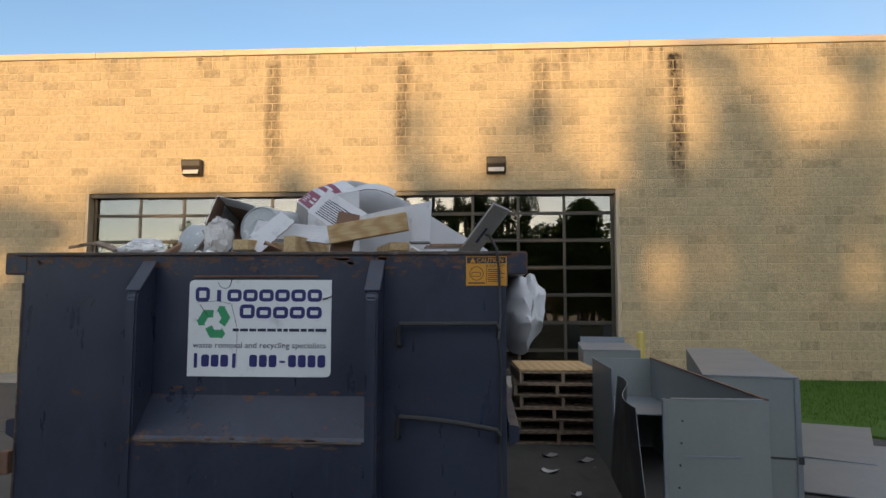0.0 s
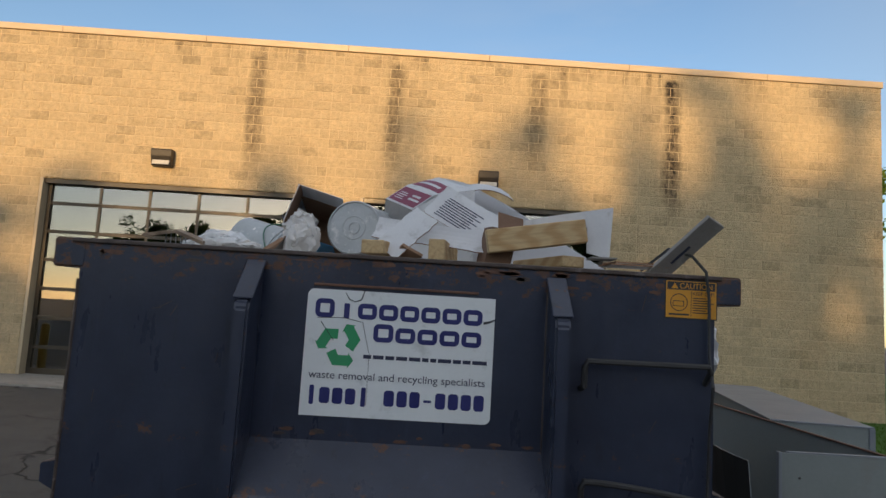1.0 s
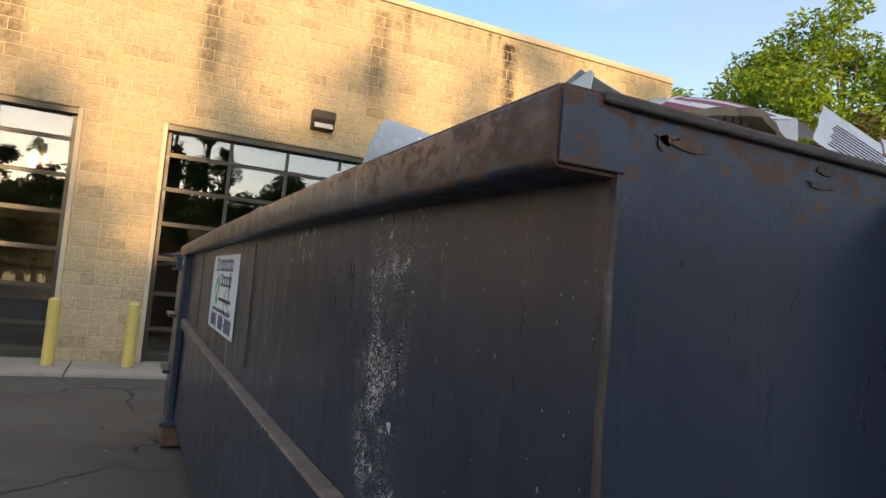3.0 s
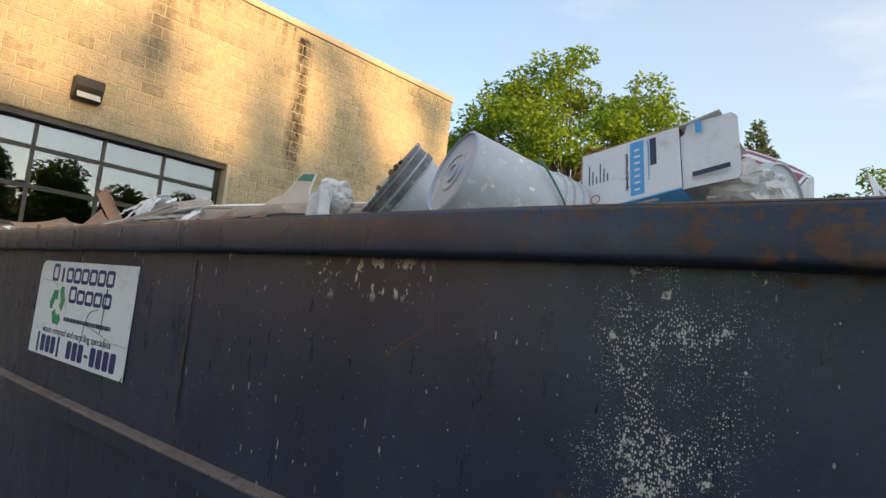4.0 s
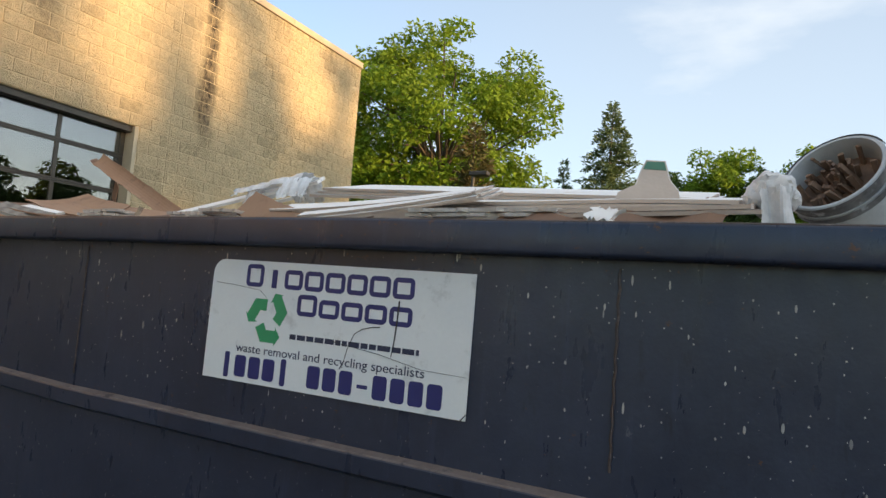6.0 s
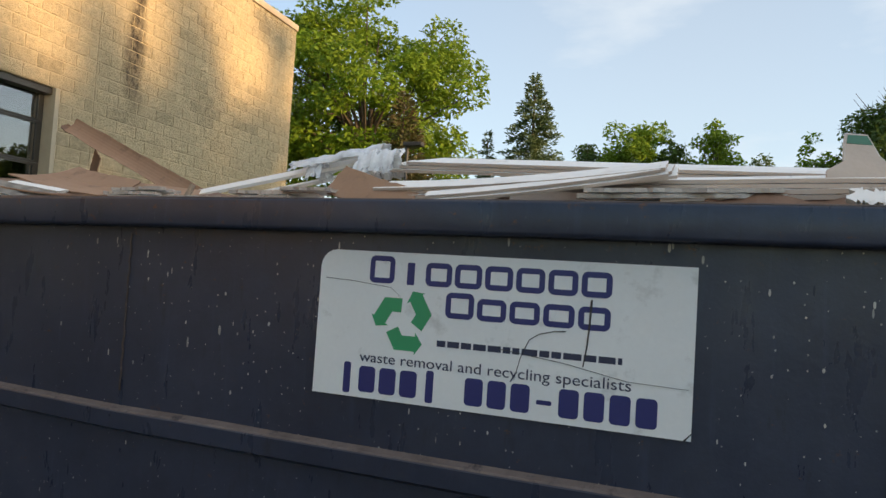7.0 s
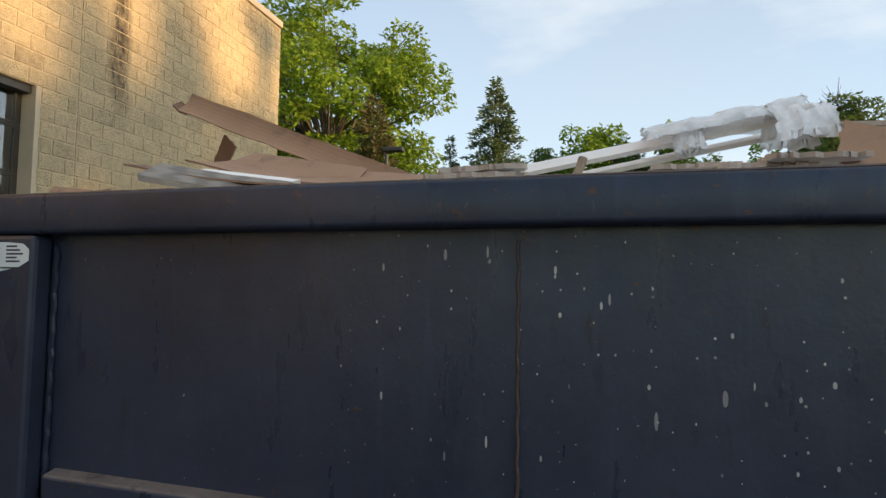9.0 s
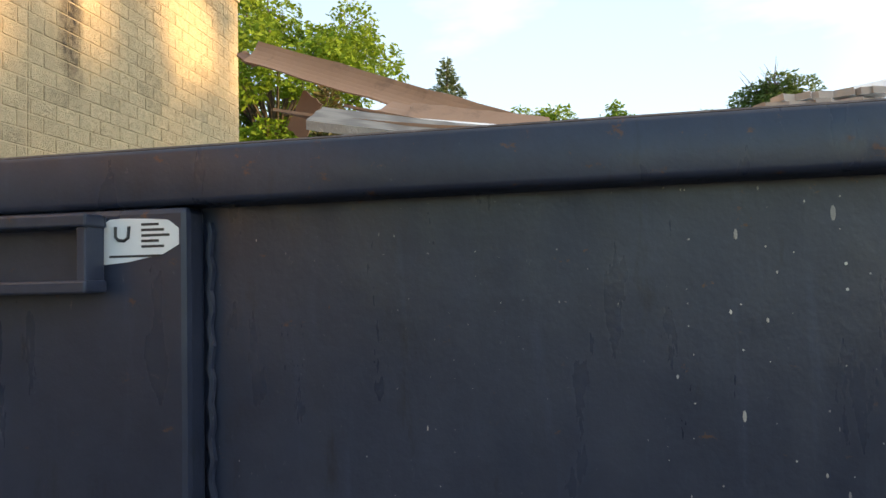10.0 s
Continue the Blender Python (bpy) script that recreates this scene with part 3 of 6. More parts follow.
# ---- building ----
building = thing("wall_front", "tan split-face concrete block wall with dark water stains", "wall", kind="structure")
bm = bmesh.new()
xs = [WALL_L, OPENINGS[0][0], OPENINGS[0][1], OPENINGS[1][0], OPENINGS[1][1], WALL_R - 0.02]
for i in (0, 2, 4):
    add_box(bm, (xs[i], WALL_Y + 0.010, -0.1), (xs[i + 1], WALL_Y + 0.30, WALL_TOP))
for i in (1, 3):
    add_box(bm, (xs[i], WALL_Y + 0.010, DOOR_TOP), (xs[i + 1], WALL_Y + 0.30, WALL_TOP))
part("mortar_bed", bm, M_MORTAR, building)
bm = bmesh.new()
add_box(bm, (WALL_R - 0.3, WALL_Y + 0.3, -0.1), (WALL_R - 0.02, 26, WALL_TOP))
add_box(bm, (WALL_L, 25.7, -0.1), (WALL_R - 0.3, 26, WALL_TOP))
add_box(bm, (WALL_L, WALL_Y + 0.3, -0.1), (WALL_L + 0.3, 25.7, WALL_TOP))
tagged(part("wall_back", bm, M_MORTAR), "plain tan rear and side walls", "wall", kind="structure")
tagged(part("ceiling", box((WALL_L + .3, WALL_Y + 0.3, 6.6), (WALL_R - .3, 25.7, 6.85)), M_INSIDE), "workshop roof deck, near-black to stand for the unlit inside", "ceiling", kind="structure")
tagged(part("floor", box((WALL_L + .3, WALL_Y + 0.3, -0.1), (WALL_R - .3, 25.7, 0.05)), M_CONCRETE), "grey concrete workshop floor", "floor", kind="structure")
tagged(part("wall_inside", box((WALL_L + .4, 19.0, 0.05), (WALL_R - .4, 19.2, 6.6)), M_INSIDE), "inner wall, near-black to stand for the unlit inside", "wall", kind="structure")

coping = thing("coping", "tan metal coping along the parapet", "coping", kind="structure")
x = WALL_L
while x < WALL_R:
    x1 = min(x + 3.05, WALL_R + 0.03)
    part("coping_length", box((x + 0.003, WALL_Y - 0.03, WALL_TOP + 0.012), (x1 - 0.003, WALL_Y + 0.36, WALL_TOP + 0.15), 0.008), M_COPING, coping)
    x = x1
part("side_length", box((WALL_R - 0.33, WALL_Y + 0.37, WALL_TOP + 0.012), (WALL_R + 0.03, 26, WALL_TOP + 0.15)), M_COPING, coping)

# blocks, proud of the mortar, with chipped faces
def block_runs():
    rng = random.Random(5)
    out = []
    z = DOOR_TOP - 21 * COURSE
    row = 0
    while z < WALL_TOP - 0.02:
        high = COURSE if z + COURSE < WALL_TOP - 0.05 else WALL_TOP - z
        top_row = high < COURSE - 0.01
        wide = BLOCK / 2 if top_row else BLOCK
        x = WALL_R - (BLOCK if row % 2 else BLOCK / 2) if not top_row else WALL_R - wide
        spans = [(x, WALL_R)]
        while x > WALL_L:
            spans.append((max(x - wide, WALL_L), x))
            x -= wide
        for a, b in spans:
            keep = [(a, b)]
            if z < DOOR_TOP - 0.01:
                for oa, ob_ in OPENINGS:
                    nxt = []
                    for p, q in keep:
                        if q <= oa or p >= ob_:
                            nxt.append((p, q))
                        else:
                            if p < oa - 0.03:
                                nxt.append((p, oa))
                            if q > ob_ + 0.03:
                                nxt.append((ob_, q))
                    keep = nxt
            for p, q in keep:
                for joint in (-1.02, 5.63):
                    if p < joint - 0.03 and q > joint + 0.03:
                        out.append((p, joint - 0.001, z, high, rng.uniform(0, 0.007)))
                        p = joint + 0.001
                out.append((p, q, z, high, rng.uniform(0, 0.007)))
        z += COURSE
        row += 1
    return out


def block_mesh(sx, sz, g=0.006, c=0.007):
    """Front and chamfers of one block; x, z from 0, its back at y = 0, its face at y = -0.012."""
    v = [(g, 0, g), (sx - g, 0, g), (sx - g, 0, sz - g), (g, 0, sz - g),
         (g + c, -0.012, g + c), (sx - g - c, -0.012, g + c), (sx - g - c, -0.012, sz - g - c), (g + c, -0.012, sz - g - c)]
    return v, [(4, 5, 6, 7), (0, 1, 5, 4), (1, 2, 6, 5), (2, 3, 7, 6), (3, 0, 4, 7)]


BLOCKS = block_runs()
FACE_Y = WALL_Y + 0.010
near = [b for b in BLOCKS if -1.5 < b[0] < 5.7 and b[2] > 4.0 and b[1] - b[0] > 0.3 and b[3] > 0.15]
near += [b for b in BLOCKS if -1.5 < b[0] < -0.3 and b[2] < 4.0 and b[1] - b[0] > 0.3]
near = near[:300]
near_set = set(near)
vs, fs = [], []
for b in BLOCKS:
    if b in near_set:
        continue
    v, f = block_mesh(b[1] - b[0], b[3])
    k = len(vs)
    vs += [(b[0] + x, FACE_Y + y - b[4] * 0.6, b[2] + z) for x, y, z in v]
    fs += [tuple(i + k for i in q) for q in f]
me = bpy.data.meshes.new("block_field")
me.from_pydata(vs, [], fs)
me.materials.append(M_BLOCK)
field = new("block_field", me)
field.parent = building
field["kind"] = "stuff"

# ---- sectional doors ----
def sectional_door(name, x0, x1, label):
    door = thing(name, label, "garage door", pose(0, 0, 0), kind="structure")
    y = WALL_Y + 0.20
    for a, b, n in ((x0, x0 + 0.07, "jamb"), (x1 - 0.07, x1, "jamb")):
        part(n, box((a, WALL_Y - 0.012, 0.045), (b, WALL_Y + 0.24, DOOR_TOP - 0.004), 0.004), M_JAMB, door)
    part("header", box((x0, WALL_Y + 0.06, DOOR_TOP - 0.10), (x1, WALL_Y + 0.24, DOOR_TOP - 0.002), 0.004), M_BRONZE, door)
    a, b = x0 + 0.073, x1 - 0.073
    cols, rail = 5, 0.036
    step = (b - a - 0.16) / cols
    zs = [0.05, 0.60, 1.20, 1.80, 2.40, 3.00, 3.60, 4.04]
    for i, (z0, z1) in enumerate(zip(zs, zs[1:])):
        panel = part("section", box((a, y, z0 + 0.002), (a + 0.08, y + 0.045, z1 - 0.002), 0.003), M_BRONZE, door)
        bm = bmesh.new()
        low = 0.12 if i == 0 else rail
        add_box(bm, (a + 0.08, y, z0 + 0.002), (b - 0.08, y + 0.045, z0 + low), None, 0.003)
        add_box(bm, (a + 0.08, y, z1 - rail), (b - 0.08, y + 0.045, z1 - 0.002), None, 0.003)
        add_box(bm, (b - 0.08, y, z0 + 0.002), (b, y + 0.045, z1 - 0.002), None, 0.003)
        for c in range(1, cols):
            x = a + 0.08 + c * step
            add_box(bm, (x - 0.03, y, z0 + low), (x + 0.03, y + 0.045, z1 - rail), None, 0.003)
        part("frame", bm, M_BRONZE, panel)
        for c in range(cols):
            xa = a + 0.08 + c * step + (0.03 if c else 0)
            xb = a + 0.08 + (c + 1) * step - (0.03 if c < cols - 1 else 0)
            pane = part("pane", box((xa - .004, y + 0.018, z0 + low - .004), (xb + .004, y + 0.024, z1 - rail + .004)), M_GLASS, panel)
            pane.visible_shadow = False
    return door


sectional_door("door_1", *OPENINGS[0], "closed glazed overhead door in bronze aluminium frame")
sectional_door("door_2", *OPENINGS[1], "closed glazed overhead door in bronze aluminium frame, behind the dumpster")

def bollard(x, y, label):
    ob = thing("bollard", label, "bollard", pose(x, y, 0.04), "bollards at the doors")
    bm = bmesh.new()
    add_cone(bm, 0.085, 0.085, 0.98, None, 20)
    add_cone(bm, 0.085, 0.045, 0.035, pose(0, 0, 0.98), 20)
    part("post", bm, M_YELLOW, ob, smooth=True)
    bm = bmesh.new()
    add_cone(bm, 0.10, 0.095, 0.02, None, 20)
    part("collar", bm, M_CONCRETE, ob, "grey mortar collar")
    return ob


for x, y in ((-1.47, 10.62), (-0.40, 10.72), (5.30, 10.72), (-7.1, 10.62)):
    bollard(x, y, "yellow painted steel bollard, chipped, on the apron")


def wall_pack(x, z):
    ob = thing("wall_light", "dark bronze wall pack light with a prismatic lens", "wall light", pose(x, WALL_Y - 0.015, z), "wall lights")
    bm = bmesh.new()
    prof = [(0, 0.36), (-0.19, 0.35), (-0.215, 0.32), (-0.20, 0.20), (-0.12, 0.0), (0, 0.0)]
    add_prism(bm, prof, -0.21, 0.21, Matrix(((0, 0, 1, 0), (1, 0, 0, 0), (0, 1, 0, 0), (0, 0, 0, 1))))
    bmesh.ops.bevel(bm, geom=bm.edges[:], offset=0.008, segments=2, affect='EDGES')
    part("housing", bm, M_LAMP, ob)
    bm = bmesh.new()
    add_box(bm, (-0.175, -0.006, -0.088), (0.175, 0.006, 0.088), pose(0, -0.166, 0.102, -21.8), 0.004)
    part("lens", bm, M_CLEAR_LAMP, ob, "ribbed clear lens")


wall_pack(-4.42, 4.47)
wall_pack(2.40, 4.45)

# things just inside the doors
for x, y, z, sx, sy, sz in ((-2.2, 12.2, 0.05, 1.0, .7, .45), (-2.25, 12.25, 0.50, 1.0, .7, .42), (-3.4, 12.6, .05, .6, .6, .35)):
    b = thing("carton", "brown cardboard carton stacked inside the door", "carton", pose(x, y, z), "cartons inside")
    part("body", box((-sx / 2, -sy / 2, 0), (sx / 2, sy / 2, sz), 0.01), M_CARD, b)
    part("tape", box((-sx / 2 - .001, -0.03, sz + .001), (sx / 2 + .001, 0.03, sz + .003)), M_CARD_GREY, b, "grey packing tape")

# ---- dumpster ----
BX, BL, RIM = 2.25, 6.55, 1.830
dump = thing("dumpster", "dark navy steel roll-off dumpster, rusty and scuffed, heaped with building waste", "dumpster")
add = lambda name, bm, mat=M_NAVY, label="", smooth=False: part(name, bm, mat, dump, label, smooth)
def bulged(x, sgn):
    """A dented side sheet, drawn in a little at the end corner."""
    bm = bmesh.new()
    rows = []
    for j in range(67):
        y = 0.004 + (BL - 0.004) * j / 66
        rows.append([bm.verts.new((x + sgn * (0.03 * max(0, 1 - y / 1.3) ** 2 + (0.006 * noise.noise(Vector((y * 1.1, z * 1.5, sgn))) + 0.004 if 0.3 < z < 1.7 else 0)), y, z)) for z in [0.22 + 1.54 * i / 20 for i in range(21)]])
    for u, w in zip(rows, rows[1:]):
        for i in range(20):
            bm.faces.new((u[i], w[i], w[i + 1], u[i + 1]) if sgn < 0 else (u[i], u[i + 1], w[i + 1], w[i]))
    bmesh.ops.recalc_face_normals(bm, faces=bm.faces[:])
    return bm


add("side_panel", bulged(0.0, 1), M_NAVY_SIDE, "splashed with dried plaster", True)
add("side_panel", bulged(BX, -1), M_NAVY, "", True)
add("floor_plate", box((0.012, 0.012, 0.22), (BX - 0.012, BL, 0.26)), M_RUST)
bm = bmesh.new()
add_box(bm, (0.028, 0, 0.22), (BX - 0.02, 0.012, RIM - 0.012))
add("end_panel", bm)
add("end_lip", box((-0.004, -0.010, RIM - 0.016), (BX + 0.004, 0.05, RIM), 0.004), M_WORN, "bare rusty lip")
def rim_rise(y):
    """How far the rim stands above its front corner."""
    return float(np.interp(y, (0.0, 1.0, 2.0, 3.2, 4.5, 5.3, 6.6), (0.0, 0.017, 0.024, 0.029, 0.027, 0.023, 0.016)))


def rim_bar(x0, x1):
    bm = bmesh.new()
    sec = [(x0 + a, 1.728 + b) for a, b in rounded(x1 - x0, RIM - 1.728, 0.012, seg=3)]
    rings = []
    for k in range(34):
        y = 0.004 + (BL + 0.026) * k / 33
        dent = 0.003 * noise.noise(Vector((y * 1.3, 4, x0)))
        rings.append([bm.verts.new((x + dent, y, z + rim_rise(y))) for x, z in sec])
    for u, w in zip(rings, rings[1:]):
        for i in range(len(sec)):
            j = (i + 1) % len(sec)
            bm.faces.new((u[i], u[j], w[j], w[i]))
    bm.faces.new(rings[0])
    bm.faces.new(rings[-1][::-1])
    bmesh.ops.recalc_face_normals(bm, faces=bm.faces[:])
    return bm


for x0, x1 in ((-0.066, 0.045), (BX - 0.045, BX + 0.075)):
    rim = add("rim_tube", rim_bar(x0, x1), smooth=True)
    part("cap", box((x0 + .006, -0.002, 1.733), (x1 - .006, 0.006, RIM - 0.006), 0.002), M_NAVY, rim)
bm = bmesh.new()
add_tube(bm, [(-0.058, 0.01 + (BL - 0.02) * k / 40, RIM - 0.004 + rim_rise(0.01 + (BL - 0.02) * k / 40)) for k in range(41)], 0.005, 6)
add("rim_edge", bm, M_WORN, "paint worn to bare steel")
# narrow mid rail that climbs a little towards the rear
def rail_height(y):
    return float(np.interp(y, (0.0, 2.0, 3.2, 4.7, 5.92), (1.070, 1.077, 1.088, 1.108, 1.150)))


def swept_rail(x, sgn, prof):
    """A strip along the side: prof gives how far out and how high, from the rail's top edge."""
    bm = bmesh.new()
    rings = []
    for k in range(41):
        y = 0.02 + 5.88 * k / 40
        wave = 0.002 * noise.noise(Vector((y * 2.2, x, 7)))
        rings.append([bm.verts.new((x + sgn * (a + wave), y, rail_height(y) + dz + wave)) for a, dz in prof])
    n = len(prof)
    for u, w in zip(rings, rings[1:]):
        for i in range(n):
            bm.faces.new((u[i], u[(i + 1) % n], w[(i + 1) % n], w[i]))
    bm.faces.new(rings[0])
    bm.faces.new(rings[-1][::-1])
    bmesh.ops.recalc_face_normals(bm, faces=bm.faces[:])
    return bm


for sgn, x in ((-1, 0.0), (1, BX)):
    rail = add("side_rail", swept_rail(x, sgn, [(-0.01, 0.008), (0.030, 0.0), (0.036, -0.006), (0.034, -0.062), (-0.01, -0.085)]))
    part("ledge", swept_rail(x, sgn, [(-0.006, 0.0105), (0.030, 0.003), (0.0345, -0.002), (0.028, -0.003)]), M_LEDGE, rail, "dusty scraped ledge")
# welded seams
for y in (2.39, 4.73):
    bm = bmesh.new()
    pts = [(0.0 + 0.001 * math.sin(k * 2.1), y + 0.002 * math.sin(k * 1.7), 1.17 + k * 0.02) for k in range(29)]
    add_tube(bm, pts, 0.004, 6)
    add("weld_seam", bm, M_WORN)
bm = bmesh.new()
add_tube(bm, [(0.027, 0.002 * math.sin(k), 0.25 + 0.03 * k) for k in range(49)], 0.006, 6)
add("weld_seam", bm, M_WORN)
# a rusty scrape across the side
bm = bmesh.new()
add_tube(bm, [(0.005, 1.40 - 0.028 * k, 1.50 + 0.019 * k + 0.004 * math.sin(k)) for k in range(11)], 0.006, 6, 0.5)
add("scrape", bm, M_RUST, "long rusty scrape")
# rear corner post with its hinge bracket
for sgn, x in ((-1, 0.0), (1, BX)):
    a, b = sorted((x, x + sgn * 0.062))
    add("rear_post", box((a, 5.935, 0.20), (b, 6.56, 1.746), 0.012))
    bm = bmesh.new()
    for z in (1.711, 1.600):
        a2, b2 = sorted((x + sgn * 0.070, x + sgn * 0.125))
        add_box(bm, (a2, 6.08, z), (b2, 6.62, z + 0.022), None, 0.004)
    a2, b2 = sorted((x + sgn * 0.070, x + sgn * 0.118))
    add_box(bm, (a2, 6.085, 1.600), (b2, 6.103, 1.733), None, 0.003)
    add("hinge_bracket", bm)
    for z in (1.15, 0.62):
        bm = bmesh.new()
        a2, b2 = sorted((x + sgn * 0.066, x + sgn * 0.13))
        add_box(bm, (a2, 6.08, z), (b2, 6.62, z + 0.03), None, 0.004)
        add("hinge_bracket", bm)
    bm = bmesh.new()
    add_tube(bm, [(x + sgn * 0.003, 5.925 + 0.003 * math.sin(k * 1.9), 1.12 + 0.02 * k) for k in range(31)], 0.007, 6)
    add("weld_seam", bm, M_NAVY)
add("rear_gate", box((0.0, BL, 0.24), (BX, BL + 0.06, 1.72), 0.008))
# under-frame and rollers
for x in (0.55, BX - 0.75):
    add("skid_rail", box((x, 0.05, 0.06), (x + 0.15, BL, 0.22), 0.008), M_RUST)
for x in (0.12, BX - 0.30):
    bm = bmesh.new()
    add_cone(bm, 0.10, 0.10, 0.18, pose(x - .2 if x < 1 else x, 6.35, 0.10, 0, 90), 20)
    add("roller", bm, M_RUST, "rusty ground roller", True)
add("foot_block", box((-0.10, 5.75, 0.02), (0.10, 6.05, 0.20), 0.012), M_RUST)
add("foot_plate", box((-0.13, 5.70, 0.20), (0.11, 6.10, 0.235), 0.006), M_NAVY)
# end posts: boxed channels with a sloped head
for x0, x1 in ((0.606, 0.655), (1.640, 1.692)):
    bm = bmesh.new()
    prof = [(0.0, 1.79), (-0.155, 1.645), (-0.165, 1.62), (-0.165, 0.22), (0.0, 0.22)]
    add_prism(bm, prof, x0, x1, Matrix(((0, 0, 1, 0), (1, 0, 0, 0), (0, 1, 0, 0), (0, 0, 0, 1))))
    bmesh.ops.recalc_face_normals(bm, faces=bm.faces[:])
    bmesh.ops.bevel(bm, geom=bm.edges[:], offset=0.008, segments=2, affect='EDGES')
    post = add("end_post", bm)
    bm = bmesh.new()
    add_box(bm, (x0 - 0.008, -0.004, -0.10), (x1 + 0.008, 0.004, 0.10), pose(0, -0.083, 1.721, -47))
    bmesh.ops.bevel(bm, geom=bm.edges[:], offset=0.003, segments=1, affect='EDGES')
    part("head_plate", bm, M_NAVY, post)
    bm = bmesh.new()
    add_tube(bm, [(x0 + 0.001, -0.002, 1.20 + 0.03 * k) for k in range(19)], 0.005, 6)
    part("weld", bm, M_WORN, post)
# sloped sill and lower box between the posts
bm = bmesh.new()
prof = [(0.0, 1.195), (-0.150, 1.045), (-0.155, 1.03), (-0.155, 0.22), (0.0, 0.22)]
add_prism(bm, prof, 0.655, 1.640, Matrix(((0, 0, 1, 0), (1, 0, 0, 0), (0, 1, 0, 0), (0, 0, 0, 1))))
bmesh.ops.recalc_face_normals(bm, faces=bm.faces[:])
add("tow_box", bm)
bm = bmesh.new()
add_box(bm, (0.664, -0.162, 1.018), (1.632, -0.150, 1.030), None, 0.004)
add("sill_edge", bm, M_WORN)
add("torn_seam", box((0.83, -0.006, 1.715), (1.40, 0.001, 1.724), 0.002), M_RUST, "rusted torn seam")
rng_e = random.Random(21)
for k in range(70):
    # flaked rusty scabs along the lip, on the sill edge and on the post heads
    if k < 20 or k >= 56:
        x, z, w, h, y = rng_e.uniform(0.06, 2.18), RIM - 0.030 - rng_e.random() ** 2 * 0.05, rng_e.uniform(.02, .11), rng_e.uniform(.006, .026), -0.0016
    elif k < 44:
        x, z, w, h, y = rng_e.uniform(0.68, 1.58), 1.012 + rng_e.uniform(-.012, .03), rng_e.uniform(.02, .12), rng_e.uniform(.006, .02), -0.1575
    else:
        x, z, w, h, y = rng_e.uniform(0.68, 1.60), 1.20 + rng_e.uniform(-.02, .03), rng_e.uniform(.02, .06), rng_e.uniform(.006, .02), -0.0016
    out = [(w * .5 * math.cos(a) * rng_e.uniform(.55, 1.1), h * .5 * math.sin(a) * rng_e.uniform(.5, 1.2)) for a in [2 * math.pi * i / 11 for i in range(11)]]
    bm = bmesh.new()
    add_prism(bm, out, -0.001, 0.0008, Matrix.Translation((x, y, z)) @ Matrix(((1, 0, 0, 0), (0, 0, -1, 0), (0, 1, 0, 0), (0, 0, 0, 1))))
    add("rust_scab", bm, M_RUST if k % 3 else M_WORN)
for x, z, l, a in ((0.33, 1.62, .05, 30), (0.36, 1.60, .04, 60), (0.30, 1.605, .03, 10), (0.46, 1.02, .07, 20), (0.52, 1.45, .03, 80), (1.98, 1.72, .06, 75), (2.02, 1.30, .05, 60), (0.12, 1.3, .04, 85), (0.25, 0.98, .05, 15), (1.90, 0.95, .06, 40), (1.72, 1.42, .03, 80)):
    bm = bmesh.new()
    add_box(bm, (-l / 2, -0.0012, -.0012), (l / 2, 0.0006, .0012), pose(x, -0.0008, z, 0, -a, 0))
    add("scratch", bm, M_WORN)
# grab rungs on the end
for zl, zr in ((1.513, 1.515), (1.12, 1.07)):
    bm = bmesh.new()
    pts = [(1.765, -0.01, zl - 0.095), (1.765, -0.055, zl - 0.085), (1.765, -0.062, zl - 0.02), (1.775, -0.062, zl)]
    pts += [(1.775 + 0.41 * k / 8, -0.062, zl + (zr - zl) * (k / 8) ** 1.5) for k in range(1, 9)]
    pts += [(2.195, -0.055, zr - 0.02), (2.195, -0.01, zr - 0.06)]
    add_tube(bm, pts, 0.011, 8)
    add("grab_rung", bm, M_BLACK, smooth=True)
add("latch", box((-0.03, -0.03, 0.84), (0.02, 0.02, 0.94), 0.006), M_RUST)
# cable hanging over the end
bm = bmesh.new()
pts = [(2.05, 0.25, 1.86), (2.10, 0.10, 1.93), (2.16, 0.03, 1.90), (2.19, -0.02, 1.84), (2.20, -0.022, 1.75), (2.205, -0.02, 1.55), (2.195, -0.075, 1.45), (2.205, -0.03, 1.3), (2.20, -0.025, 1.0), (2.21, -0.03, 0.6), (2.22, -0.02, 0.3)]
add_tube(bm, pts, 0.006, 6)
tagged(part("cable", bm, M_BLACK, None, smooth=True), "black cable hanging over the end of the dumpster", "cable")


# ---- signs ----
FACE_END = Matrix(((1, 0, 0, 0), (0, 0, -1, 0), (0, 1, 0, 0), (0, 0, 0, 1)))      # x right, y up, facing -y
FACE_SIDE = Matrix(((0, 0, -1, 0), (-1, 0, 0, 0), (0, 1, 0, 0), (0, 0, 0, 1)))     # x along -y, y up, facing -x


def arrow(bm, k, cx, cy, r, z0, z1):
    """One of three bent arrows chasing round a triangle."""
    m = Matrix.Translation((cx, cy, 0)) @ Matrix.Rotation(radians(120 * k), 4, 'Z')
    out = [(-0.55, -0.40), (-0.25, -0.92), (0.42, -0.92), (0.42, -1.02), (0.66, -0.68), (0.42, -0.34), (0.42, -0.46), (-0.02, -0.46), (-0.16, -0.20)]
    add_prism(bm, [(a * r, b * r) for a, b in out], z0, z1, m)


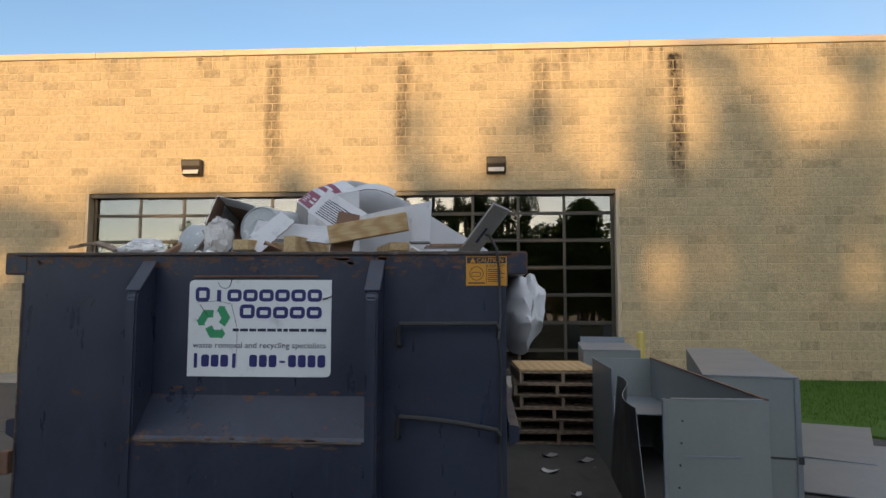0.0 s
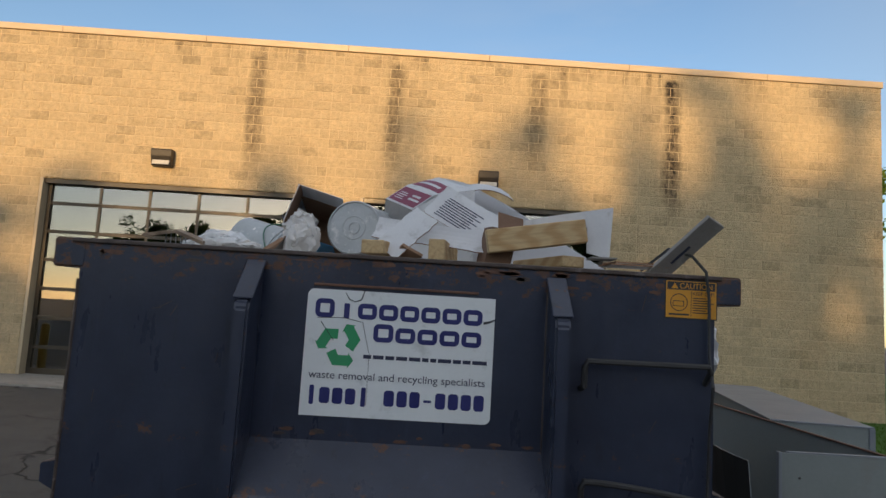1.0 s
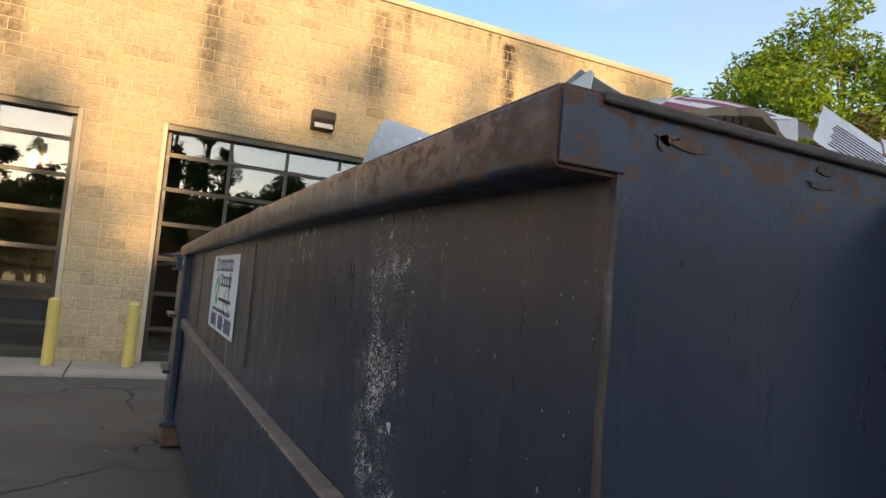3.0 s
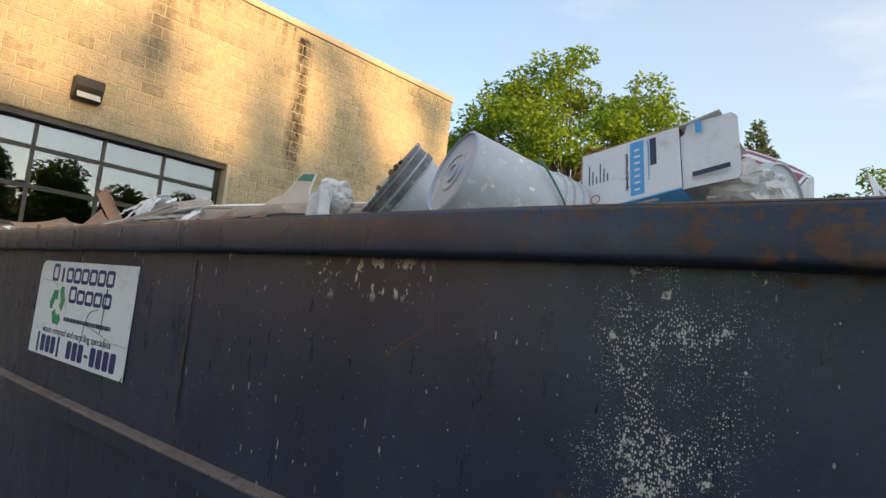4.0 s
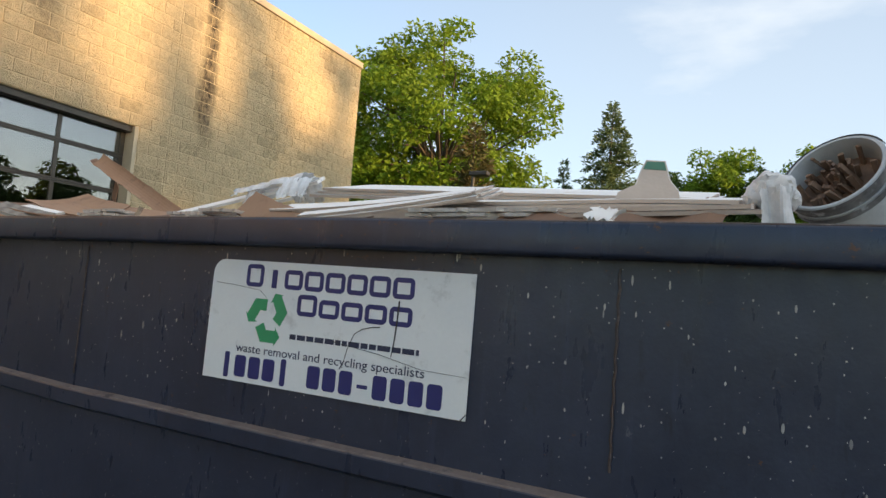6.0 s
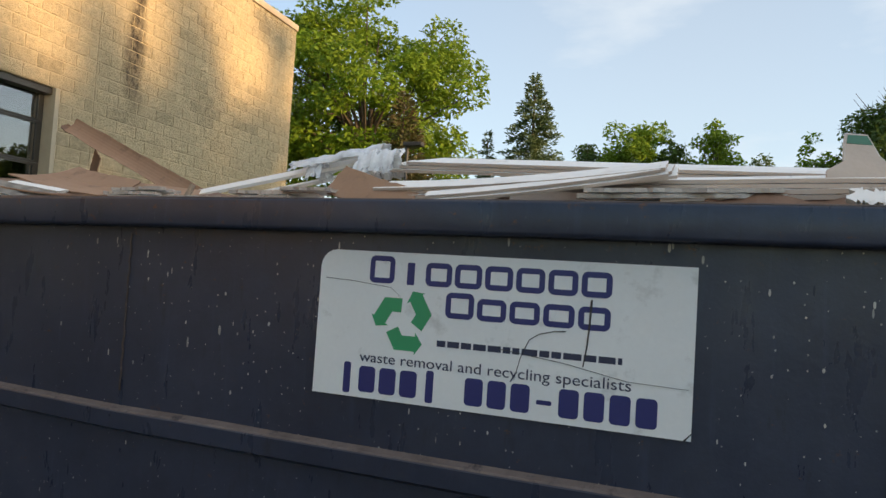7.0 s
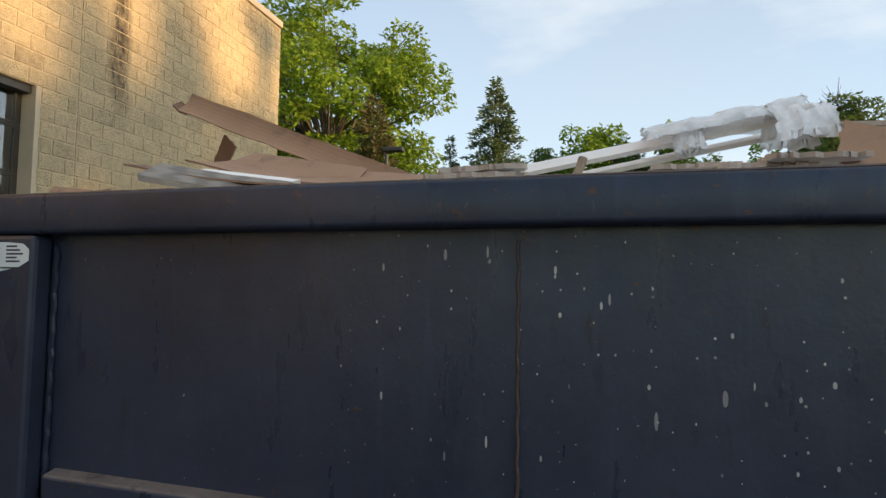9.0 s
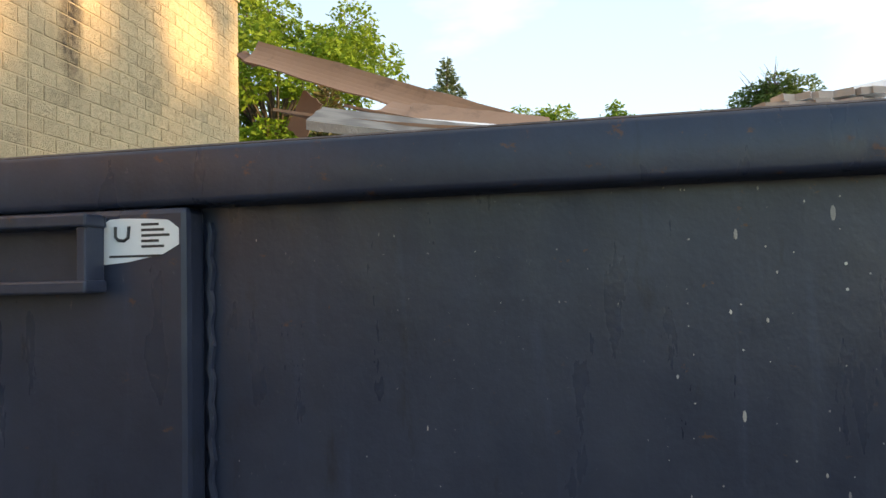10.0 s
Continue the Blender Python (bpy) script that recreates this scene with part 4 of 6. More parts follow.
def dumpster_sign(base, w, h, which, spec, label):
    """spec: places of each row as fractions of the sign."""
    s = thing("sign", label, "sign", base)
    bm = bmesh.new()
    add_prism(bm, rounded(w, h, spec["round"], which), 0, 0.0025)
    part("board", bm, M_SIGN, s)
    P = lambda fx, fy: (fx * w, fy * h)
    for row in spec["names"]:
        (x, y), (x2, y2), n = P(*row[0]), P(*row[1]), row[2]
        step = (x2 - x) / n
        for k in range(n):
            bm = bmesh.new()
            if k == 1 and n > 6:
                add_prism(bm, [(x + (k + .35) * step + a, y + b) for a, b in rounded(step * .26, (y2 - y) * .8, .003)], 0.0027, 0.0036)
            else:
                add_ring(bm, step * 0.90, (y2 - y) * (1.0 if k == 0 else 0.84), min(0.0165, step * .24), x + k * step, y, 0.0027, 0.0036, None, 0.018)
            part("name_shape", bm, M_SIGN_BLUE, s)
    cx, cy = P(*spec["arrows"])
    for k in range(3):
        bm = bmesh.new()
        arrow(bm, k, cx, cy, spec["r"], 0.0027, 0.0036)
        part("recycling_arrow", bm, M_SIGN_GREEN, s)
    (x, y), (x2, y2) = P(*spec["web"][0]), P(*spec["web"][1])
    k, rng = 0, random.Random(3)
    while x < x2:
        bm = bmesh.new()
        wd = min(rng.uniform(0.02, 0.05), x2 - x + .004)
        add_prism(bm, [(x, y), (x + wd, y), (x + wd, y2), (x, y2)], 0.0027, 0.0034)
        part("address_bar", bm, M_DARK_INK, s)
        x += wd + 0.006
    x, y = P(*spec["words"][0])
    letters("waste removal and recycling specialists", spec["wsize"], M_DARK_INK, s, pose(x, y, 0.003), width=spec["words"][1] * w)
    (x, y), (x2, y2), gaps = P(*spec["number"][0]), P(*spec["number"][1]), (0, 5, 9)
    n = 14
    step = (x2 - x) / n
    for k in range(n):
        if k in (5,):
            continue
        thin = k in (0, 4, 9)
        bm = bmesh.new()
        hh = (y2 - y)
        lo, hi = (0.36, 0.52) if k == 9 else ((-0.1, 1.1) if thin else (0, 1))
        ww = step * (.35 if k in (0, 4) else .62 if k == 9 else .80)
        add_prism(bm, [(x + k * step + (step - ww) / 2 + a, y + lo * hh + b) for a, b in rounded(ww, (hi - lo) * hh, min(.012, ww * .3, (hi - lo) * hh * .3))], 0.0027, 0.0036)
        part("number_bar", bm, M_SIGN_BLUE, s)
    for line in spec["cracks"]:
        bm = bmesh.new()
        add_tube(bm, [(*P(a, b), 0.0036) for a, b in line[1]], 0.0007 + 0.22 * line[0], 5, 0.5)
        part("crack", bm, M_BLACK, s, "black split in the vinyl")
    return s


dumpster_sign(Matrix.Translation((0.812, -0.001, 1.276)) @ FACE_END, 0.648, 0.428, (0, 1, 0, 1), dict(round=0.022, 
    names=(((0.045, 0.775), (0.945, 0.925), 8), ((0.36, 0.60), (0.945, 0.745), 5)), arrows=(0.185, 0.565), r=0.077,
    web=((0.315, 0.465), (0.965, 0.495)), words=((0.035, 0.295), 0.93), wsize=0.036, number=((0.025, 0.10), (0.97, 0.225)),
    cracks=((0.006, [(0.30, 1.0), (0.285, 0.93), (0.255, 0.91), (0.22, 0.93), (0.20, 0.98)]), (0.02, [(0.94, .80), (.97, .81), (1.0, .83)]), (0.002, [(0.06, .77), (.2, .78), (.3, .75), (.345, .5), (.345, .1)]), (0.004, [(.08, .74), (.12, .66), (.15, .6)]))),
    "white vinyl waste company sign, cracked, on the dumpster end")
dumpster_sign(Matrix.Translation((-0.001, 3.95, 1.252)) @ FACE_SIDE @ Matrix.Rotation(radians(-0.5), 4, 'Z'), 1.119, 0.451, (0, 0, 0, 1), dict(round=0.055, 
    names=(((0.154, 0.785), (0.815, 0.972), 8), ((0.381, 0.585), (0.815, 0.755), 5)), arrows=(0.263, 0.545), r=0.098,
    web=((0.363, 0.395), (0.835, 0.435)), words=((0.14, 0.245), 0.722), wsize=0.044, number=((0.075, 0.04), (0.93, 0.215)),
    cracks=((0.011, [(0.759, .77), (.757, .62), (.753, .48), (.746, .36)]), (0.005, [(.70, .565), (.673, .56), (.635, .535), (.61, .495), (.59, .38), (.576, .235)]), (0.002, [(.02, .80), (.1, .79), (.22, .76), (.25, .7)]), (0.002, [(.53, .42), (.7, .37), (.85, .30), (.99, .29)]), (0.008, [(.985, .0), (.992, .02), (1.0, .045)]))),
    "white vinyl waste company sign, split and specked, on the dumpster side")

caution = thing("warning_sticker", "amber and black caution sticker on the dumpster end", "sticker", Matrix.Translation((2.052, -0.001, 1.675)) @ FACE_END)
part("edge", box((0, 0, 0), (0.186, 0.136, 0.0015)), M_BLACK, caution)
part("field", box((0.004, 0.004, 0.0015), (0.182, 0.132, 0.0022)), M_ORANGE, caution)
part("heading_band", box((0.008, 0.101, 0.0022), (0.178, 0.129, 0.0028)), M_BLACK, caution)
letters("CAUTION", 0.027, M_ORANGE, caution, pose(0.052, 0.106, 0.003), width=0.115)
bm = bmesh.new()
add_prism(bm, [(0.022, 0.105), (0.046, 0.105), (0.034, 0.126)], 0.0028, 0.0034)
part("triangle", bm, M_ORANGE, caution)
part("divider", box((0.092, 0.010, 0.0022), (0.094, 0.097, 0.0027)), M_BLACK, caution)
letters("KEEP OFF!", 0.018, M_BLACK, caution, pose(0.098, 0.083, 0.003), width=0.076)
for k in range(7):
    part("text_bar", box((0.099, 0.072 - k * 0.0085, 0.0022), (0.145 + 0.028 * ((k * 7) % 5) / 4, 0.0755 - k * 0.0085, 0.0027)), M_BLACK, caution)
bm = bmesh.new()
for k in range(24):
    a, b = 2 * math.pi * k / 24, 2 * math.pi * (k + 1) / 24
    add_prism(bm, [(0.05 + 0.031 * math.cos(a), 0.057 + 0.031 * math.sin(a)), (0.05 + 0.031 * math.cos(b), 0.057 + 0.031 * math.sin(b)), (0.05 + 0.028 * math.cos(b), 0.057 + 0.028 * math.sin(b)), (0.05 + 0.028 * math.cos(a), 0.057 + 0.028 * math.sin(a))], 0.0022, 0.0027)
part("ban_ring", bm, M_BLACK, caution)
bm = bmesh.new()
add_ring(bm, 0.040, 0.020, 0.0025, 0.028, 0.043, 0.0022, 0.0027, None, 0.003)
part("bin_outline", bm, M_BLACK, caution)
part("text_bar", box((0.014, 0.012, 0.0022), (0.086, 0.018, 0.0027)), M_BLACK, caution)

maker = thing("maker_plate", "torn white maker's sticker on the rear post", "sticker", Matrix.Translation((-0.0625, 6.095, 1.648)) @ FACE_SIDE)
bm = bmesh.new()
add_prism(bm, [(0, 0), (0.05, 0.004), (0.115, 0.016), (0.145, 0.032), (0.145, 0.06), (0.125, 0.075), (0.09, 0.078), (0.04, 0.080), (0.015, 0.079), (0, 0.07)], 0, 0.001)
part("label_face", bm, M_SIGN, maker)
bm = bmesh.new()
add_tube(bm, [(0.026, 0.066, 0.0012), (0.026, 0.048, 0.0012), (0.032, 0.042, 0.0012), (0.042, 0.041, 0.0012), (0.050, 0.046, 0.0012), (0.052, 0.066, 0.0012)], 0.003, 6)
part("mark", bm, M_BLACK, maker)
for k in range(5):
    part("text_bar", box((0.075, 0.066 - k * 0.0095, 0.001), (0.108 + 0.02 * (k % 3) / 2, 0.0705 - k * 0.0095, 0.0014)), M_BLACK, maker)
part("text_bar", box((0.014, 0.012, 0.001), (0.11, 0.016, 0.0014)), M_BLACK, maker)


# ---- trees ----
def leaf_cloud(centres, radii, per, size, rng, droop=0.35, aspect=0.42):
    """Leaf blades scattered through clumps: arrays of corners and quads."""
    P = []
    for c, r in zip(centres, radii):
        n = max(8, int(per * r * r))
        d = rng.normal(size=(n, 3))
        d /= np.linalg.norm(d, axis=1)[:, None]
        rad = r * (0.45 + 0.55 * rng.random(n) ** 0.5)
        P.append(np.asarray(c) + d * rad[:, None] * np.array((1, 1, 0.72)))
    P = np.concatenate(P)
    n = len(P)
    way = rng.normal(size=(n, 3))
    way[:, 2] = way[:, 2] * 0.5 - droop
    way /= np.linalg.norm(way, axis=1)[:, None]
    side = np.cross(way, rng.normal(size=(n, 3)))
    side /= np.linalg.norm(side, axis=1)[:, None]
    ln = size * (0.6 + 0.8 * rng.random(n))[:, None]
    a = P
    b = P + way * ln * 0.5 + side * ln * aspect * 0.5
    c = P + way * ln
    d = P + way * ln * 0.5 - side * ln * aspect * 0.5
    V = np.stack((a, b, c, d), 1).reshape(-1, 3)
    F = np.arange(n * 4).reshape(-1, 4)
    return V, F


def raw_part(name, V, F, material, parent):
    me = bpy.data.meshes.new(name)
    me.from_pydata(V.tolist(), [], F.tolist())
    me.materials.append(material)
    ob = new(name, me)
    ob.parent = parent
    return ob


def broad_tree(name, label, x, y, height, radius, base, leaf, seed, clumps=46, per=34, size=0.42, group="", lumpy=1.0, taper=0.25):
    rng = np.random.default_rng(seed)
    ob = thing(name, label, "tree", pose(x, y, 0), group)
    bm = bmesh.new()
    lean = rng.normal(size=2) * 0.3
    trunk_top = base + (height - base) * 0.45
    add_tube(bm, [(lean[0] * t, lean[1] * t, trunk_top * t) for t in (0, .2, .45, .7, 1)], 0.034 * height * 0.5 + 0.05, 10, 0.45)
    mid = (height + base) / 2
    centres, radii = [], []
    for k in range(clumps):
        # clumps fill an uneven egg, leaving gaps
        u = rng.normal(size=3)
        u /= np.linalg.norm(u)
        f = 0.35 + 0.62 * rng.random() ** 0.6
        half = (height - base) / 2
        wide = radius * (1 - taper * max(0, u[2])) * (0.85 + 0.3 * rng.random())
        r = radius * (0.16 + 0.15 * rng.random()) * lumpy
        c = np.array((u[0] * (wide - r) * f, u[1] * (wide - r) * f, mid + u[2] * (half - r) * f))
        centres.append(c)
        radii.append(r)
    for c in centres[::2]:
        s = Vector((lean[0] * .7, lean[1] * .7, trunk_top * (0.55 + 0.4 * rng.random())))
        e = Vector(c)
        bend = (s + e) / 2 + Vector((0, 0, 0.12 * (e - s).length))
        add_tube(bm, [s, bend, e], 0.010 * height * 0.5 + 0.015, 5, 0.25)
    part("trunk", bm, M_BARK, ob, smooth=True)
    V, F = leaf_cloud(centres, radii, per, size, rng)
    raw_part("crown", V, F, leaf, ob)
    return ob


def conifer(name, label, x, y, height, radius, base, leaf, seed, tiers=26, group=""):
    rng = np.random.default_rng(seed)
    ob = thing(name, label, "tree", pose(x, y, 0), group)
    bm = bmesh.new()
    add_tube(bm, [(0, 0, 0), (0, 0, height * .5), (0, 0, height * .97)], 0.018 * height, 8, 0.12)
    part("trunk", bm, M_BARK, ob, smooth=True)
    VV = []
    for k in range(tiers):
        f = k / (tiers - 1)
        z = base + (height - base) * f ** 0.92
        reach = radius * (1 - f) ** 0.85 + 0.10
        for _ in range(int(10 - 4 * f)):
            a = rng.random() * 6.283
            L = reach * (0.7 + 0.45 * rng.random())
            n = max(10, int(L * 55))
            t = rng.random(n) ** 0.7
            r = L * t
            wob = rng.normal(size=(n, 3)) * (0.05 + 0.09 * L * (1 - t))[:, None]
            P = np.stack((np.cos(a) * r, np.sin(a) * r, z - 0.18 * r + 0.10 * r * t), 1) + wob
            way = np.stack((np.cos(a) + rng.normal(size=n) * .6, np.sin(a) + rng.normal(size=n) * .6, rng.normal(size=n) * .45 + 0.15), 1)
            way /= np.linalg.norm(way, axis=1)[:, None]
            side = np.cross(way, rng.normal(size=(n, 3)))
            side /= np.linalg.norm(side, axis=1)[:, None]
            ln = (0.16 + 0.16 * rng.random(n))[:, None]
            VV.append(np.stack((P, P + way * ln * .5 + side * ln * .16, P + way * ln, P + way * ln * .5 - side * ln * .16), 1).reshape(-1, 3))
    V = np.concatenate(VV)
    raw_part("crown", V, np.arange(len(V)).reshape(-1, 4), leaf, ob)
    return ob


broad_tree("honey_locust_tree", "tall green locust tree with airy sunlit crown", 27.5, 17.5, 16.9, 6.5, 3.6, M_LEAF, 11, 160, 300, 0.27, "", 0.62, -0.12)
broad_tree("honey_locust_tree", "green locust tree behind the building corner", 25.0, 23.0, 14.6, 5.4, 2.2, M_LEAF, 12, 110, 240, 0.27, "", 0.75)
conifer("brown_spruce_tree", "browning spruce in front of the locust tree", 21.6, 13.2, 9.0, 2.3, 1.0, M_NEEDLE_BROWN, 21)
conifer("spruce_tree", "tall narrow blue-green spruce", 33.4, 10.55, 13.4, 3.5, 1.5, M_NEEDLE, 22, 46)
conifer("spruce_tree", "small thin spruce beside the tall one", 33.0, 13.0, 10.1, 1.3, 1.5, M_NEEDLE, 23, 24)
for x, y, h, r, s in ((43.5, 5.8, 15.0, 3.4, 31), (45.5, 9.0, 13.4, 3.2, 32), (43.2, 0.6, 14.2, 2.4, 33), (46, 2.8, 12.8, 3.4, 36), (45, 7.4, 12.6, 3.0, 38), (44.5, 3.4, 12.2, 2.8, 39), (43.6, 3.9, 13.4, 2.6, 40), (47.0, -2.0, 12.6, 2.6, 41), (42.0, -4.6, 13.4, 1.5, 34), (42.0, -8.9, 15.2, 4.8, 35), (44.0, -13.5, 14.0, 4.4, 37)):
    broad_tree("tree", "bushy green tree in a distant row", x, y, h * 0.99, r * 1.15, 1.5, M_LEAF if s in (31, 33, 34, 38) else M_LEAF_DARK, s, 80, 260, 0.30, "far trees", 0.95)
# bare dead twigs above the last tree of the row
dead = thing("dead_tree", "bare grey dead tree top standing above the row", "tree", pose(41.5, -9.2, 0), "far trees")
bm = bmesh.new()
rng_d = random.Random(8)
add_tube(bm, [(0, 0, 0), (0.2, 0, 6), (0.1, 0.2, 12.2)], 0.16, 6, 0.3)
for k in range(26):
    s = Vector((0.15, 0.1, rng_d.uniform(8.5, 12.0)))
    e = s + Vector((rng_d.uniform(-1, 1), rng_d.uniform(-2.6, 2.6), rng_d.uniform(1.2, 3.4)))
    m1 = (s + e) / 2 + Vector((0, rng_d.uniform(-.3, .3), rng_d.uniform(-.3, .1)))
    add_tube(bm, [s, m1, e], 0.045, 4, 0.25)
    for _ in range(3):
        add_tube(bm, [m1, m1 + Vector((rng_d.uniform(-.4, .4), rng_d.uniform(-.9, .9), rng_d.uniform(.4, 1.4)))], 0.02, 4, 0.3)
part("limbs", bm, M_BARK, dead)

# trees across the yard, behind the walk: they shade the wall and show in the door glass
LOW = [(-26 + 2.1 * k, -33.5 - 1.4 * (k % 2), (10.6 if k > 9 else 9.9) + 0.35 * math.sin(k * 2.3) - (1.6 if k == 8 else 0), 2.1) for k in range(22)]
TOPS = ((-8.6, 2.4, 4.3, 1.7), (-6.4, 2.4, 4.8, 0.95), (-4.3, 2.4, 4.2, 1.2), (-2.2, 2.4, 5.1, 0.95), (0.55, 2.4, 6.7, 0.62), (0.85, 2.4, 5.0, 0.9), (2.55, 2.4, 6.1, 0.62),
        (3.3, 5.45, 6.2, 0.75), (3.8, 2.4, 5.9, 0.4), (2.9, 2.4, 4.9, 0.95), (5.6, 2.4, 6.9, 0.7), (5.0, 2.4, 4.7, 0.9), (6.3, 2.4, 5.8, 0.8), (7.2, 2.4, 6.0, 0.8), (8.1, 2.4, 7.2, 0.85), (9.0, 2.4, 5.8, 0.9),
        (10.2, 6.5, 7.4, 0.95), (10.4, 2.4, 5.8, 0.9), (6.9, 6.75, 7.5, 0.75), (9.6, 2.4, 5.7, 1.1), (7.7, 2.4, 5.5, 1.0), (6.8, 2.4, 5.3, 0.9), (5.6, 2.4, 5.4, 0.8), (1.7, 2.4, 4.75, 0.9), (4.2, 2.4, 4.9, 0.8), (11.9, 2.4, 7.2, 1.6))
TALL = [(x - 6.0, -36.2, z0 + 6.45, z1 + 6.45, r) for x, z0, z1, r in TOPS]
HEDGE = [(-24 + 1.9 * k, -31.0 - 0.5 * (k % 2), 7.4 + 0.3 * math.sin(k * 1.9), 1.75) for k in range(20)]
HEDGE += [(-25 + 1.9 * k, -32.2, 5.2 + 0.3 * math.sin(k * 2.7), 1.8) for k in range(21)]
HEDGE += [(41, -19, 12.4, 3.6), (39, -24.5, 12.2, 3.6), (36, -29, 12.6, 3.6), (31, -32, 12.5, 3.6), (26, -33, 12.3, 3.6), (21, -33, 12.5, 3.6), (16, -33.5, 12.3, 3.4), (11, -33.5, 12.2, 3.2), (46, -17, 12, 3.8)]
for k, (x, y, h, r) in enumerate(HEDGE):
    broad_tree("yard_hedge_tree", "dense low tree in the row across the yard", x, y, h, r, 0.0, M_LEAF_DARK, 160 + k, 34, 150 if k < 41 else 120, 0.48, "yard hedge", 1.9)
LOW += [(-25 + 2.1 * k, -34.9, 9.3 + 0.3 * math.sin(k * 1.7), 1.9) for k in range(17)]
for k, (x, y, h, r) in enumerate(LOW):
    broad_tree("yard_tree", "leafy tree across the yard, seen in the door glass", x, y, h, r, 0.2, M_LEAF_DARK, 300 + k, 40, 120, 0.46, "yard trees", 1.5)
for k, (x, y, low, h, r) in enumerate(TALL):
    broad_tree("tall_yard_tree", "slender tall tree across the yard with a loose crown", x, y, h, r, low, M_LEAF_DARK, 90 + k, 30, 260, 0.30, "tall yard trees", 1.3)

lamp_post = thing("street_lamp", "dark slim parking lot lamp with a box head", "street lamp", pose(17.6, 11.25, 0))
bm = bmesh.new()
add_tube(bm, [(0, 0, 0), (0, 0, 6.0)], 0.07, 10, 0.8)
part("pole", bm, M_LAMP, lamp_post, smooth=True)
part("head", box((-0.15, -0.55, 6.0), (0.15, 0.1, 6.14), 0.03), M_LAMP, lamp_post)

# ---- sheet metal cabinets, panels and pallets beside the dumpster ----
def shell(parent, w, l, h, t=0.012, left=False):
    """The sheet walls of a cabinet, each its own panel."""
    sides = [("front_sheet", (-w / 2, -l / 2, 0), (w / 2, -l / 2 + t, h)), ("back_sheet", (-w / 2, l / 2 - t, 0), (w / 2, l / 2, h)), ("side_sheet", (w / 2 - t, -l / 2 + t, 0), (w / 2, l / 2 - t, h))]
    if left:
        sides.append(("side_sheet", (-w / 2, -l / 2 + t, 0), (-w / 2 + t, l / 2 - t, h)))
    for name, lo, hi in sides:
        part(name, box(lo, hi, 0.003), M_GALV_PAINT, parent)


cab = thing("metal_cabinet", "open grey sheet-metal cabinet with a buckled dark side", "metal cabinet", pose(3.66, 3.15, 0.0, 0, 0, -1.5), "discarded cabinets")
W_, L_, H_ = 0.66, 3.3, 0.985
shell(cab, W_, L_, H_)
part("side_panel", box((-W_ / 2, 0.35, 0.0), (-W_ / 2 + 0.012, L_ / 2 - 0.012, H_), 0.003), M_GALV_PAINT, cab)
bm = sheet(2.0, 0.92, 0.006, lambda u, v: 0.05 * math.sin(2.2 * u) * (v + 1), 12, 8)
part("loose_panel", bm, [M_DARK_SHEET, M_GALV], cab, "dark lined panel leaning out", m=pose(-W_ / 2 - 0.06, -0.66, 0.47, 90, 0, 88))
part("inner_shelf", box((-W_ / 2 + 0.012, 0.4, 0.55), (W_ / 2 - 0.012, L_ / 2 - 0.02, 0.56)), M_GALV, cab)
for y in (-L_ / 2 + .006, 0.35, L_ / 2 - .006):
    part("corner_angle", box((-W_ / 2 - .004, y - .016, 0.0), (-W_ / 2 + .016, y + .016, H_ + .004), 0.002), M_GALV, cab)
part("top_edge", box((W_ / 2 - .022, -L_ / 2, H_), (W_ / 2 + .004, L_ / 2, H_ + .01), 0.002), M_RUST, cab, "dark rusty top edge")
part("front_edge", box((-W_ / 2 + .05, -L_ / 2 - .003, H_), (W_ / 2 - .03, -L_ / 2 + .03, H_ + .008), 0.002), M_GALV, cab)
for k in range(6):
    bm = bmesh.new()
    add_cone(bm, 0.008, 0.006, 0.006, pose(-0.26 + 0.01 * k, -L_ / 2, 0.15 + 0.14 * k, 90), 8)
    part("screw", bm, M_BLACK, cab)
part("seam_strip", box((-0.2, -L_ / 2 - .004, 0.62), (0.15, -L_ / 2, 0.632), .001), M_GALV, cab)

cab2 = thing("metal_cabinet", "closed grey sheet-metal cabinet with a dull lid", "metal cabinet", pose(4.83, 4.65, 0.0, 0, 0, -14.5), "discarded cabinets")
W_, L_, H_ = 0.72, 3.7, 0.985
shell(cab2, W_, L_, H_, left=True)
part("lid", box((-W_ / 2 - .01, -L_ / 2 - .01, H_ + .001), (W_ / 2 + .01, L_ / 2 + .01, H_ + .016), .004), M_GALV, cab2, "bare galvanised lid")
part("edge_channel", box((W_ / 2 - .03, -L_ / 2 - .014, 0.0), (W_ / 2 + .012, -L_ / 2 - .001, H_), .002), M_GALV, cab2)
part("latch", box((W_ / 2 - .02, -L_ / 2 - .03, 0.30), (W_ / 2 + .02, -L_ / 2 - .015, 0.36), .003), M_BLACK, cab2)
part("trim_strip", box((-W_ / 2 + .3, -L_ / 2 - .008, 0.33), (W_ / 2 - .03, -L_ / 2 - .001, 0.345), .002), M_BLACK, cab2)

cab3 = thing("metal_cabinet", "small grey sheet-metal box behind the open cabinet", "metal cabinet", pose(3.86, 6.6, 0.0, 0, 0, -6), "discarded cabinets")
shell(cab3, 0.72, 1.7, 1.0, left=True)
part("lid", box((-0.37, -.86, 1.001), (0.37, .86, 1.014), .004), M_GALV, cab3, "bare galvanised lid")
part("upstand", box((-0.33, .80, 1.016), (0.33, .83, 1.10), .003), M_GALV, cab3)

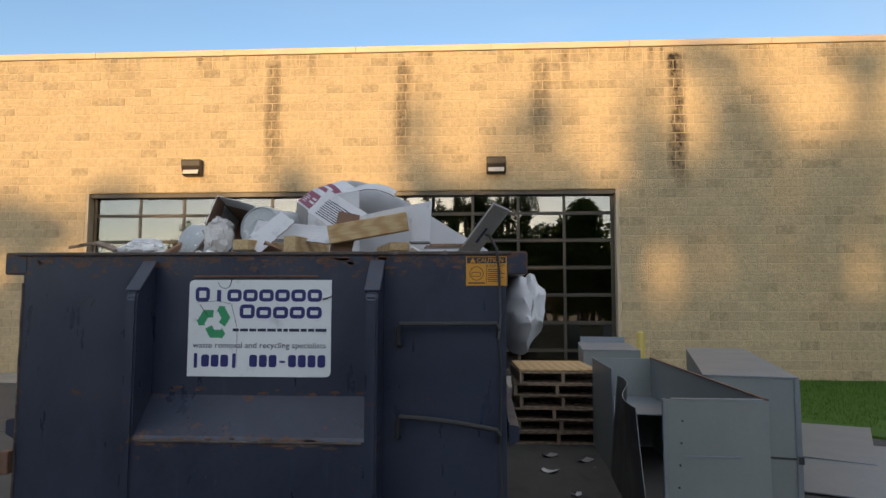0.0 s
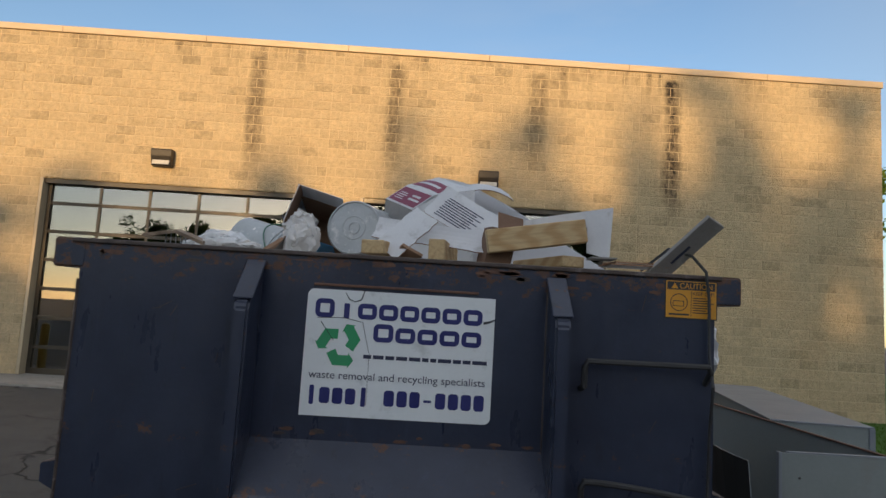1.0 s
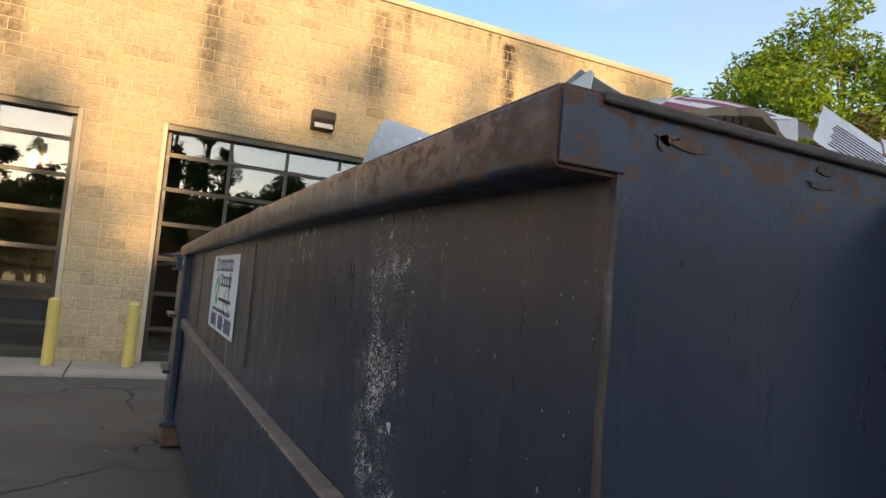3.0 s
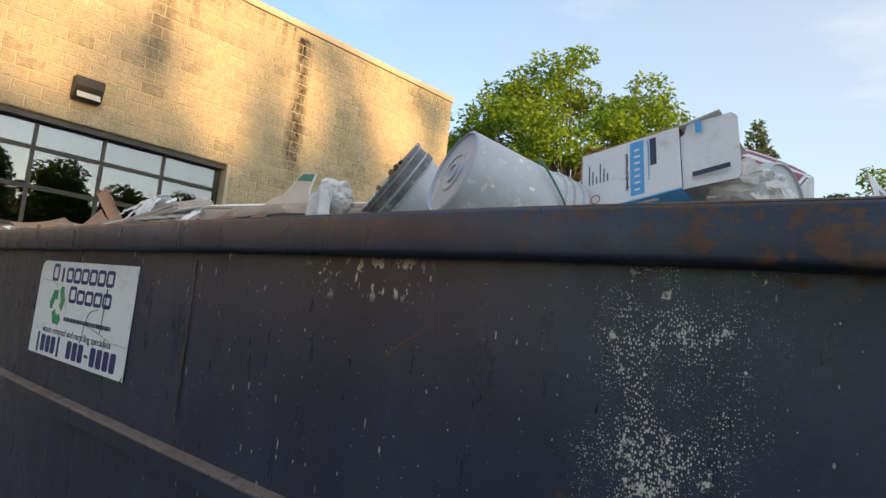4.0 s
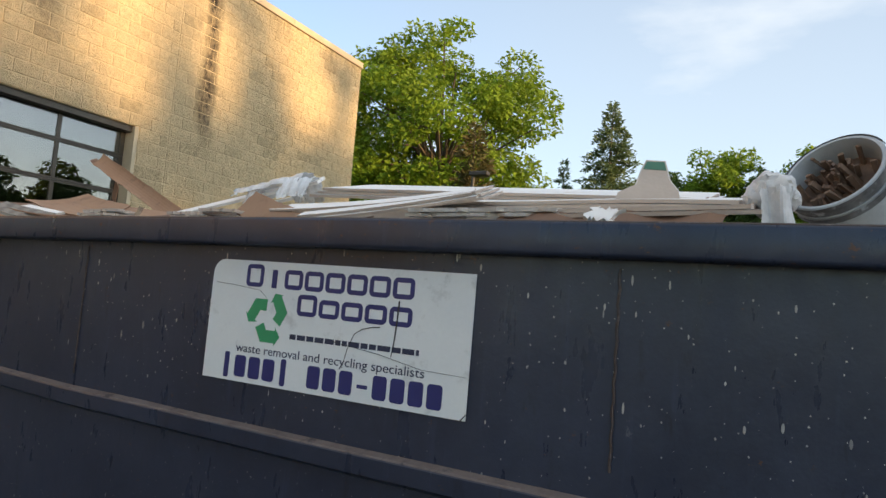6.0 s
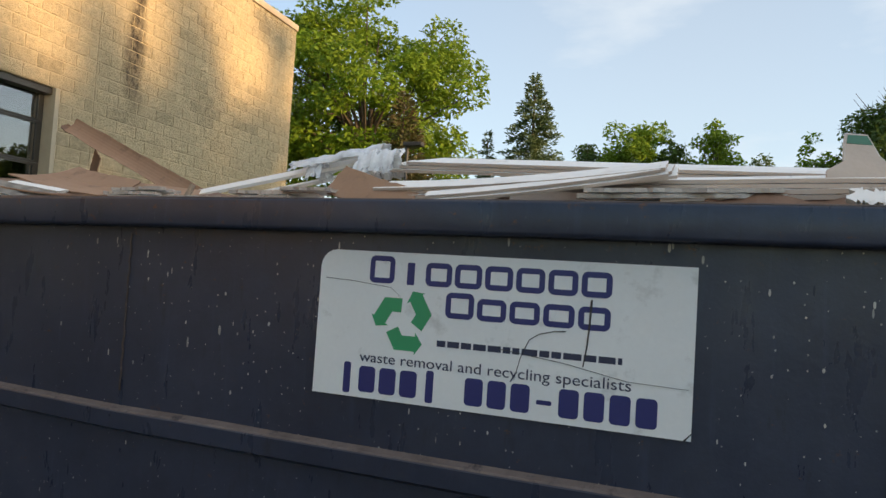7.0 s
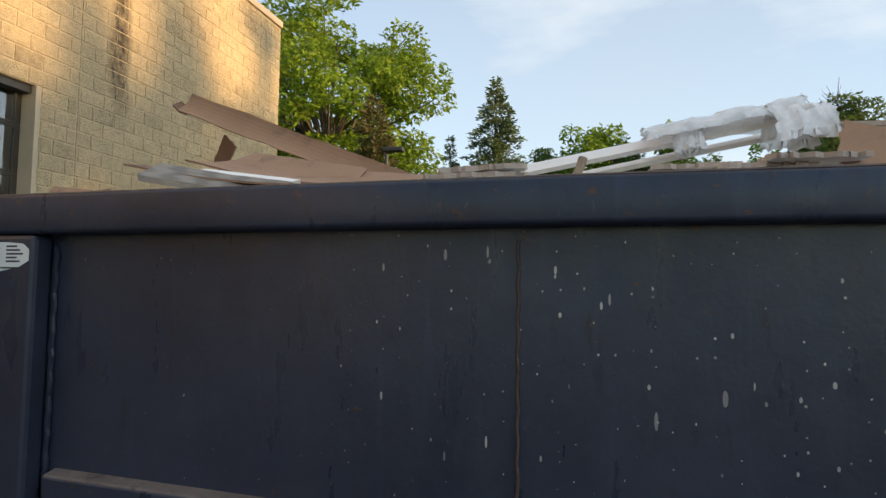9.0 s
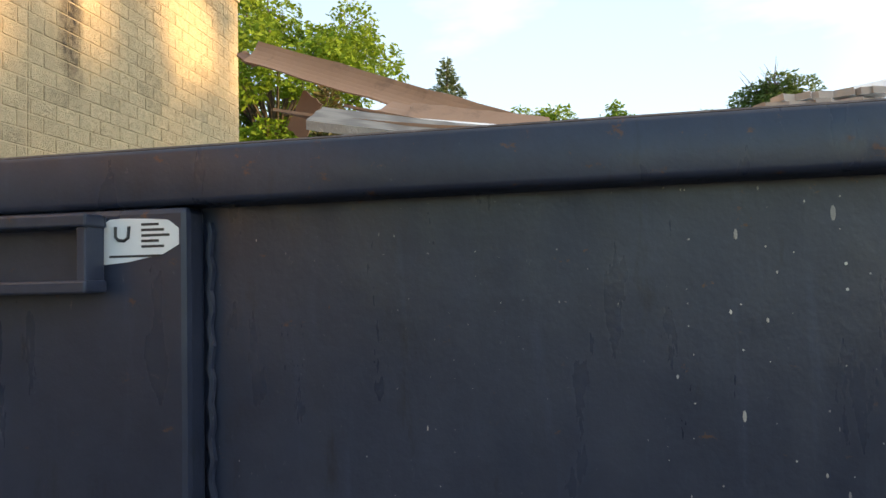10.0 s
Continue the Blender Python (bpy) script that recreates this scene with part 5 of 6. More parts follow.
for x, y, w, l, a, z, lab in ((6.05, 5.15, 1.0, 2.2, -28, 0.035, "pale grey sheet-metal panel lying on the ground"), (5.72, 3.9, 1.25, 2.4, -24, 0.02, "grey sheet-metal panel flat on the asphalt"), (6.25, 3.0, 1.1, 2.2, -30, 0.045, "grey sheet-metal panel flat on the asphalt")):
    p = thing("metal_sheet", lab, "metal panel", pose(x, y, z, 0, 0, a), "loose panels")
    part("face", sheet(w, l, 0.01, lambda u, v: 0.006 * u * v, 6, 8), [M_GALV, M_GALV], p)
    part("fold", box((-w / 2, -l / 2, -0.02), (-w / 2 + .012, l / 2, .012)), M_GALV, p)


def pallet():
    ob = thing("pallet", "weathered wooden pallet in a stack", "pallet", pose(2.98, 5.4, 0.0), "stacked pallets")
    for k in range(7):
        part("deck_board", box((-0.5, -0.58 + k * 0.172, 0.118), (0.5, -0.46 + k * 0.172, 0.135), .003), M_OLD_WOOD, ob)
    for x in (-0.5, -0.02, 0.46):
        part("stringer", box((x, -0.58, 0.018), (x + .04, 0.60, 0.117), .003), M_OLD_WOOD, ob)
    for k in range(3):
        part("base_board", box((-0.5, -0.58 + k * 0.53, 0.0), (0.5, -0.47 + k * 0.53, 0.017), .003), M_OLD_WOOD, ob)
    return ob


first = pallet()
for k, (dx, a) in enumerate(((0.02, 1), (-0.03, -2), (0.04, 2), (0.0, -1), (0.03, 3))):
    copy_thing(first, pose(2.98 + dx, 5.4 + dx * .7, 0.136 * (k + 1), 0, 0, a))
top = thing("slatted_crate_lid", "pale slatted wooden crate lid on the pallet stack", "crate lid", pose(2.98, 5.45, 0.82, 0, 0, 2))
for k in range(9):
    part("slat", box((-0.46, -0.56 + k * 0.135, 0.0), (0.46, -0.44 + k * 0.135, 0.022), .003), M_PINE, top)

# ground scraps near the dumpster
rng_g = random.Random(4)
for k in range(5):
    x, y = rng_g.uniform(2.55, 3.2), rng_g.uniform(2.2, 4.4)
    b = sheet(rng_g.uniform(.06, .18), rng_g.uniform(.05, .12), .004, lambda u, v: .02 * u * u, 4, 4, .012, k)
    tagged(part("paper_scrap", b, [M_CARD_GREY if k % 2 else M_WHITE_CARD] * 2, m=pose(x, y, .006, 0, 0, rng_g.uniform(0, 180))), "torn pale scrap on the asphalt", "scrap", "ground scraps", )

# grass blades
rng_n = np.random.default_rng(9)
n = 9000
gx, gy = rng_n.uniform(5.9, 11.0, n), rng_n.uniform(5.5, 11.3, n)
keep = gx > 6.2 + np.clip(7.0 - gy, 0, 9) * 0.8
P = np.stack((gx[keep], gy[keep], np.full(keep.sum(), 0.028)), 1)
a = rng_n.random(len(P)) * 6.283
s = np.stack((np.cos(a), np.sin(a), a * 0), 1) * 0.006
tip = np.stack((rng_n.normal(size=len(P)) * .02, rng_n.normal(size=len(P)) * .02, 0.03 + 0.045 * rng_n.random(len(P))), 1)
V = np.stack((P - s, P + s, P + tip), 1).reshape(-1, 3)
gr = raw_part("grass", V, np.arange(len(V)).reshape(-1, 3), M_GRASS, None)
tagged(gr, "short uneven grass blades on the lawn", "grass", kind="stuff")

# ---- the waste heaped in the dumpster ----
def along(p, q, up=(0, 0, 1)):
    """A pose at p with x towards q and z as near to up as can be."""
    p, q = Vector(p), Vector(q)
    x = (q - p).normalized()
    y = Vector(up).cross(x).normalized()
    z = x.cross(y)
    return Matrix((( x.x, y.x, z.x, p.x), (x.y, y.y, z.y, p.y), (x.z, y.z, z.z, p.z), (0, 0, 0, 1)))


def facing(o, x, out):
    """A pose at o with x along x and z along out."""
    x, z = Vector(x).normalized(), Vector(out)
    z = (z - x * z.dot(x)).normalized()
    y = z.cross(x)
    return Matrix(((x.x, y.x, z.x, o[0]), (x.y, y.y, z.y, o[1]), (x.z, y.z, z.z, o[2]), (0, 0, 0, 1)))


rng_t = random.Random(12)
# the packed mass below the rim
bm = bmesh.new()
nx, ny = 36, 100
grid = []
for j in range(ny + 1):
    row = []
    for i in range(nx + 1):
        x, y = 0.04 + (BX - 0.08) * i / nx, 0.05 + (BL - 0.1) * j / ny
        edge = min(1.0, min(i, nx - i) / 7, min(j, ny - j) / 7)
        z = 1.76 + 0.05 * edge + 0.06 * noise.noise(Vector((x * 2.4, y * 2.4, 3))) + 0.03 * noise.noise(Vector((x * 9, y * 9, 1)))
        row.append(bm.verts.new((x, y, z)))
    grid.append(row)
for j in range(ny):
    for i in range(nx):
        bm.faces.new((grid[j][i], grid[j][i + 1], grid[j + 1][i + 1], grid[j + 1][i]))
tagged(part("rubble", bm, M_GYPSUM), "packed dusty building rubble filling the dumpster", "rubble", kind="stuff")
# loose chips and offcuts over the rubble, too many to count
bm = bmesh.new()
for k in range(420):
    x, y = rng_t.uniform(0.10, 2.1), rng_t.uniform(0.12, 6.3)
    s = rng_t.uniform(0.02, 0.09)
    far_in = min(1, x / 0.5)
    add_box(bm, (-s, -s * .5, -.006), (s, s * .5, .006), pose(x, y, 1.80 + 0.04 * far_in * rng_t.random(), rng_t.uniform(-35, 35), rng_t.uniform(-35, 35), rng_t.uniform(0, 180)), 0, rng_t.randrange(3))
tagged(part("debris", bm, [M_GYPSUM_FACE, M_CARD, M_GYPSUM]), "small broken chips of plasterboard and cardboard", "debris", kind="stuff")


def board(name, label, category, p, q, width, thick, mats, up=(0, 0, 1), bend=None, ragged=0.004, layers=1, group="", seed=0):
    """A strip from p to q, width across it."""
    L = (Vector(q) - Vector(p)).length
    ob = thing(name, label, category, along(p, q, up), group)
    f = bend or (lambda u, v: 0.0)
    for k in range(layers):
        rr = random.Random(seed * 7 + k)
        bm = sheet(L * (1 - .03 * k), width * (1 - 0.04 * k), thick, f, 16, 6, ragged, seed + k)
        off = k * (thick + 0.0025)
        part("layer" if layers > 1 else "face", bm, mats, ob, m=pose(L / 2 + rr.uniform(-.02, .02), rr.uniform(-.01, .01), off))
    return ob


def bucket(name, label, at, axis, r_base, r_top, length, mat_body, base_out=True, extras=None):
    """A pail: its base at `at`, its mouth at the end of axis."""
    a = Vector(axis).normalized()
    ob = thing(name, label, "bucket", Matrix.Translation(at) @ a.to_track_quat('Z', 'Y').to_matrix().to_4x4(), "buckets")
    bm = bmesh.new()
    seg = 40
    prof = [(0.0, 0.006), (r_base * .16, 0.006), (r_base * .17, 0.0), (r_base * .24, 0.0), (r_base * .25, 0.006), (r_base * .40, 0.006), (r_base * .41, 0.003), (r_base * .44, 0.003), (r_base * .45, 0.007), (r_base * .93, 0.008), (r_base * .95, 0.0), (r_base, 0.004)]
    for f in (0.04, 0.3, 0.62, 0.78):
        prof.append((r_base + (r_top - r_base) * f, length * f))
    rib = lambda f, d: (r_base + (r_top - r_base) * f + d, length * f)
    prof += [rib(.79, .008), rib(.805, .008), rib(.81, .001), rib(.86, .001), rib(.865, .009), rib(.88, .009), rib(.885, .001), rib(.95, .001), rib(.955, .008), rib(.99, .008), (r_top + .004, length), (r_top - .004, length), (r_top - .006, length * .97), (r_base - .004, length * .06), (0.0, length * .055)]
    rings = []
    for r, z in prof:
        rings.append([bm.verts.new((r * math.cos(2 * math.pi * k / seg), r * math.sin(2 * math.pi * k / seg), z)) for k in range(seg)] if r > 0 else [bm.verts.new((0, 0, z))])
    for u, w in zip(rings, rings[1:]):
        for k in range(seg):
            k2 = (k + 1) % seg
            if len(u) == 1:
                f = bm.faces.new((u[0], w[k2], w[k]))
            elif len(w) == 1:
                f = bm.faces.new((u[k], u[k2], w[0]))
            else:
                f = bm.faces.new((u[k], u[k2], w[k2], w[k]))
            f.material_index = 1 if rings.index(u) < 11 else 0
    part("pail", bm, mat_body, ob, smooth=True)
    return ob


# carton of joint compound lying on its side, its end open
pf = thing("joint_compound_carton", "white and blue joint compound carton, torn open and tilted", "carton", facing((0.505, 1.185, 1.950), (0.03, -0.968, 0.21), (-1, 0, 0.28)))
LX, LY, LZ, T = 0.29, 0.195, 0.25, 0.004
part("front_panel", box((0, 0, -T), (LX, LY, 0), .001), M_WHITE_CARD, pf)
part("back_panel", box((0, 0, -LZ), (LX, LY, -LZ + T), .001), M_CARD, pf)
part("bottom_panel", box((0, -T, -LZ), (LX, 0, 0), .001), M_BLUE_INK, pf, "blue printed side")
part("top_panel", box((0, LY, -LZ), (LX, LY + T, 0), .001), M_CARD, pf)
part("end_panel", box((-T, -T, -LZ), (0, LY + T, 0), .001), M_CARD, pf)
bm = bmesh.new()
flap = [(LX, 0.0), (LX + 0.135, -0.005), (LX + 0.145, 0.01), (LX + 0.148, 0.185), (LX + 0.135, 0.20), (LX + 0.02, 0.20), (LX + 0.012, 0.172), (LX, 0.165)]
add_prism(bm, flap, -0.002, 0.002, pose(0, 0, -0.002, 0, 2, 0))
part("flap", bm, M_WHITE_CARD, pf, "white flap with a torn hand hole")
bm = bmesh.new()
add_prism(bm, [(x, y) for x, y in flap], -0.0045, -0.0022, pose(0, 0, -0.002, 0, 2, 0))
part("flap_lining", bm, M_CARD_DARK, pf, "brown inner face")
bm = bmesh.new()
add_prism(bm, [(LX + .075 + 0.02 * math.cos(a), 0.095 + (0.045 if math.sin(a) > 0 else -.045) + 0.02 * math.sin(a)) for a in [2 * math.pi * k / 20 for k in range(20)]], 0.0005, 0.0012, pose(0, 0, -0.002, 0, 2, 0))
part("hand_hole", bm, M_CARD_GREY, pf, "torn hand hole")
bm = box((0, 0, -LZ + .02), (0.11, T, 0), .001)
part("top_flap", bm, M_WHITE_CARD, pf, "white flap folded outward", m=pose(LX + .001, LY, 0, 0, 0, 6))
part("blue_band", box((0.150, 0.012, 0.0004), (0.190, LY - 0.008, 0.0012)), M_BLUE_INK, pf)
for k in range(7):
    part("band_shape", box((0.162, 0.026 + k * 0.0215, 0.0013), (0.178, 0.032 + k * 0.0215, 0.0018)), M_WHITE_CARD, pf)
part("brand_bar", box((0.208, 0.095, 0.0004), (0.226, LY - 0.012, 0.0012)), M_DARK_INK, pf)
part("under_bar", box((0.202, 0.05, 0.0004), (0.205, LY - 0.012, 0.0012)), M_BLUE_INK, pf)
part("brand_bar", box((0.10, -T - .0008, -0.025), (0.22, -T - .0002, -0.012)), M_WHITE_CARD, pf)
for k in range(6):
    part("text_bar", box((0.022 + k * .0115, 0.085, 0.0004), (0.0255 + k * .0115, 0.15 - 0.02 * (k % 3), 0.001)), M_DARK_INK, pf)
letters("Lightweight Joint Compound", 0.012, M_DARK_INK, pf, pose(0.143, 0.035, 0.0012, 0, 0, 90), width=0.12)
bm = bmesh.new()
add_ring(bm, 0.03, 0.03, 0.003, 0.028, 0.018, 0.0004, 0.001, None, 0.0145)
part("seal", bm, M_RED_INK, pf, "red round mark")
part("corner_label", box((LX + .045, 0.155, 0.0012), (LX + .062, 0.19, 0.0018)), M_BLUE_INK, pf)
part("number_bar", box((LX + .03, 0.022, 0.0015), (LX + .125, 0.036, 0.0022)), M_DARK_INK, pf)
under = thing("carton", "flattened white and brown carton under the joint compound carton", "carton", facing((0.50, 1.06, 1.815), (0, -0.99, 0.10), (-0.8, 0, 0.6)))
part("panel", sheet(0.36, 0.13, .005, lambda u, v: .012 * u * u, 8, 4), [M_CARD_GREY, M_CARD], under, m=pose(.2, .06, 0))
part("brand_bar", box((0.10, 0.05, 0.0035), (0.19, 0.075, 0.0045)), M_DARK_INK, under)

# crumpled bag and rags
def rag(name, label, category, at, size, mat, seed, stretch=(1, 1, 1), sub=4, amount=0.36):
    bm = bmesh.new()
    bmesh.ops.create_icosphere(bm, subdivisions=sub, radius=1.0)
    crumple(bm, amount, 1.5, seed)
    crumple(bm, amount * .45, 4.0, seed + 5)
    for v in bm.verts:
        v.co = Vector((v.co.x * size * stretch[0], v.co.y * size * stretch[1], v.co.z * size * stretch[2]))
    ob = part(name, bm, mat, None, smooth=True)
    ob.matrix_basis = Matrix.Translation(at)
    return tagged(ob, label, category)


rag("paper_bag", "crumpled white paper bag stuffed in the carton mouth", "paper bag", (0.63, 0.72, 1.96), 0.085, M_PAPER, 3.1, (0.9, 0.8, 1.15))
cloth = rag("rag", "white cotton rag draped over the open bucket", "rag", (0.27, 2.02, 1.985), 0.075, M_PAPER, 8.4, (0.8, 1.0, 0.85), 4, 0.24)
part("hanging_fold", sheet(0.085, 0.17, 0.004, lambda u, v: 0.014 * math.sin(4.5 * u + v) + 0.012 * v, 12, 8, 0.005, 4), [M_PAPER, M_PAPER], cloth, m=facing((-0.075, -0.015, -0.07), (0.1, -1, 0.05), (-1, 0.1, 0.25)))
rag("rag", "white rag wadded behind the carton", "rag", (0.62, 0.80, 2.03), 0.07, M_PAPER, 12.9, (0.9, 1.3, 0.8))
rag("plastic_bag", "clear crumpled polythene bag near the dumpster end", "plastic bag", (0.36, 0.42, 1.87), 0.085, M_FILM, 5.2, (1.5, 1.0, 0.7))

# buckets
b1 = bucket("bucket", "upturned grey plastic bucket with plaster smears", (0.175, 1.405, 2.01), (0.85, -0.38, -0.30), 0.126, 0.148, 0.36, [M_BUCKET, M_BUCKET_BASE])
bm = bmesh.new()
add_tube(bm, [(0.153 * math.cos(a), 0.153 * math.sin(a), 0.30 - 0.10 * math.sin((a - 1.2) / 1.9 * math.pi)) for a in [1.2 + 1.9 * k / 10 for k in range(11)]], 0.0035, 6)
part("handle", bm, M_GREEN_CARD, b1, "dark green wire handle")
b3 = bucket("bucket", "pale grey plastic bucket lying with its base outward", (0.862, 0.745, 2.025), (0.22, 0.97, -0.05), 0.128, 0.150, 0.36, [M_BUCKET, M_BUCKET])
b2 = bucket("bucket", "open grey bucket crusted with black mastic", (0.63, 1.70, 1.885), (-0.71, 0.46, 0.53), 0.118, 0.140, 0.36, [M_BUCKET, M_BUCKET_BASE])
for f0, f1, d in ((0.80, 0.86, .0105), (0.885, 0.95, .006), (0.965, 1.0, .012)):
    bm = bmesh.new()
    r0, r1 = 0.118 + 0.022 * f0 + d, 0.118 + 0.022 * f1 + d
    add_cone(bm, r0, r1, 0.36 * (f1 - f0), pose(0, 0, 0.36 * f0), 40, False)
    part("mastic_band", bm, M_BUCKET_DARK, b2, "dried black mastic")
bm = bmesh.new()
for k in range(40):
    a, r = rng_t.uniform(0, 6.28), rng_t.uniform(0, 0.105)
    add_box(bm, (-.008, -.004, 0), (.008, .004, rng_t.uniform(.05, .11)), pose(r * math.cos(a), r * math.sin(a), 0.27, rng_t.uniform(-18, 18), rng_t.uniform(-18, 18), rng_t.uniform(0, 180)))
add_cone(bm, 0.12, 0.128, 0.02, pose(0, 0, 0.26), 30)
part("bristle_mass", bm, M_MASTIC, b2, "stiff brown dried mass")
bm = bmesh.new()
add_prism(bm, [(-.05, 0), (.05, 0), (.05, .10), (-.05, .10)], 0.0, 0.001, facing((-0.128, 0, 0.10), (0, -1, 0), (-1, 0, -0.06)))
smears = random.Random(77)
for ob, n in ((b1, 12), (b3, 8)):
    for k in range(n):
        # dried plaster smears on the wall of the pail
        a, z = smears.uniform(0, 6.28), smears.uniform(0.03, 0.25)
        rr = (0.126 + 0.022 * z / 0.36) + 0.0012
        w, h = smears.uniform(.008, .03), smears.uniform(.012, .05)
        bm2 = bmesh.new()
        pts = [(a + w / rr * .5 * math.cos(u) * smears.uniform(.5, 1.1), z + h * .5 * math.sin(u) * smears.uniform(.5, 1.1)) for u in [2 * math.pi * i / 9 for i in range(9)]]
        bm2.faces.new([bm2.verts.new((rr * math.cos(p), rr * math.sin(p), q)) for p, q in pts])
        bmesh.ops.solidify(bm2, geom=bm2.faces[:], thickness=0.0012)
        part("plaster_smear", bm2, M_GYPSUM_FACE, ob, "dried white plaster")
part("bucket_label", bm, M_SIGN, b2, "white label with blue marks")

# carton with maroon printing, crushed, and the white sheet bulging behind it
def quad(c, thick, u0=0.0, u1=1.0, v0=0.0, v1=1.0, lift=0.0, bow=0.0, n=8):
    """A thin panel between four corners, or a piece of it lifted off its face."""
    c = [Vector(p) for p in c]
    nor = (c[1] - c[0]).cross(c[3] - c[0]).normalized()
    bm = bmesh.new()
    rows = []
    for k in (0, 1):
        for j in range(n + 1):
            for i in range(n + 1):
                u, v = u0 + (u1 - u0) * i / n, v0 + (v1 - v0) * j / n
                p = (c[0] * (1 - u) + c[1] * u) * (1 - v) + (c[3] * (1 - u) + c[2] * u) * v
                rows.append(bm.verts.new(p + nor * (lift + thick * k + bow * 16 * u * (1 - u) * v * (1 - v))))
    w, m = n + 1, (n + 1) ** 2
    for j in range(n):
        for i in range(n):
            a = j * w + i
            bm.faces.new((rows[a + w], rows[a + w + 1], rows[a + 1], rows[a]))
            bm.faces.new((rows[m + a], rows[m + a + 1], rows[m + a + w + 1], rows[m + a + w]))
    rim = [i for i in range(n)] + [j * w + n for j in range(n)] + [n * w + i for i in range(n, 0, -1)] + [j * w for j in range(n, 0, -1)]
    for k, a in enumerate(rim):
        e = rim[(k + 1) % len(rim)]
        bm.faces.new((rows[a], rows[e], rows[m + e], rows[m + a]))
    return bm


mc = thing("printed_carton", "crushed white carton with maroon printed panels", "carton")
A_, B_, C_, D_ = (0.985, 1.06, 2.225), (1.13, 0.79, 2.130), (1.235, 0.775, 2.205), (1.09, 1.05, 2.300)
E_, F_ = (1.42, 0.80, 2.245), (1.25, 1.16, 2.375)
part("lower_panel", quad((A_, B_, C_, D_), .004), M_WHITE_CARD, mc)
part("upper_panel", quad((D_, C_, E_, F_), .004, bow=.02), M_WHITE_CARD, mc)
part("maroon_panel", quad((A_, B_, C_, D_), .001, .03, .97, .08, .90, .0045), M_MAROON, mc, "maroon printed block")
part("maroon_panel", quad((D_, C_, E_, F_), .001, .06, .96, .10, .50, .0045, .02), M_MAROON, mc, "maroon printed band")
# this side of the white carton is coloured grey to stand for shade
part("side_panel", quad(((0.975, 1.05, 1.88), (1.12, 0.79, 1.88), B_, A_), .004), M_CARD_GREY, mc, "carton side with its shade put in as grey")
part("end_panel", quad(((1.135, 0.785, 1.88), (1.43, 0.79, 1.90), E_, (1.235, 0.775, 2.200)), .004, n=6), M_WHITE_CARD, mc)
part("end_fold", quad(((1.132, 0.787, 1.90), (1.24, 0.78, 1.90), (1.238, 0.772, 2.20), (1.132, 0.785, 2.13)), .004, n=4), M_WHITE_CARD, mc)
for k in range(4):
    part("text_bar", quad((A_, B_, C_, D_), .0006, .12, .42 - .05 * (k % 2), .25 + .11 * k, .29 + .11 * k, .0058, n=2), M_WHITE_CARD, mc)
for k in range(2):
    part("text_bar", quad((A_, B_, C_, D_), .0006, .55, .90 - .08 * k, .35 + .2 * k, .45 + .2 * k, .0058, n=2), M_WHITE_CARD, mc)
part("text_bar", quad((D_, C_, E_, F_), .0006, .14, .80, .24, .33, .0058, .02), M_WHITE_CARD, mc)
for k in range(5):
    part("text_bar", quad(((1.135, 0.783, 1.90), (1.43, 0.788, 1.92), E_, (1.235, 0.773, 2.200)), .0006, .30, .62, .45 + .06 * k, .47 + .06 * k, -.006, n=2), M_DARK_INK, mc)
flapb = board("card", "curled white card edge with a dark torn underside", "card", (1.36, 0.90, 2.27), (1.60, 0.92, 2.245), 0.16, 0.004, [M_WHITE_CARD, M_CARD_DARK], (0, -.4, 1), lambda u, v: .03 * (1 - u * u))

prof = ((0.97, 1.92), (1.00, 2.12), (1.06, 2.27), (1.16, 2.36), (1.28, 2.395), (1.43, 2.37), (1.60, 2.28), (1.78, 2.17), (1.95, 2.06), (2.14, 1.94))
bm = bmesh.new()
cols = []
for i in range(37):
    f = i / 36 * (len(prof) - 1)
    k = min(int(f), len(prof) - 2)
    x = prof[k][0] + (prof[k + 1][0] - prof[k][0]) * (f - k)
    z = prof[k][1] + (prof[k + 1][1] - prof[k][1]) * (f - k)
    col = []
    for v in [j / 18 for j in range(19)]:
        # up from the heap in front, over the crest and down behind
        y = float(np.interp(v, (0, .3, .45, .7, .85, 1), (1.00, 1.13, 1.28, 1.50, 1.67, 1.86)))
        f = float(np.interp(v, (0, .15, .3, .45, .7, .85, 1), (0.10, .62, 0.94, 1.0, .88, .60, .10)))
        col.append(bm.verts.new((x + 0.02 * math.sin(9 * v), y, 1.85 + (z - 1.85) * f + 0.012 * noise.noise(Vector((x * 5, v * 4, 2))))))
    cols.append(col)
for u, w in zip(cols, cols[1:]):
    for j in range(18):
        bm.faces.new((u[j], w[j], w[j + 1], u[j + 1]))
bmesh.ops.solidify(bm, geom=bm.faces[:], thickness=0.008)
tagged(part("foam_sheet", bm, M_FOAM, None, smooth=True), "big white foam sheet bowed up over the waste", "foam sheet")
board("printed_card", "pale grey carton side with lines of small print", "card", (1.22, 0.60, 2.16), (1.50, 0.46, 1.98), 0.17, 0.004, [M_WHITE_CARD, M_CARD], (-0.35, -0.75, 0.55))
printed = bpy.data.objects["printed_card"]
for k in range(9):
    part("text_bar", box((0.06 + .004 * (k % 3), -0.06 + k * .0125, .0024), (0.26 - .03 * (k % 2), -0.055 + k * .0125, .003)), M_DARK_INK, printed)
board("card", "white carton strip folded along its length", "card", (0.99, 0.26, 1.955), (1.52, 0.16, 1.90), 0.11, 0.005, [M_WHITE_CARD, M_CARD], (0, -0.8, 0.6), lambda u, v: .012 * v * v)
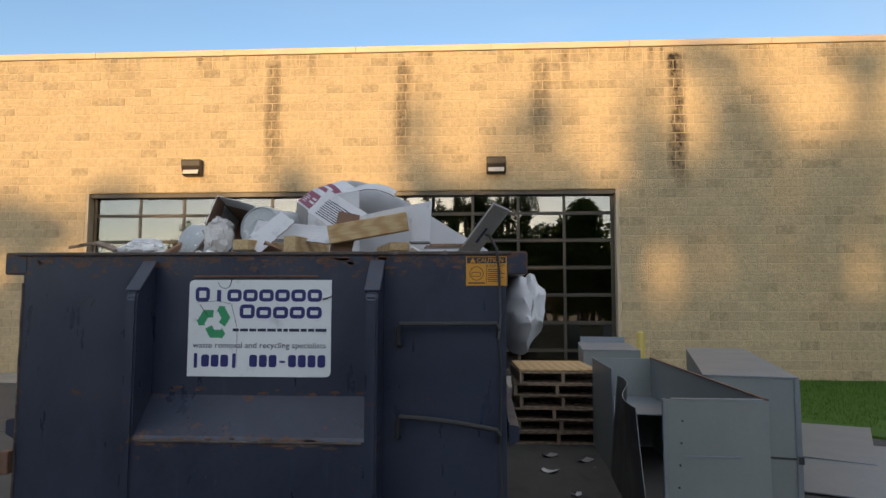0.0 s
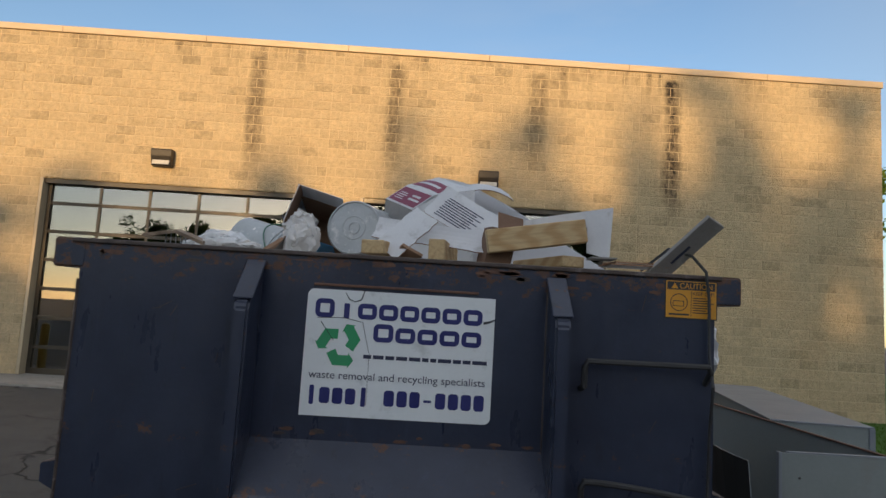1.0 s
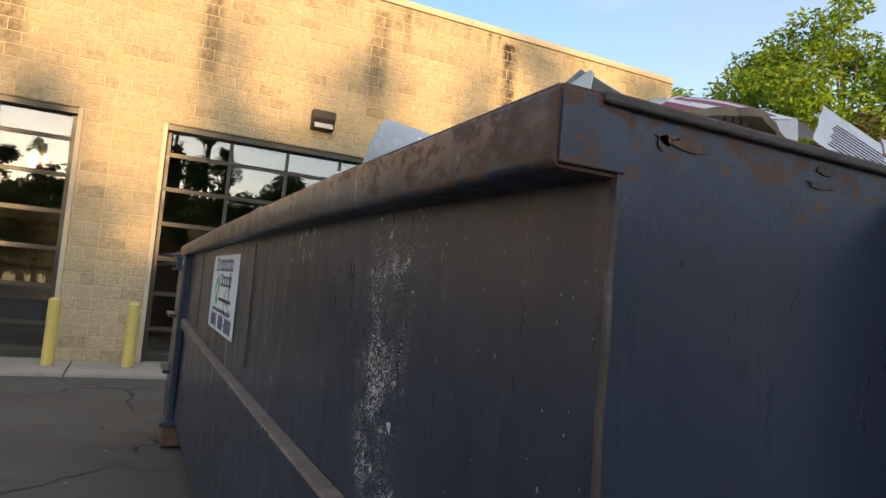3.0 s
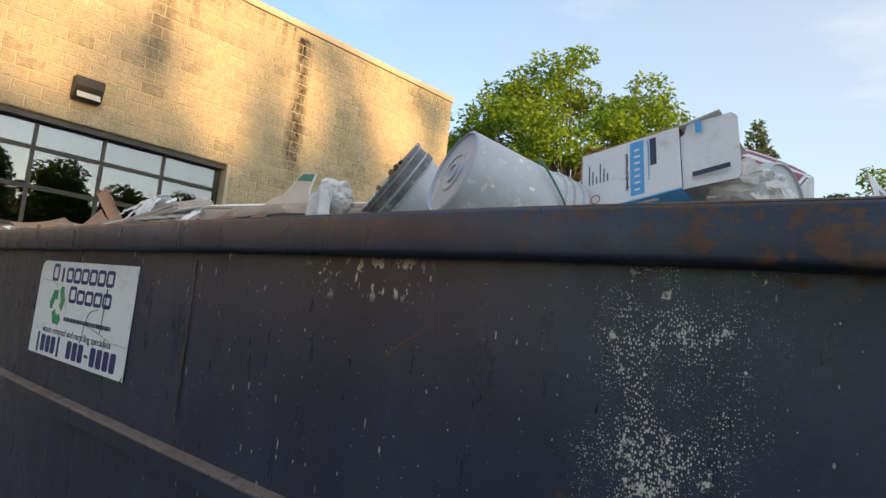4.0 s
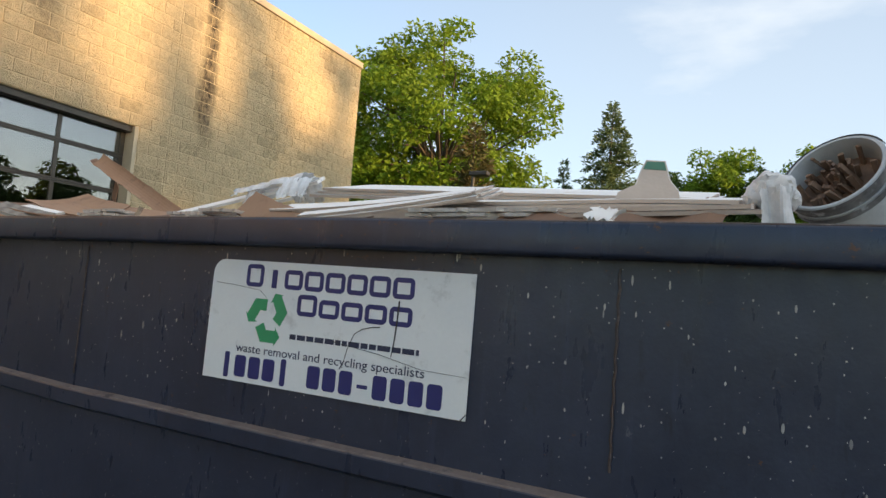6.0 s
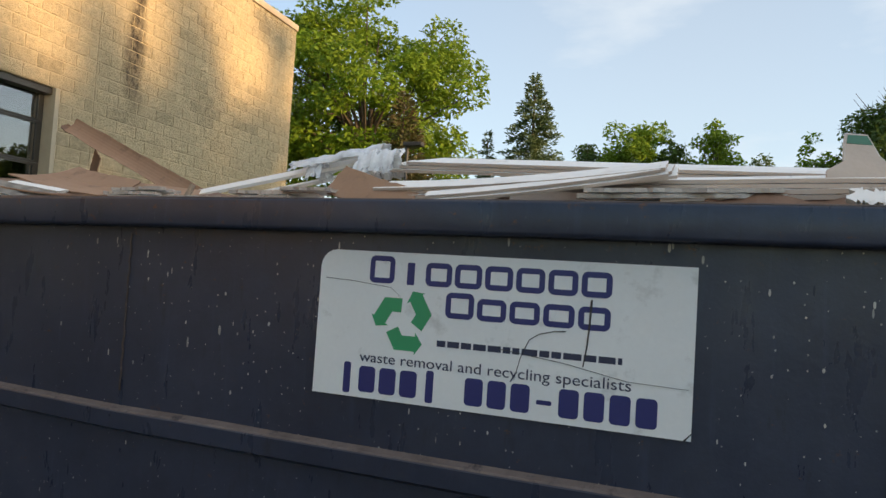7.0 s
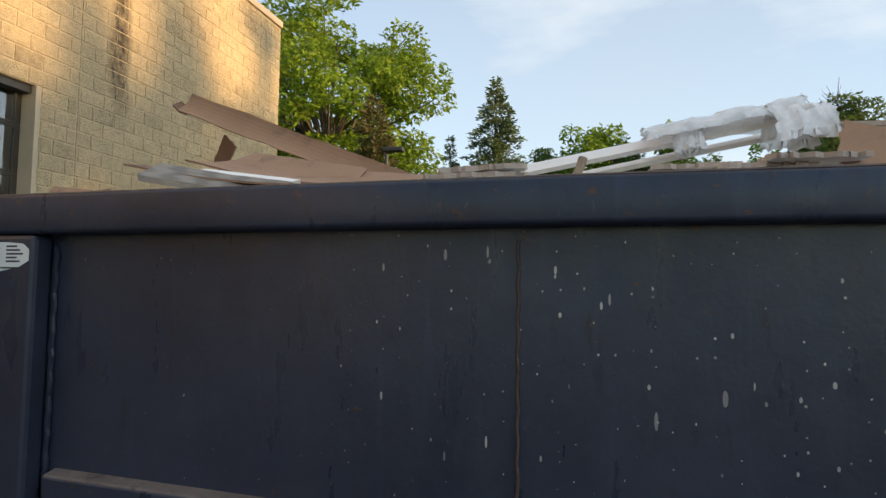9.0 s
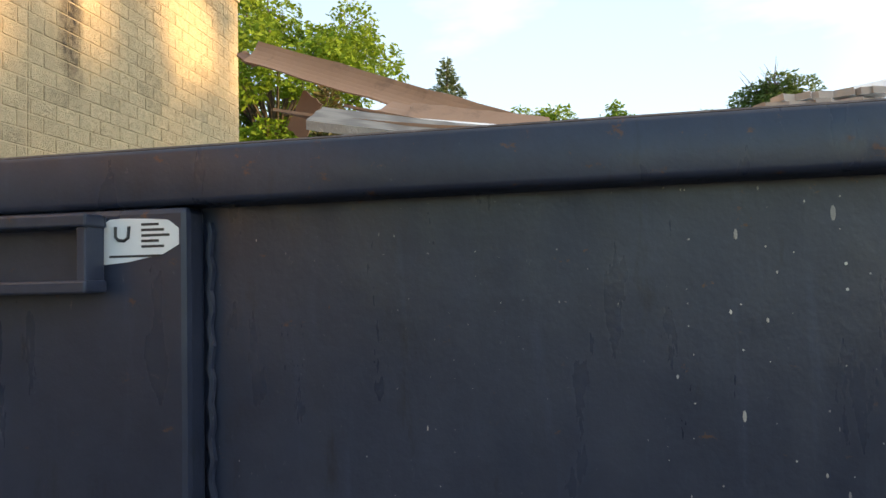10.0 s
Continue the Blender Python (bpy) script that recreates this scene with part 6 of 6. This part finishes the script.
board("card", "white carton flap with a stamped mark", "card", (1.05, 0.10, 1.845), (1.20, 0.16, 2.00), 0.12, 0.005, [M_WHITE_CARD, M_CARD], (-.3, -0.85, 0.4))

def timber(label, p, q, w, h, mat=None, up=(0, 0, 1)):
    L = (Vector(q) - Vector(p)).length
    ob = thing("timber_offcut", label, "timber", along(p, q, up), "timber offcuts")
    part("block", box((0, -w / 2, -h / 2), (L, w / 2, h / 2), .004), mat or M_PINE, ob)
    return ob


timber("clean sawn pine offcut lying along the end", (1.425, 0.075, 1.912), (1.785, 0.085, 1.975), 0.045, 0.085)
timber("short pine offcut with rings showing", (1.015, 0.06, 1.868), (1.10, 0.42, 1.88), 0.085, 0.05)
timber("pine offcut with orange end grain", (1.245, 0.06, 1.872), (1.31, 0.45, 1.88), 0.06, 0.075)
timber("pine offcut low among the cards", (1.75, 0.10, 1.862), (1.62, 0.5, 1.87), 0.09, 0.04)
dk = thing("small_carton", "small dark brown open carton", "carton", pose(1.46, 0.16, 1.84, 4, 10, 14))
for lo, hi in (((-.05, -.05, 0), (.05, -.046, .13)), ((-.05, .046, 0), (.05, .05, .13)), ((-.05, -.046, 0), (-.046, .046, .13)), ((.046, -.046, 0), (.05, .046, .13))):
    part("wall_panel", box(lo, hi), M_CARD_DARK, dk)
part("bottom_panel", box((-.05, -.05, -.004), (.05, .05, -.0002)), M_CARD_DARK, dk)
part("flap", sheet(.10, .07, .003, lambda u, v: .01 * v, 4, 4), [M_CARD_DARK, M_CARD], dk, m=pose(0.005, -.075, .155, 40, 0, 0))
lc = thing("card_angle", "white L-shaped card standing on edge", "card", pose(0, 0, 0))
bm = bmesh.new()
add_prism(bm, [(1.47, 1.905), (1.54, 1.92), (1.67, 1.975), (1.80, 1.995), (1.80, 1.90), (1.885, 1.88), (1.895, 2.075), (1.67, 2.03), (1.50, 1.99)], 0.0, 0.006, Matrix(((1, 0, 0, 0), (0, 0, 1, 0.115), (0, 1, 0, 0), (0, 0, 0, 1))))
bmesh.ops.recalc_face_normals(bm, faces=bm.faces[:])
part("sheet", bm, M_WHITE_CARD, lc)
part("fold", box((1.80, 0.03, 1.872), (1.89, 0.118, 1.878)), M_CARD_GREY, lc)
gb = thing("long_carton", "flattened long grey carton leaning over the rim", "carton", along((2.045, 0.13, 1.815), (2.225, -0.05, 2.035), (0.3, -1, -0.6)))
part("panel", box((0, -0.042, -0.008), (0.315, 0.042, 0.008), .003), M_CARD_GREY, gb)
part("text_bar", box((0.10, -0.006, 0.0085), (0.19, 0.006, 0.009)), M_DARK_INK, gb)
board("white_sheet", "thin white sheets lying at the dumpster end", "sheet", (1.88, 0.12, 1.858), (2.12, 0.16, 1.862), 0.12, 0.006, [M_WHITE_CARD, M_CARD], layers=2, seed=4)
pl = thing("nailed_plank", "split brown board with bent nails under it", "plank", pose(0, 0, 0))
bm = sheet(0.20, 0.09, .012, lambda u, v: 0.028 * (1 - abs(u)), 10, 6, .004, 3)
part("wood", bm, [M_OLD_WOOD, M_OLD_WOOD], pl, m=pose(0.31, 0.085, 1.855, 8, 4, 8))
for k in range(5):
    bm = bmesh.new()
    add_tube(bm, [(0.28 + .017 * k, 0.07, 1.875), (0.281 + .018 * k, 0.066, 1.838)], 0.002, 5)
    part("nail", bm, M_GALV, pl)
for k in range(5):
    rag("paper_scrap", "torn white paper scrap at the rim", "scrap", (0.42 + .04 * k, 0.10 + .05 * (k % 2), 1.848), 0.022, M_PAPER, 20 + k, (1.5, .6, .6), 2)

# plasterboard
PB = [M_GYPSUM_FACE, M_KRAFT]
PB_CORE = [M_GYPSUM_FACE, M_GYPSUM]
board("plasterboard", "long white plasterboard sheets lying high across the heap", "plasterboard", (0.80, 3.98, 2.115), (0.80, 2.17, 2.05), 0.46, 0.0127, PB, (-.24, 0, 1), None, 0.003, 3, "plasterboard", 1)
board("plasterboard", "bowed plasterboard strips with broken ends, one end raised", "plasterboard", (0.27, 3.90, 1.925), (0.22, 2.885, 1.985), 0.16, 0.0095, PB, (-.34, 0, 1), lambda u, v: -0.014 * (1 - u * u), 0.003, 3, "plasterboard", 9)
board("plasterboard", "narrow plasterboard strip sloping down to the rim", "plasterboard", (0.13, 3.66, 1.885), (0.16, 2.92, 1.975), 0.05, 0.0095, PB, (-.5, 0, 1), lambda u, v: -0.008 * (1 - u * u), 0.002, 2, "plasterboard", 21)
board("plasterboard", "wide plasterboard sheets reaching the buckets", "plasterboard", (0.50, 3.25, 1.985), (0.42, 2.07, 1.965), 0.44, 0.0127, PB, (-.20, 0, 1), lambda u, v: 0.004 * math.sin(3 * u), 0.004, 3, "plasterboard", 27)
board("plasterboard", "plasterboard sheet with a torn kraft edge by the rim", "plasterboard", (0.22, 2.95, 1.905), (0.20, 2.06, 1.925), 0.22, 0.0127, PB, (-.16, 0, 1), None, 0.005, 2, "plasterboard", 15)
board("plasterboard", "snapped plasterboard slab with a crumbling edge", "plasterboard", (0.16, 3.15, 1.902), (0.16, 2.60, 1.905), 0.14, 0.0127, PB_CORE, (-.10, 0, 1), None, 0.012, 2, "plasterboard", 29)
board("plasterboard", "broken plasterboard piece hanging at the rim", "plasterboard", (-0.01, 2.50, 1.882), (-0.03, 2.42, 1.868), 0.06, 0.0127, PB_CORE, (-0.9, 0, 1), None, 0.012, 1, "plasterboard", 33)
board("torn_kraft", "dark torn paper facing hanging under the plasterboard", "paper", (0.09, 2.80, 1.886), (0.09, 2.12, 1.890), 0.10, 0.003, [M_CARD_DARK, M_BLACK], (-.7, 0, 1), lambda u, v: 0.010 * math.sin(9 * u), 0.012, 1, "", 35)
for k, (y, x, z) in enumerate(((4.83, .13, 1.852), (4.86, .14, 1.866), (4.82, .15, 1.881), (4.55, .13, 1.855), (4.25, .16, 1.86), (4.20, .20, 1.878), (4.12, .16, 1.893), (4.36, .22, 1.885))):
    board("plasterboard_chip", "small broken slab of plasterboard", "plasterboard", (x, y + .11, z + .022), (x + .03, y - .09, z + .022 + .006 * (k % 3)), .12, .012, PB, (0, 0, 1), None, .012, 1, "plasterboard chips", 40 + k)
gc = thing("torn_board", "torn plasterboard standing up with a dark green printed top", "board", facing((0.30, 2.49, 1.995), (0.30, -0.95, 0.03), (-0.85, 0.30, 0.42)))
bm = bmesh.new()
add_prism(bm, [(0.0, -0.03), (0.012, 0.012), (0.075, 0.05), (0.095, 0.115), (0.112, 0.160), (0.172, 0.156), (0.180, 0.07), (0.205, 0.02), (0.21, -0.03)], -0.0045, 0.0045)
bmesh.ops.recalc_face_normals(bm, faces=bm.faces[:])
part("face", bm, M_KRAFT, gc)
bm = bmesh.new()
add_prism(bm, [(0.099, 0.118), (0.113, 0.153), (0.170, 0.150), (0.174, 0.112)], 0.005, 0.006)
part("printed_edge", bm, M_GREEN_CARD, gc, "dark green print")
bm = bmesh.new()
add_tube(bm, [(0.075, 0.05, 0), (0.095, 0.115, 0), (0.112, 0.160, 0), (0.172, 0.156, 0), (0.180, 0.07, 0), (0.205, 0.02, 0)], 0.0052, 5)
part("torn_edge", bm, M_GYPSUM, gc, "crumbling white core")
board("cardboard", "pale brown cardboard sheet wedged upright between the boards", "cardboard", (0.62, 3.95, 1.90), (0.60, 2.55, 1.92), 0.17, .006, [M_KRAFT, M_CARD], (-1, 0, .3), None, .008, 1, "", 51)
board("card", "brown torn card under the green board", "card", (0.36, 2.56, 1.955), (0.40, 2.22, 1.965), 0.16, .005, [M_CARD_DARK, M_CARD], (-.3, 0, 1), lambda u, v: .03 * u * u)

# cardboard
cs = board("cardboard_strip", "long brown cardboard edge strip sticking up", "cardboard", (0.86, 5.06, 1.925), (1.095, 6.35, 2.44), 0.105, 0.007, [M_CARD, M_CARD], (-0.75, 0.25, 0.55), lambda u, v: 0.012 * v * v, .004)
part("torn_tip", sheet(.06, .05, .006, lambda u, v: .012 * u, 4, 4, .01, 7), [M_CARD_DARK, M_CARD_DARK], cs, "dark torn tip", m=pose(1.42, .035, .0, 20, -20, 10))
board("cardboard_strip", "folded brown cardboard tab below the long strip", "cardboard", (1.09, 6.13, 2.28), (1.14, 6.22, 2.16), 0.10, .006, [M_CARD_DARK, M_CARD], (-.8, 0, .3))
board("cardboard", "curled brown cardboard sheet", "cardboard", (0.45, 4.86, 1.90), (0.48, 5.74, 1.985), 0.36, .006, [M_CARD, M_CARD], (-.28, 0, 1), lambda u, v: 0.045 * max(0, u) ** 2 + 0.02 * v * v, .006)
board("cardboard", "dark brown cardboard sheet under the curled one", "cardboard", (0.30, 4.95, 1.875), (0.34, 5.85, 1.955), 0.34, .006, [M_CARD_DARK, M_CARD], (-.12, 0, 1), lambda u, v: 0.03 * u * u, .006)
board("cardboard", "small brown cardboard flap", "cardboard", (0.56, 5.30, 1.99), (0.54, 5.66, 2.03), 0.13, .006, [M_CARD, M_CARD_DARK], (-.6, 0, .8), lambda u, v: 0.01 * u)
board("cardboard", "low brown cardboard piece by the far corner", "cardboard", (0.50, 6.12, 1.90), (0.52, 6.50, 1.945), 0.12, .006, [M_CARD, M_CARD_DARK], (-.7, 0, .7))
board("cardboard", "short brown cardboard sheet lying at the rim", "cardboard", (0.16, 4.70, 1.868), (0.24, 4.32, 1.87), 0.18, .006, [M_CARD_DARK, M_CARD], (-.15, 0, 1), lambda u, v: .012 * u * u)
board("cardboard_strip", "brown cardboard strip leaning across the rim", "cardboard", (0.22, 4.06, 1.965), (0.16, 3.74, 1.865), 0.13, .006, [M_CARD, M_CARD], (-.75, 0, .5), None, .005)
board("white_sheet", "small white card by the rim", "card", (0.12, 4.02, 1.868), (0.14, 3.86, 1.862), 0.11, .004, [M_WHITE_CARD, M_CARD], (-.3, 0, 1))
board("plank", "grey splintered particleboard strip by the rim", "plank", (0.15, 5.80, 1.94), (0.17, 5.34, 1.862), 0.10, .019, [M_GREY_WOOD, M_GYPSUM], (-.55, 0, 1), None, .003)
board("plank", "white coated strip over the particleboard", "plank", (0.24, 5.70, 1.955), (0.25, 5.40, 1.915), 0.05, .012, [M_GYPSUM_FACE, M_GYPSUM], (-.3, 0, 1), None, .002)
rag("black_rag", "small black plastic wad at the rim", "rag", (0.20, 5.50, 1.862), 0.035, M_BLACK, 31, (1, 1.8, .8), 3)
bm = bmesh.new()
add_tube(bm, [(0.13, 4.615, 1.82), (0.128, 4.62, 1.88), (0.135, 4.607, 1.905), (0.14, 4.60, 1.93)], 0.011, 7)
tagged(part("wood_stub", bm, M_OLD_WOOD), "splintered brown wooden stub standing at the rim", "wood stub")
# white trim with clear film snagged on it
tr = board("trim_board", "white painted trim board, one end raised", "trim board", (0.60, 5.0, 1.955), (0.60, 3.97, 2.135), 0.07, .014, [M_GYPSUM_FACE, M_GYPSUM_FACE], (-.5, 0, .8), None, .001)
board("trim_board", "second white trim board beside it", "trim board", (0.66, 4.72, 1.965), (0.68, 3.95, 2.11), 0.05, .014, [M_GYPSUM_FACE, M_GYPSUM_FACE], (-.4, 0, .9), None, .001)
def film(label, p, q, width, drop, seed):
    """Thin polythene hung over a line from p to q, with soft folds."""
    L = (Vector(q) - Vector(p)).length
    fold = lambda u, v: -drop * v * v + 0.018 * noise.noise(Vector((u * 2.6, v * 1.8, seed))) + 0.007 * noise.noise(Vector((u * 9, v * 3, seed)))
    ob = part("plastic_film", sheet(L, width, 0.0012, fold, 30, 18, 0.010, seed), [M_FILM, M_FILM], None, smooth=True, m=along(p, q) @ pose(L / 2, 0, 0.012))
    return tagged(ob, label, "plastic film")


film("milky torn polythene draped over the trim board", (0.60, 4.45, 2.095), (0.60, 4.02, 2.165), 0.17, 0.055, 3)
film("torn polythene hanging in a fold from the trim", (0.55, 4.12, 2.125), (0.57, 3.96, 2.135), 0.16, 0.105, 8)
film("small torn polythene strip below the trim", (0.57, 4.36, 2.065), (0.56, 4.28, 2.075), 0.10, 0.06, 12)
rag("foam_lump", "white foam lump under the plasterboard", "foam", (0.85, 3.82, 2.0), 0.10, M_FOAM, 52, (1, 1.3, .7), 3, .2)
rag("foam_lump", "white foam lump among the plasterboard", "foam", (1.0, 3.45, 2.0), 0.10, M_FOAM, 57, (1, 1.6, .6), 3, .25)
# white bag bulging over the far side
bm = bmesh.new()
bmesh.ops.create_icosphere(bm, subdivisions=4, radius=1.0)
crumple(bm, 0.22, 1.3, 2.0)
for v in bm.verts:
    v.co = Vector((v.co.x * 0.13, v.co.y * 0.34, v.co.z * 0.20 + (0.03 if v.co.x > .3 else 0)))
wb = part("sheet_bag", bm, M_FOAM, None, smooth=True, m=pose(2.325, 0.62, 1.545))
tagged(wb, "white plastic bag bulging down the side of the dumpster", "plastic bag")
wall_sign = thing("wall_sign", "small black and white notice with a red line", "sign", Matrix.Translation((-7.95, WALL_Y - 0.012, 1.55)) @ FACE_END)
part("plate", box((0, 0, 0), (0.28, 0.22, 0.004)), M_BLACK, wall_sign)
part("text_bar", box((0.03, 0.13, 0.004), (0.25, 0.17, 0.006)), M_SIGN, wall_sign)
part("text_bar", box((0.03, 0.06, 0.004), (0.25, 0.10, 0.006)), M_SIGN, wall_sign)
part("red_strip", box((0.05, -0.14, 0), (0.23, -0.05, 0.004)), M_RED_INK, wall_sign)

for k, (y, x, z, w) in enumerate(((5.55, .20, 1.868, .16), (5.15, .14, 1.862, .12), (4.48, .30, 1.90, .14), (3.55, .16, 1.862, .12), (2.75, .30, 1.90, .12), (6.2, .18, 1.865, .14))):
    board("cardboard", "torn brown cardboard piece between the plasterboard", "cardboard", (x, y + .17, z), (x + .04, y - .16, z + .02 * (k % 2)), w, .006, [M_CARD if k % 2 else M_CARD_DARK, M_CARD], (-.25, 0, 1), lambda u, v: .015 * u * u, .008, 1, "torn cardboard", 60 + k)


# ---- the wall's nearest blocks, each its own piece ----
shared = {}
for b in near:
    key = (round(b[1] - b[0], 3), round(b[3], 3))
    if key not in shared:
        v, f = block_mesh(*key)
        me = bpy.data.meshes.new("block")
        me.from_pydata(v, [], f)
        me.materials.append(M_BLOCK)
        shared[key] = me
    ob = new("block", shared[key])
    ob.parent = building
    ob.location = (b[0], FACE_Y - b[4] * 0.6, b[2])
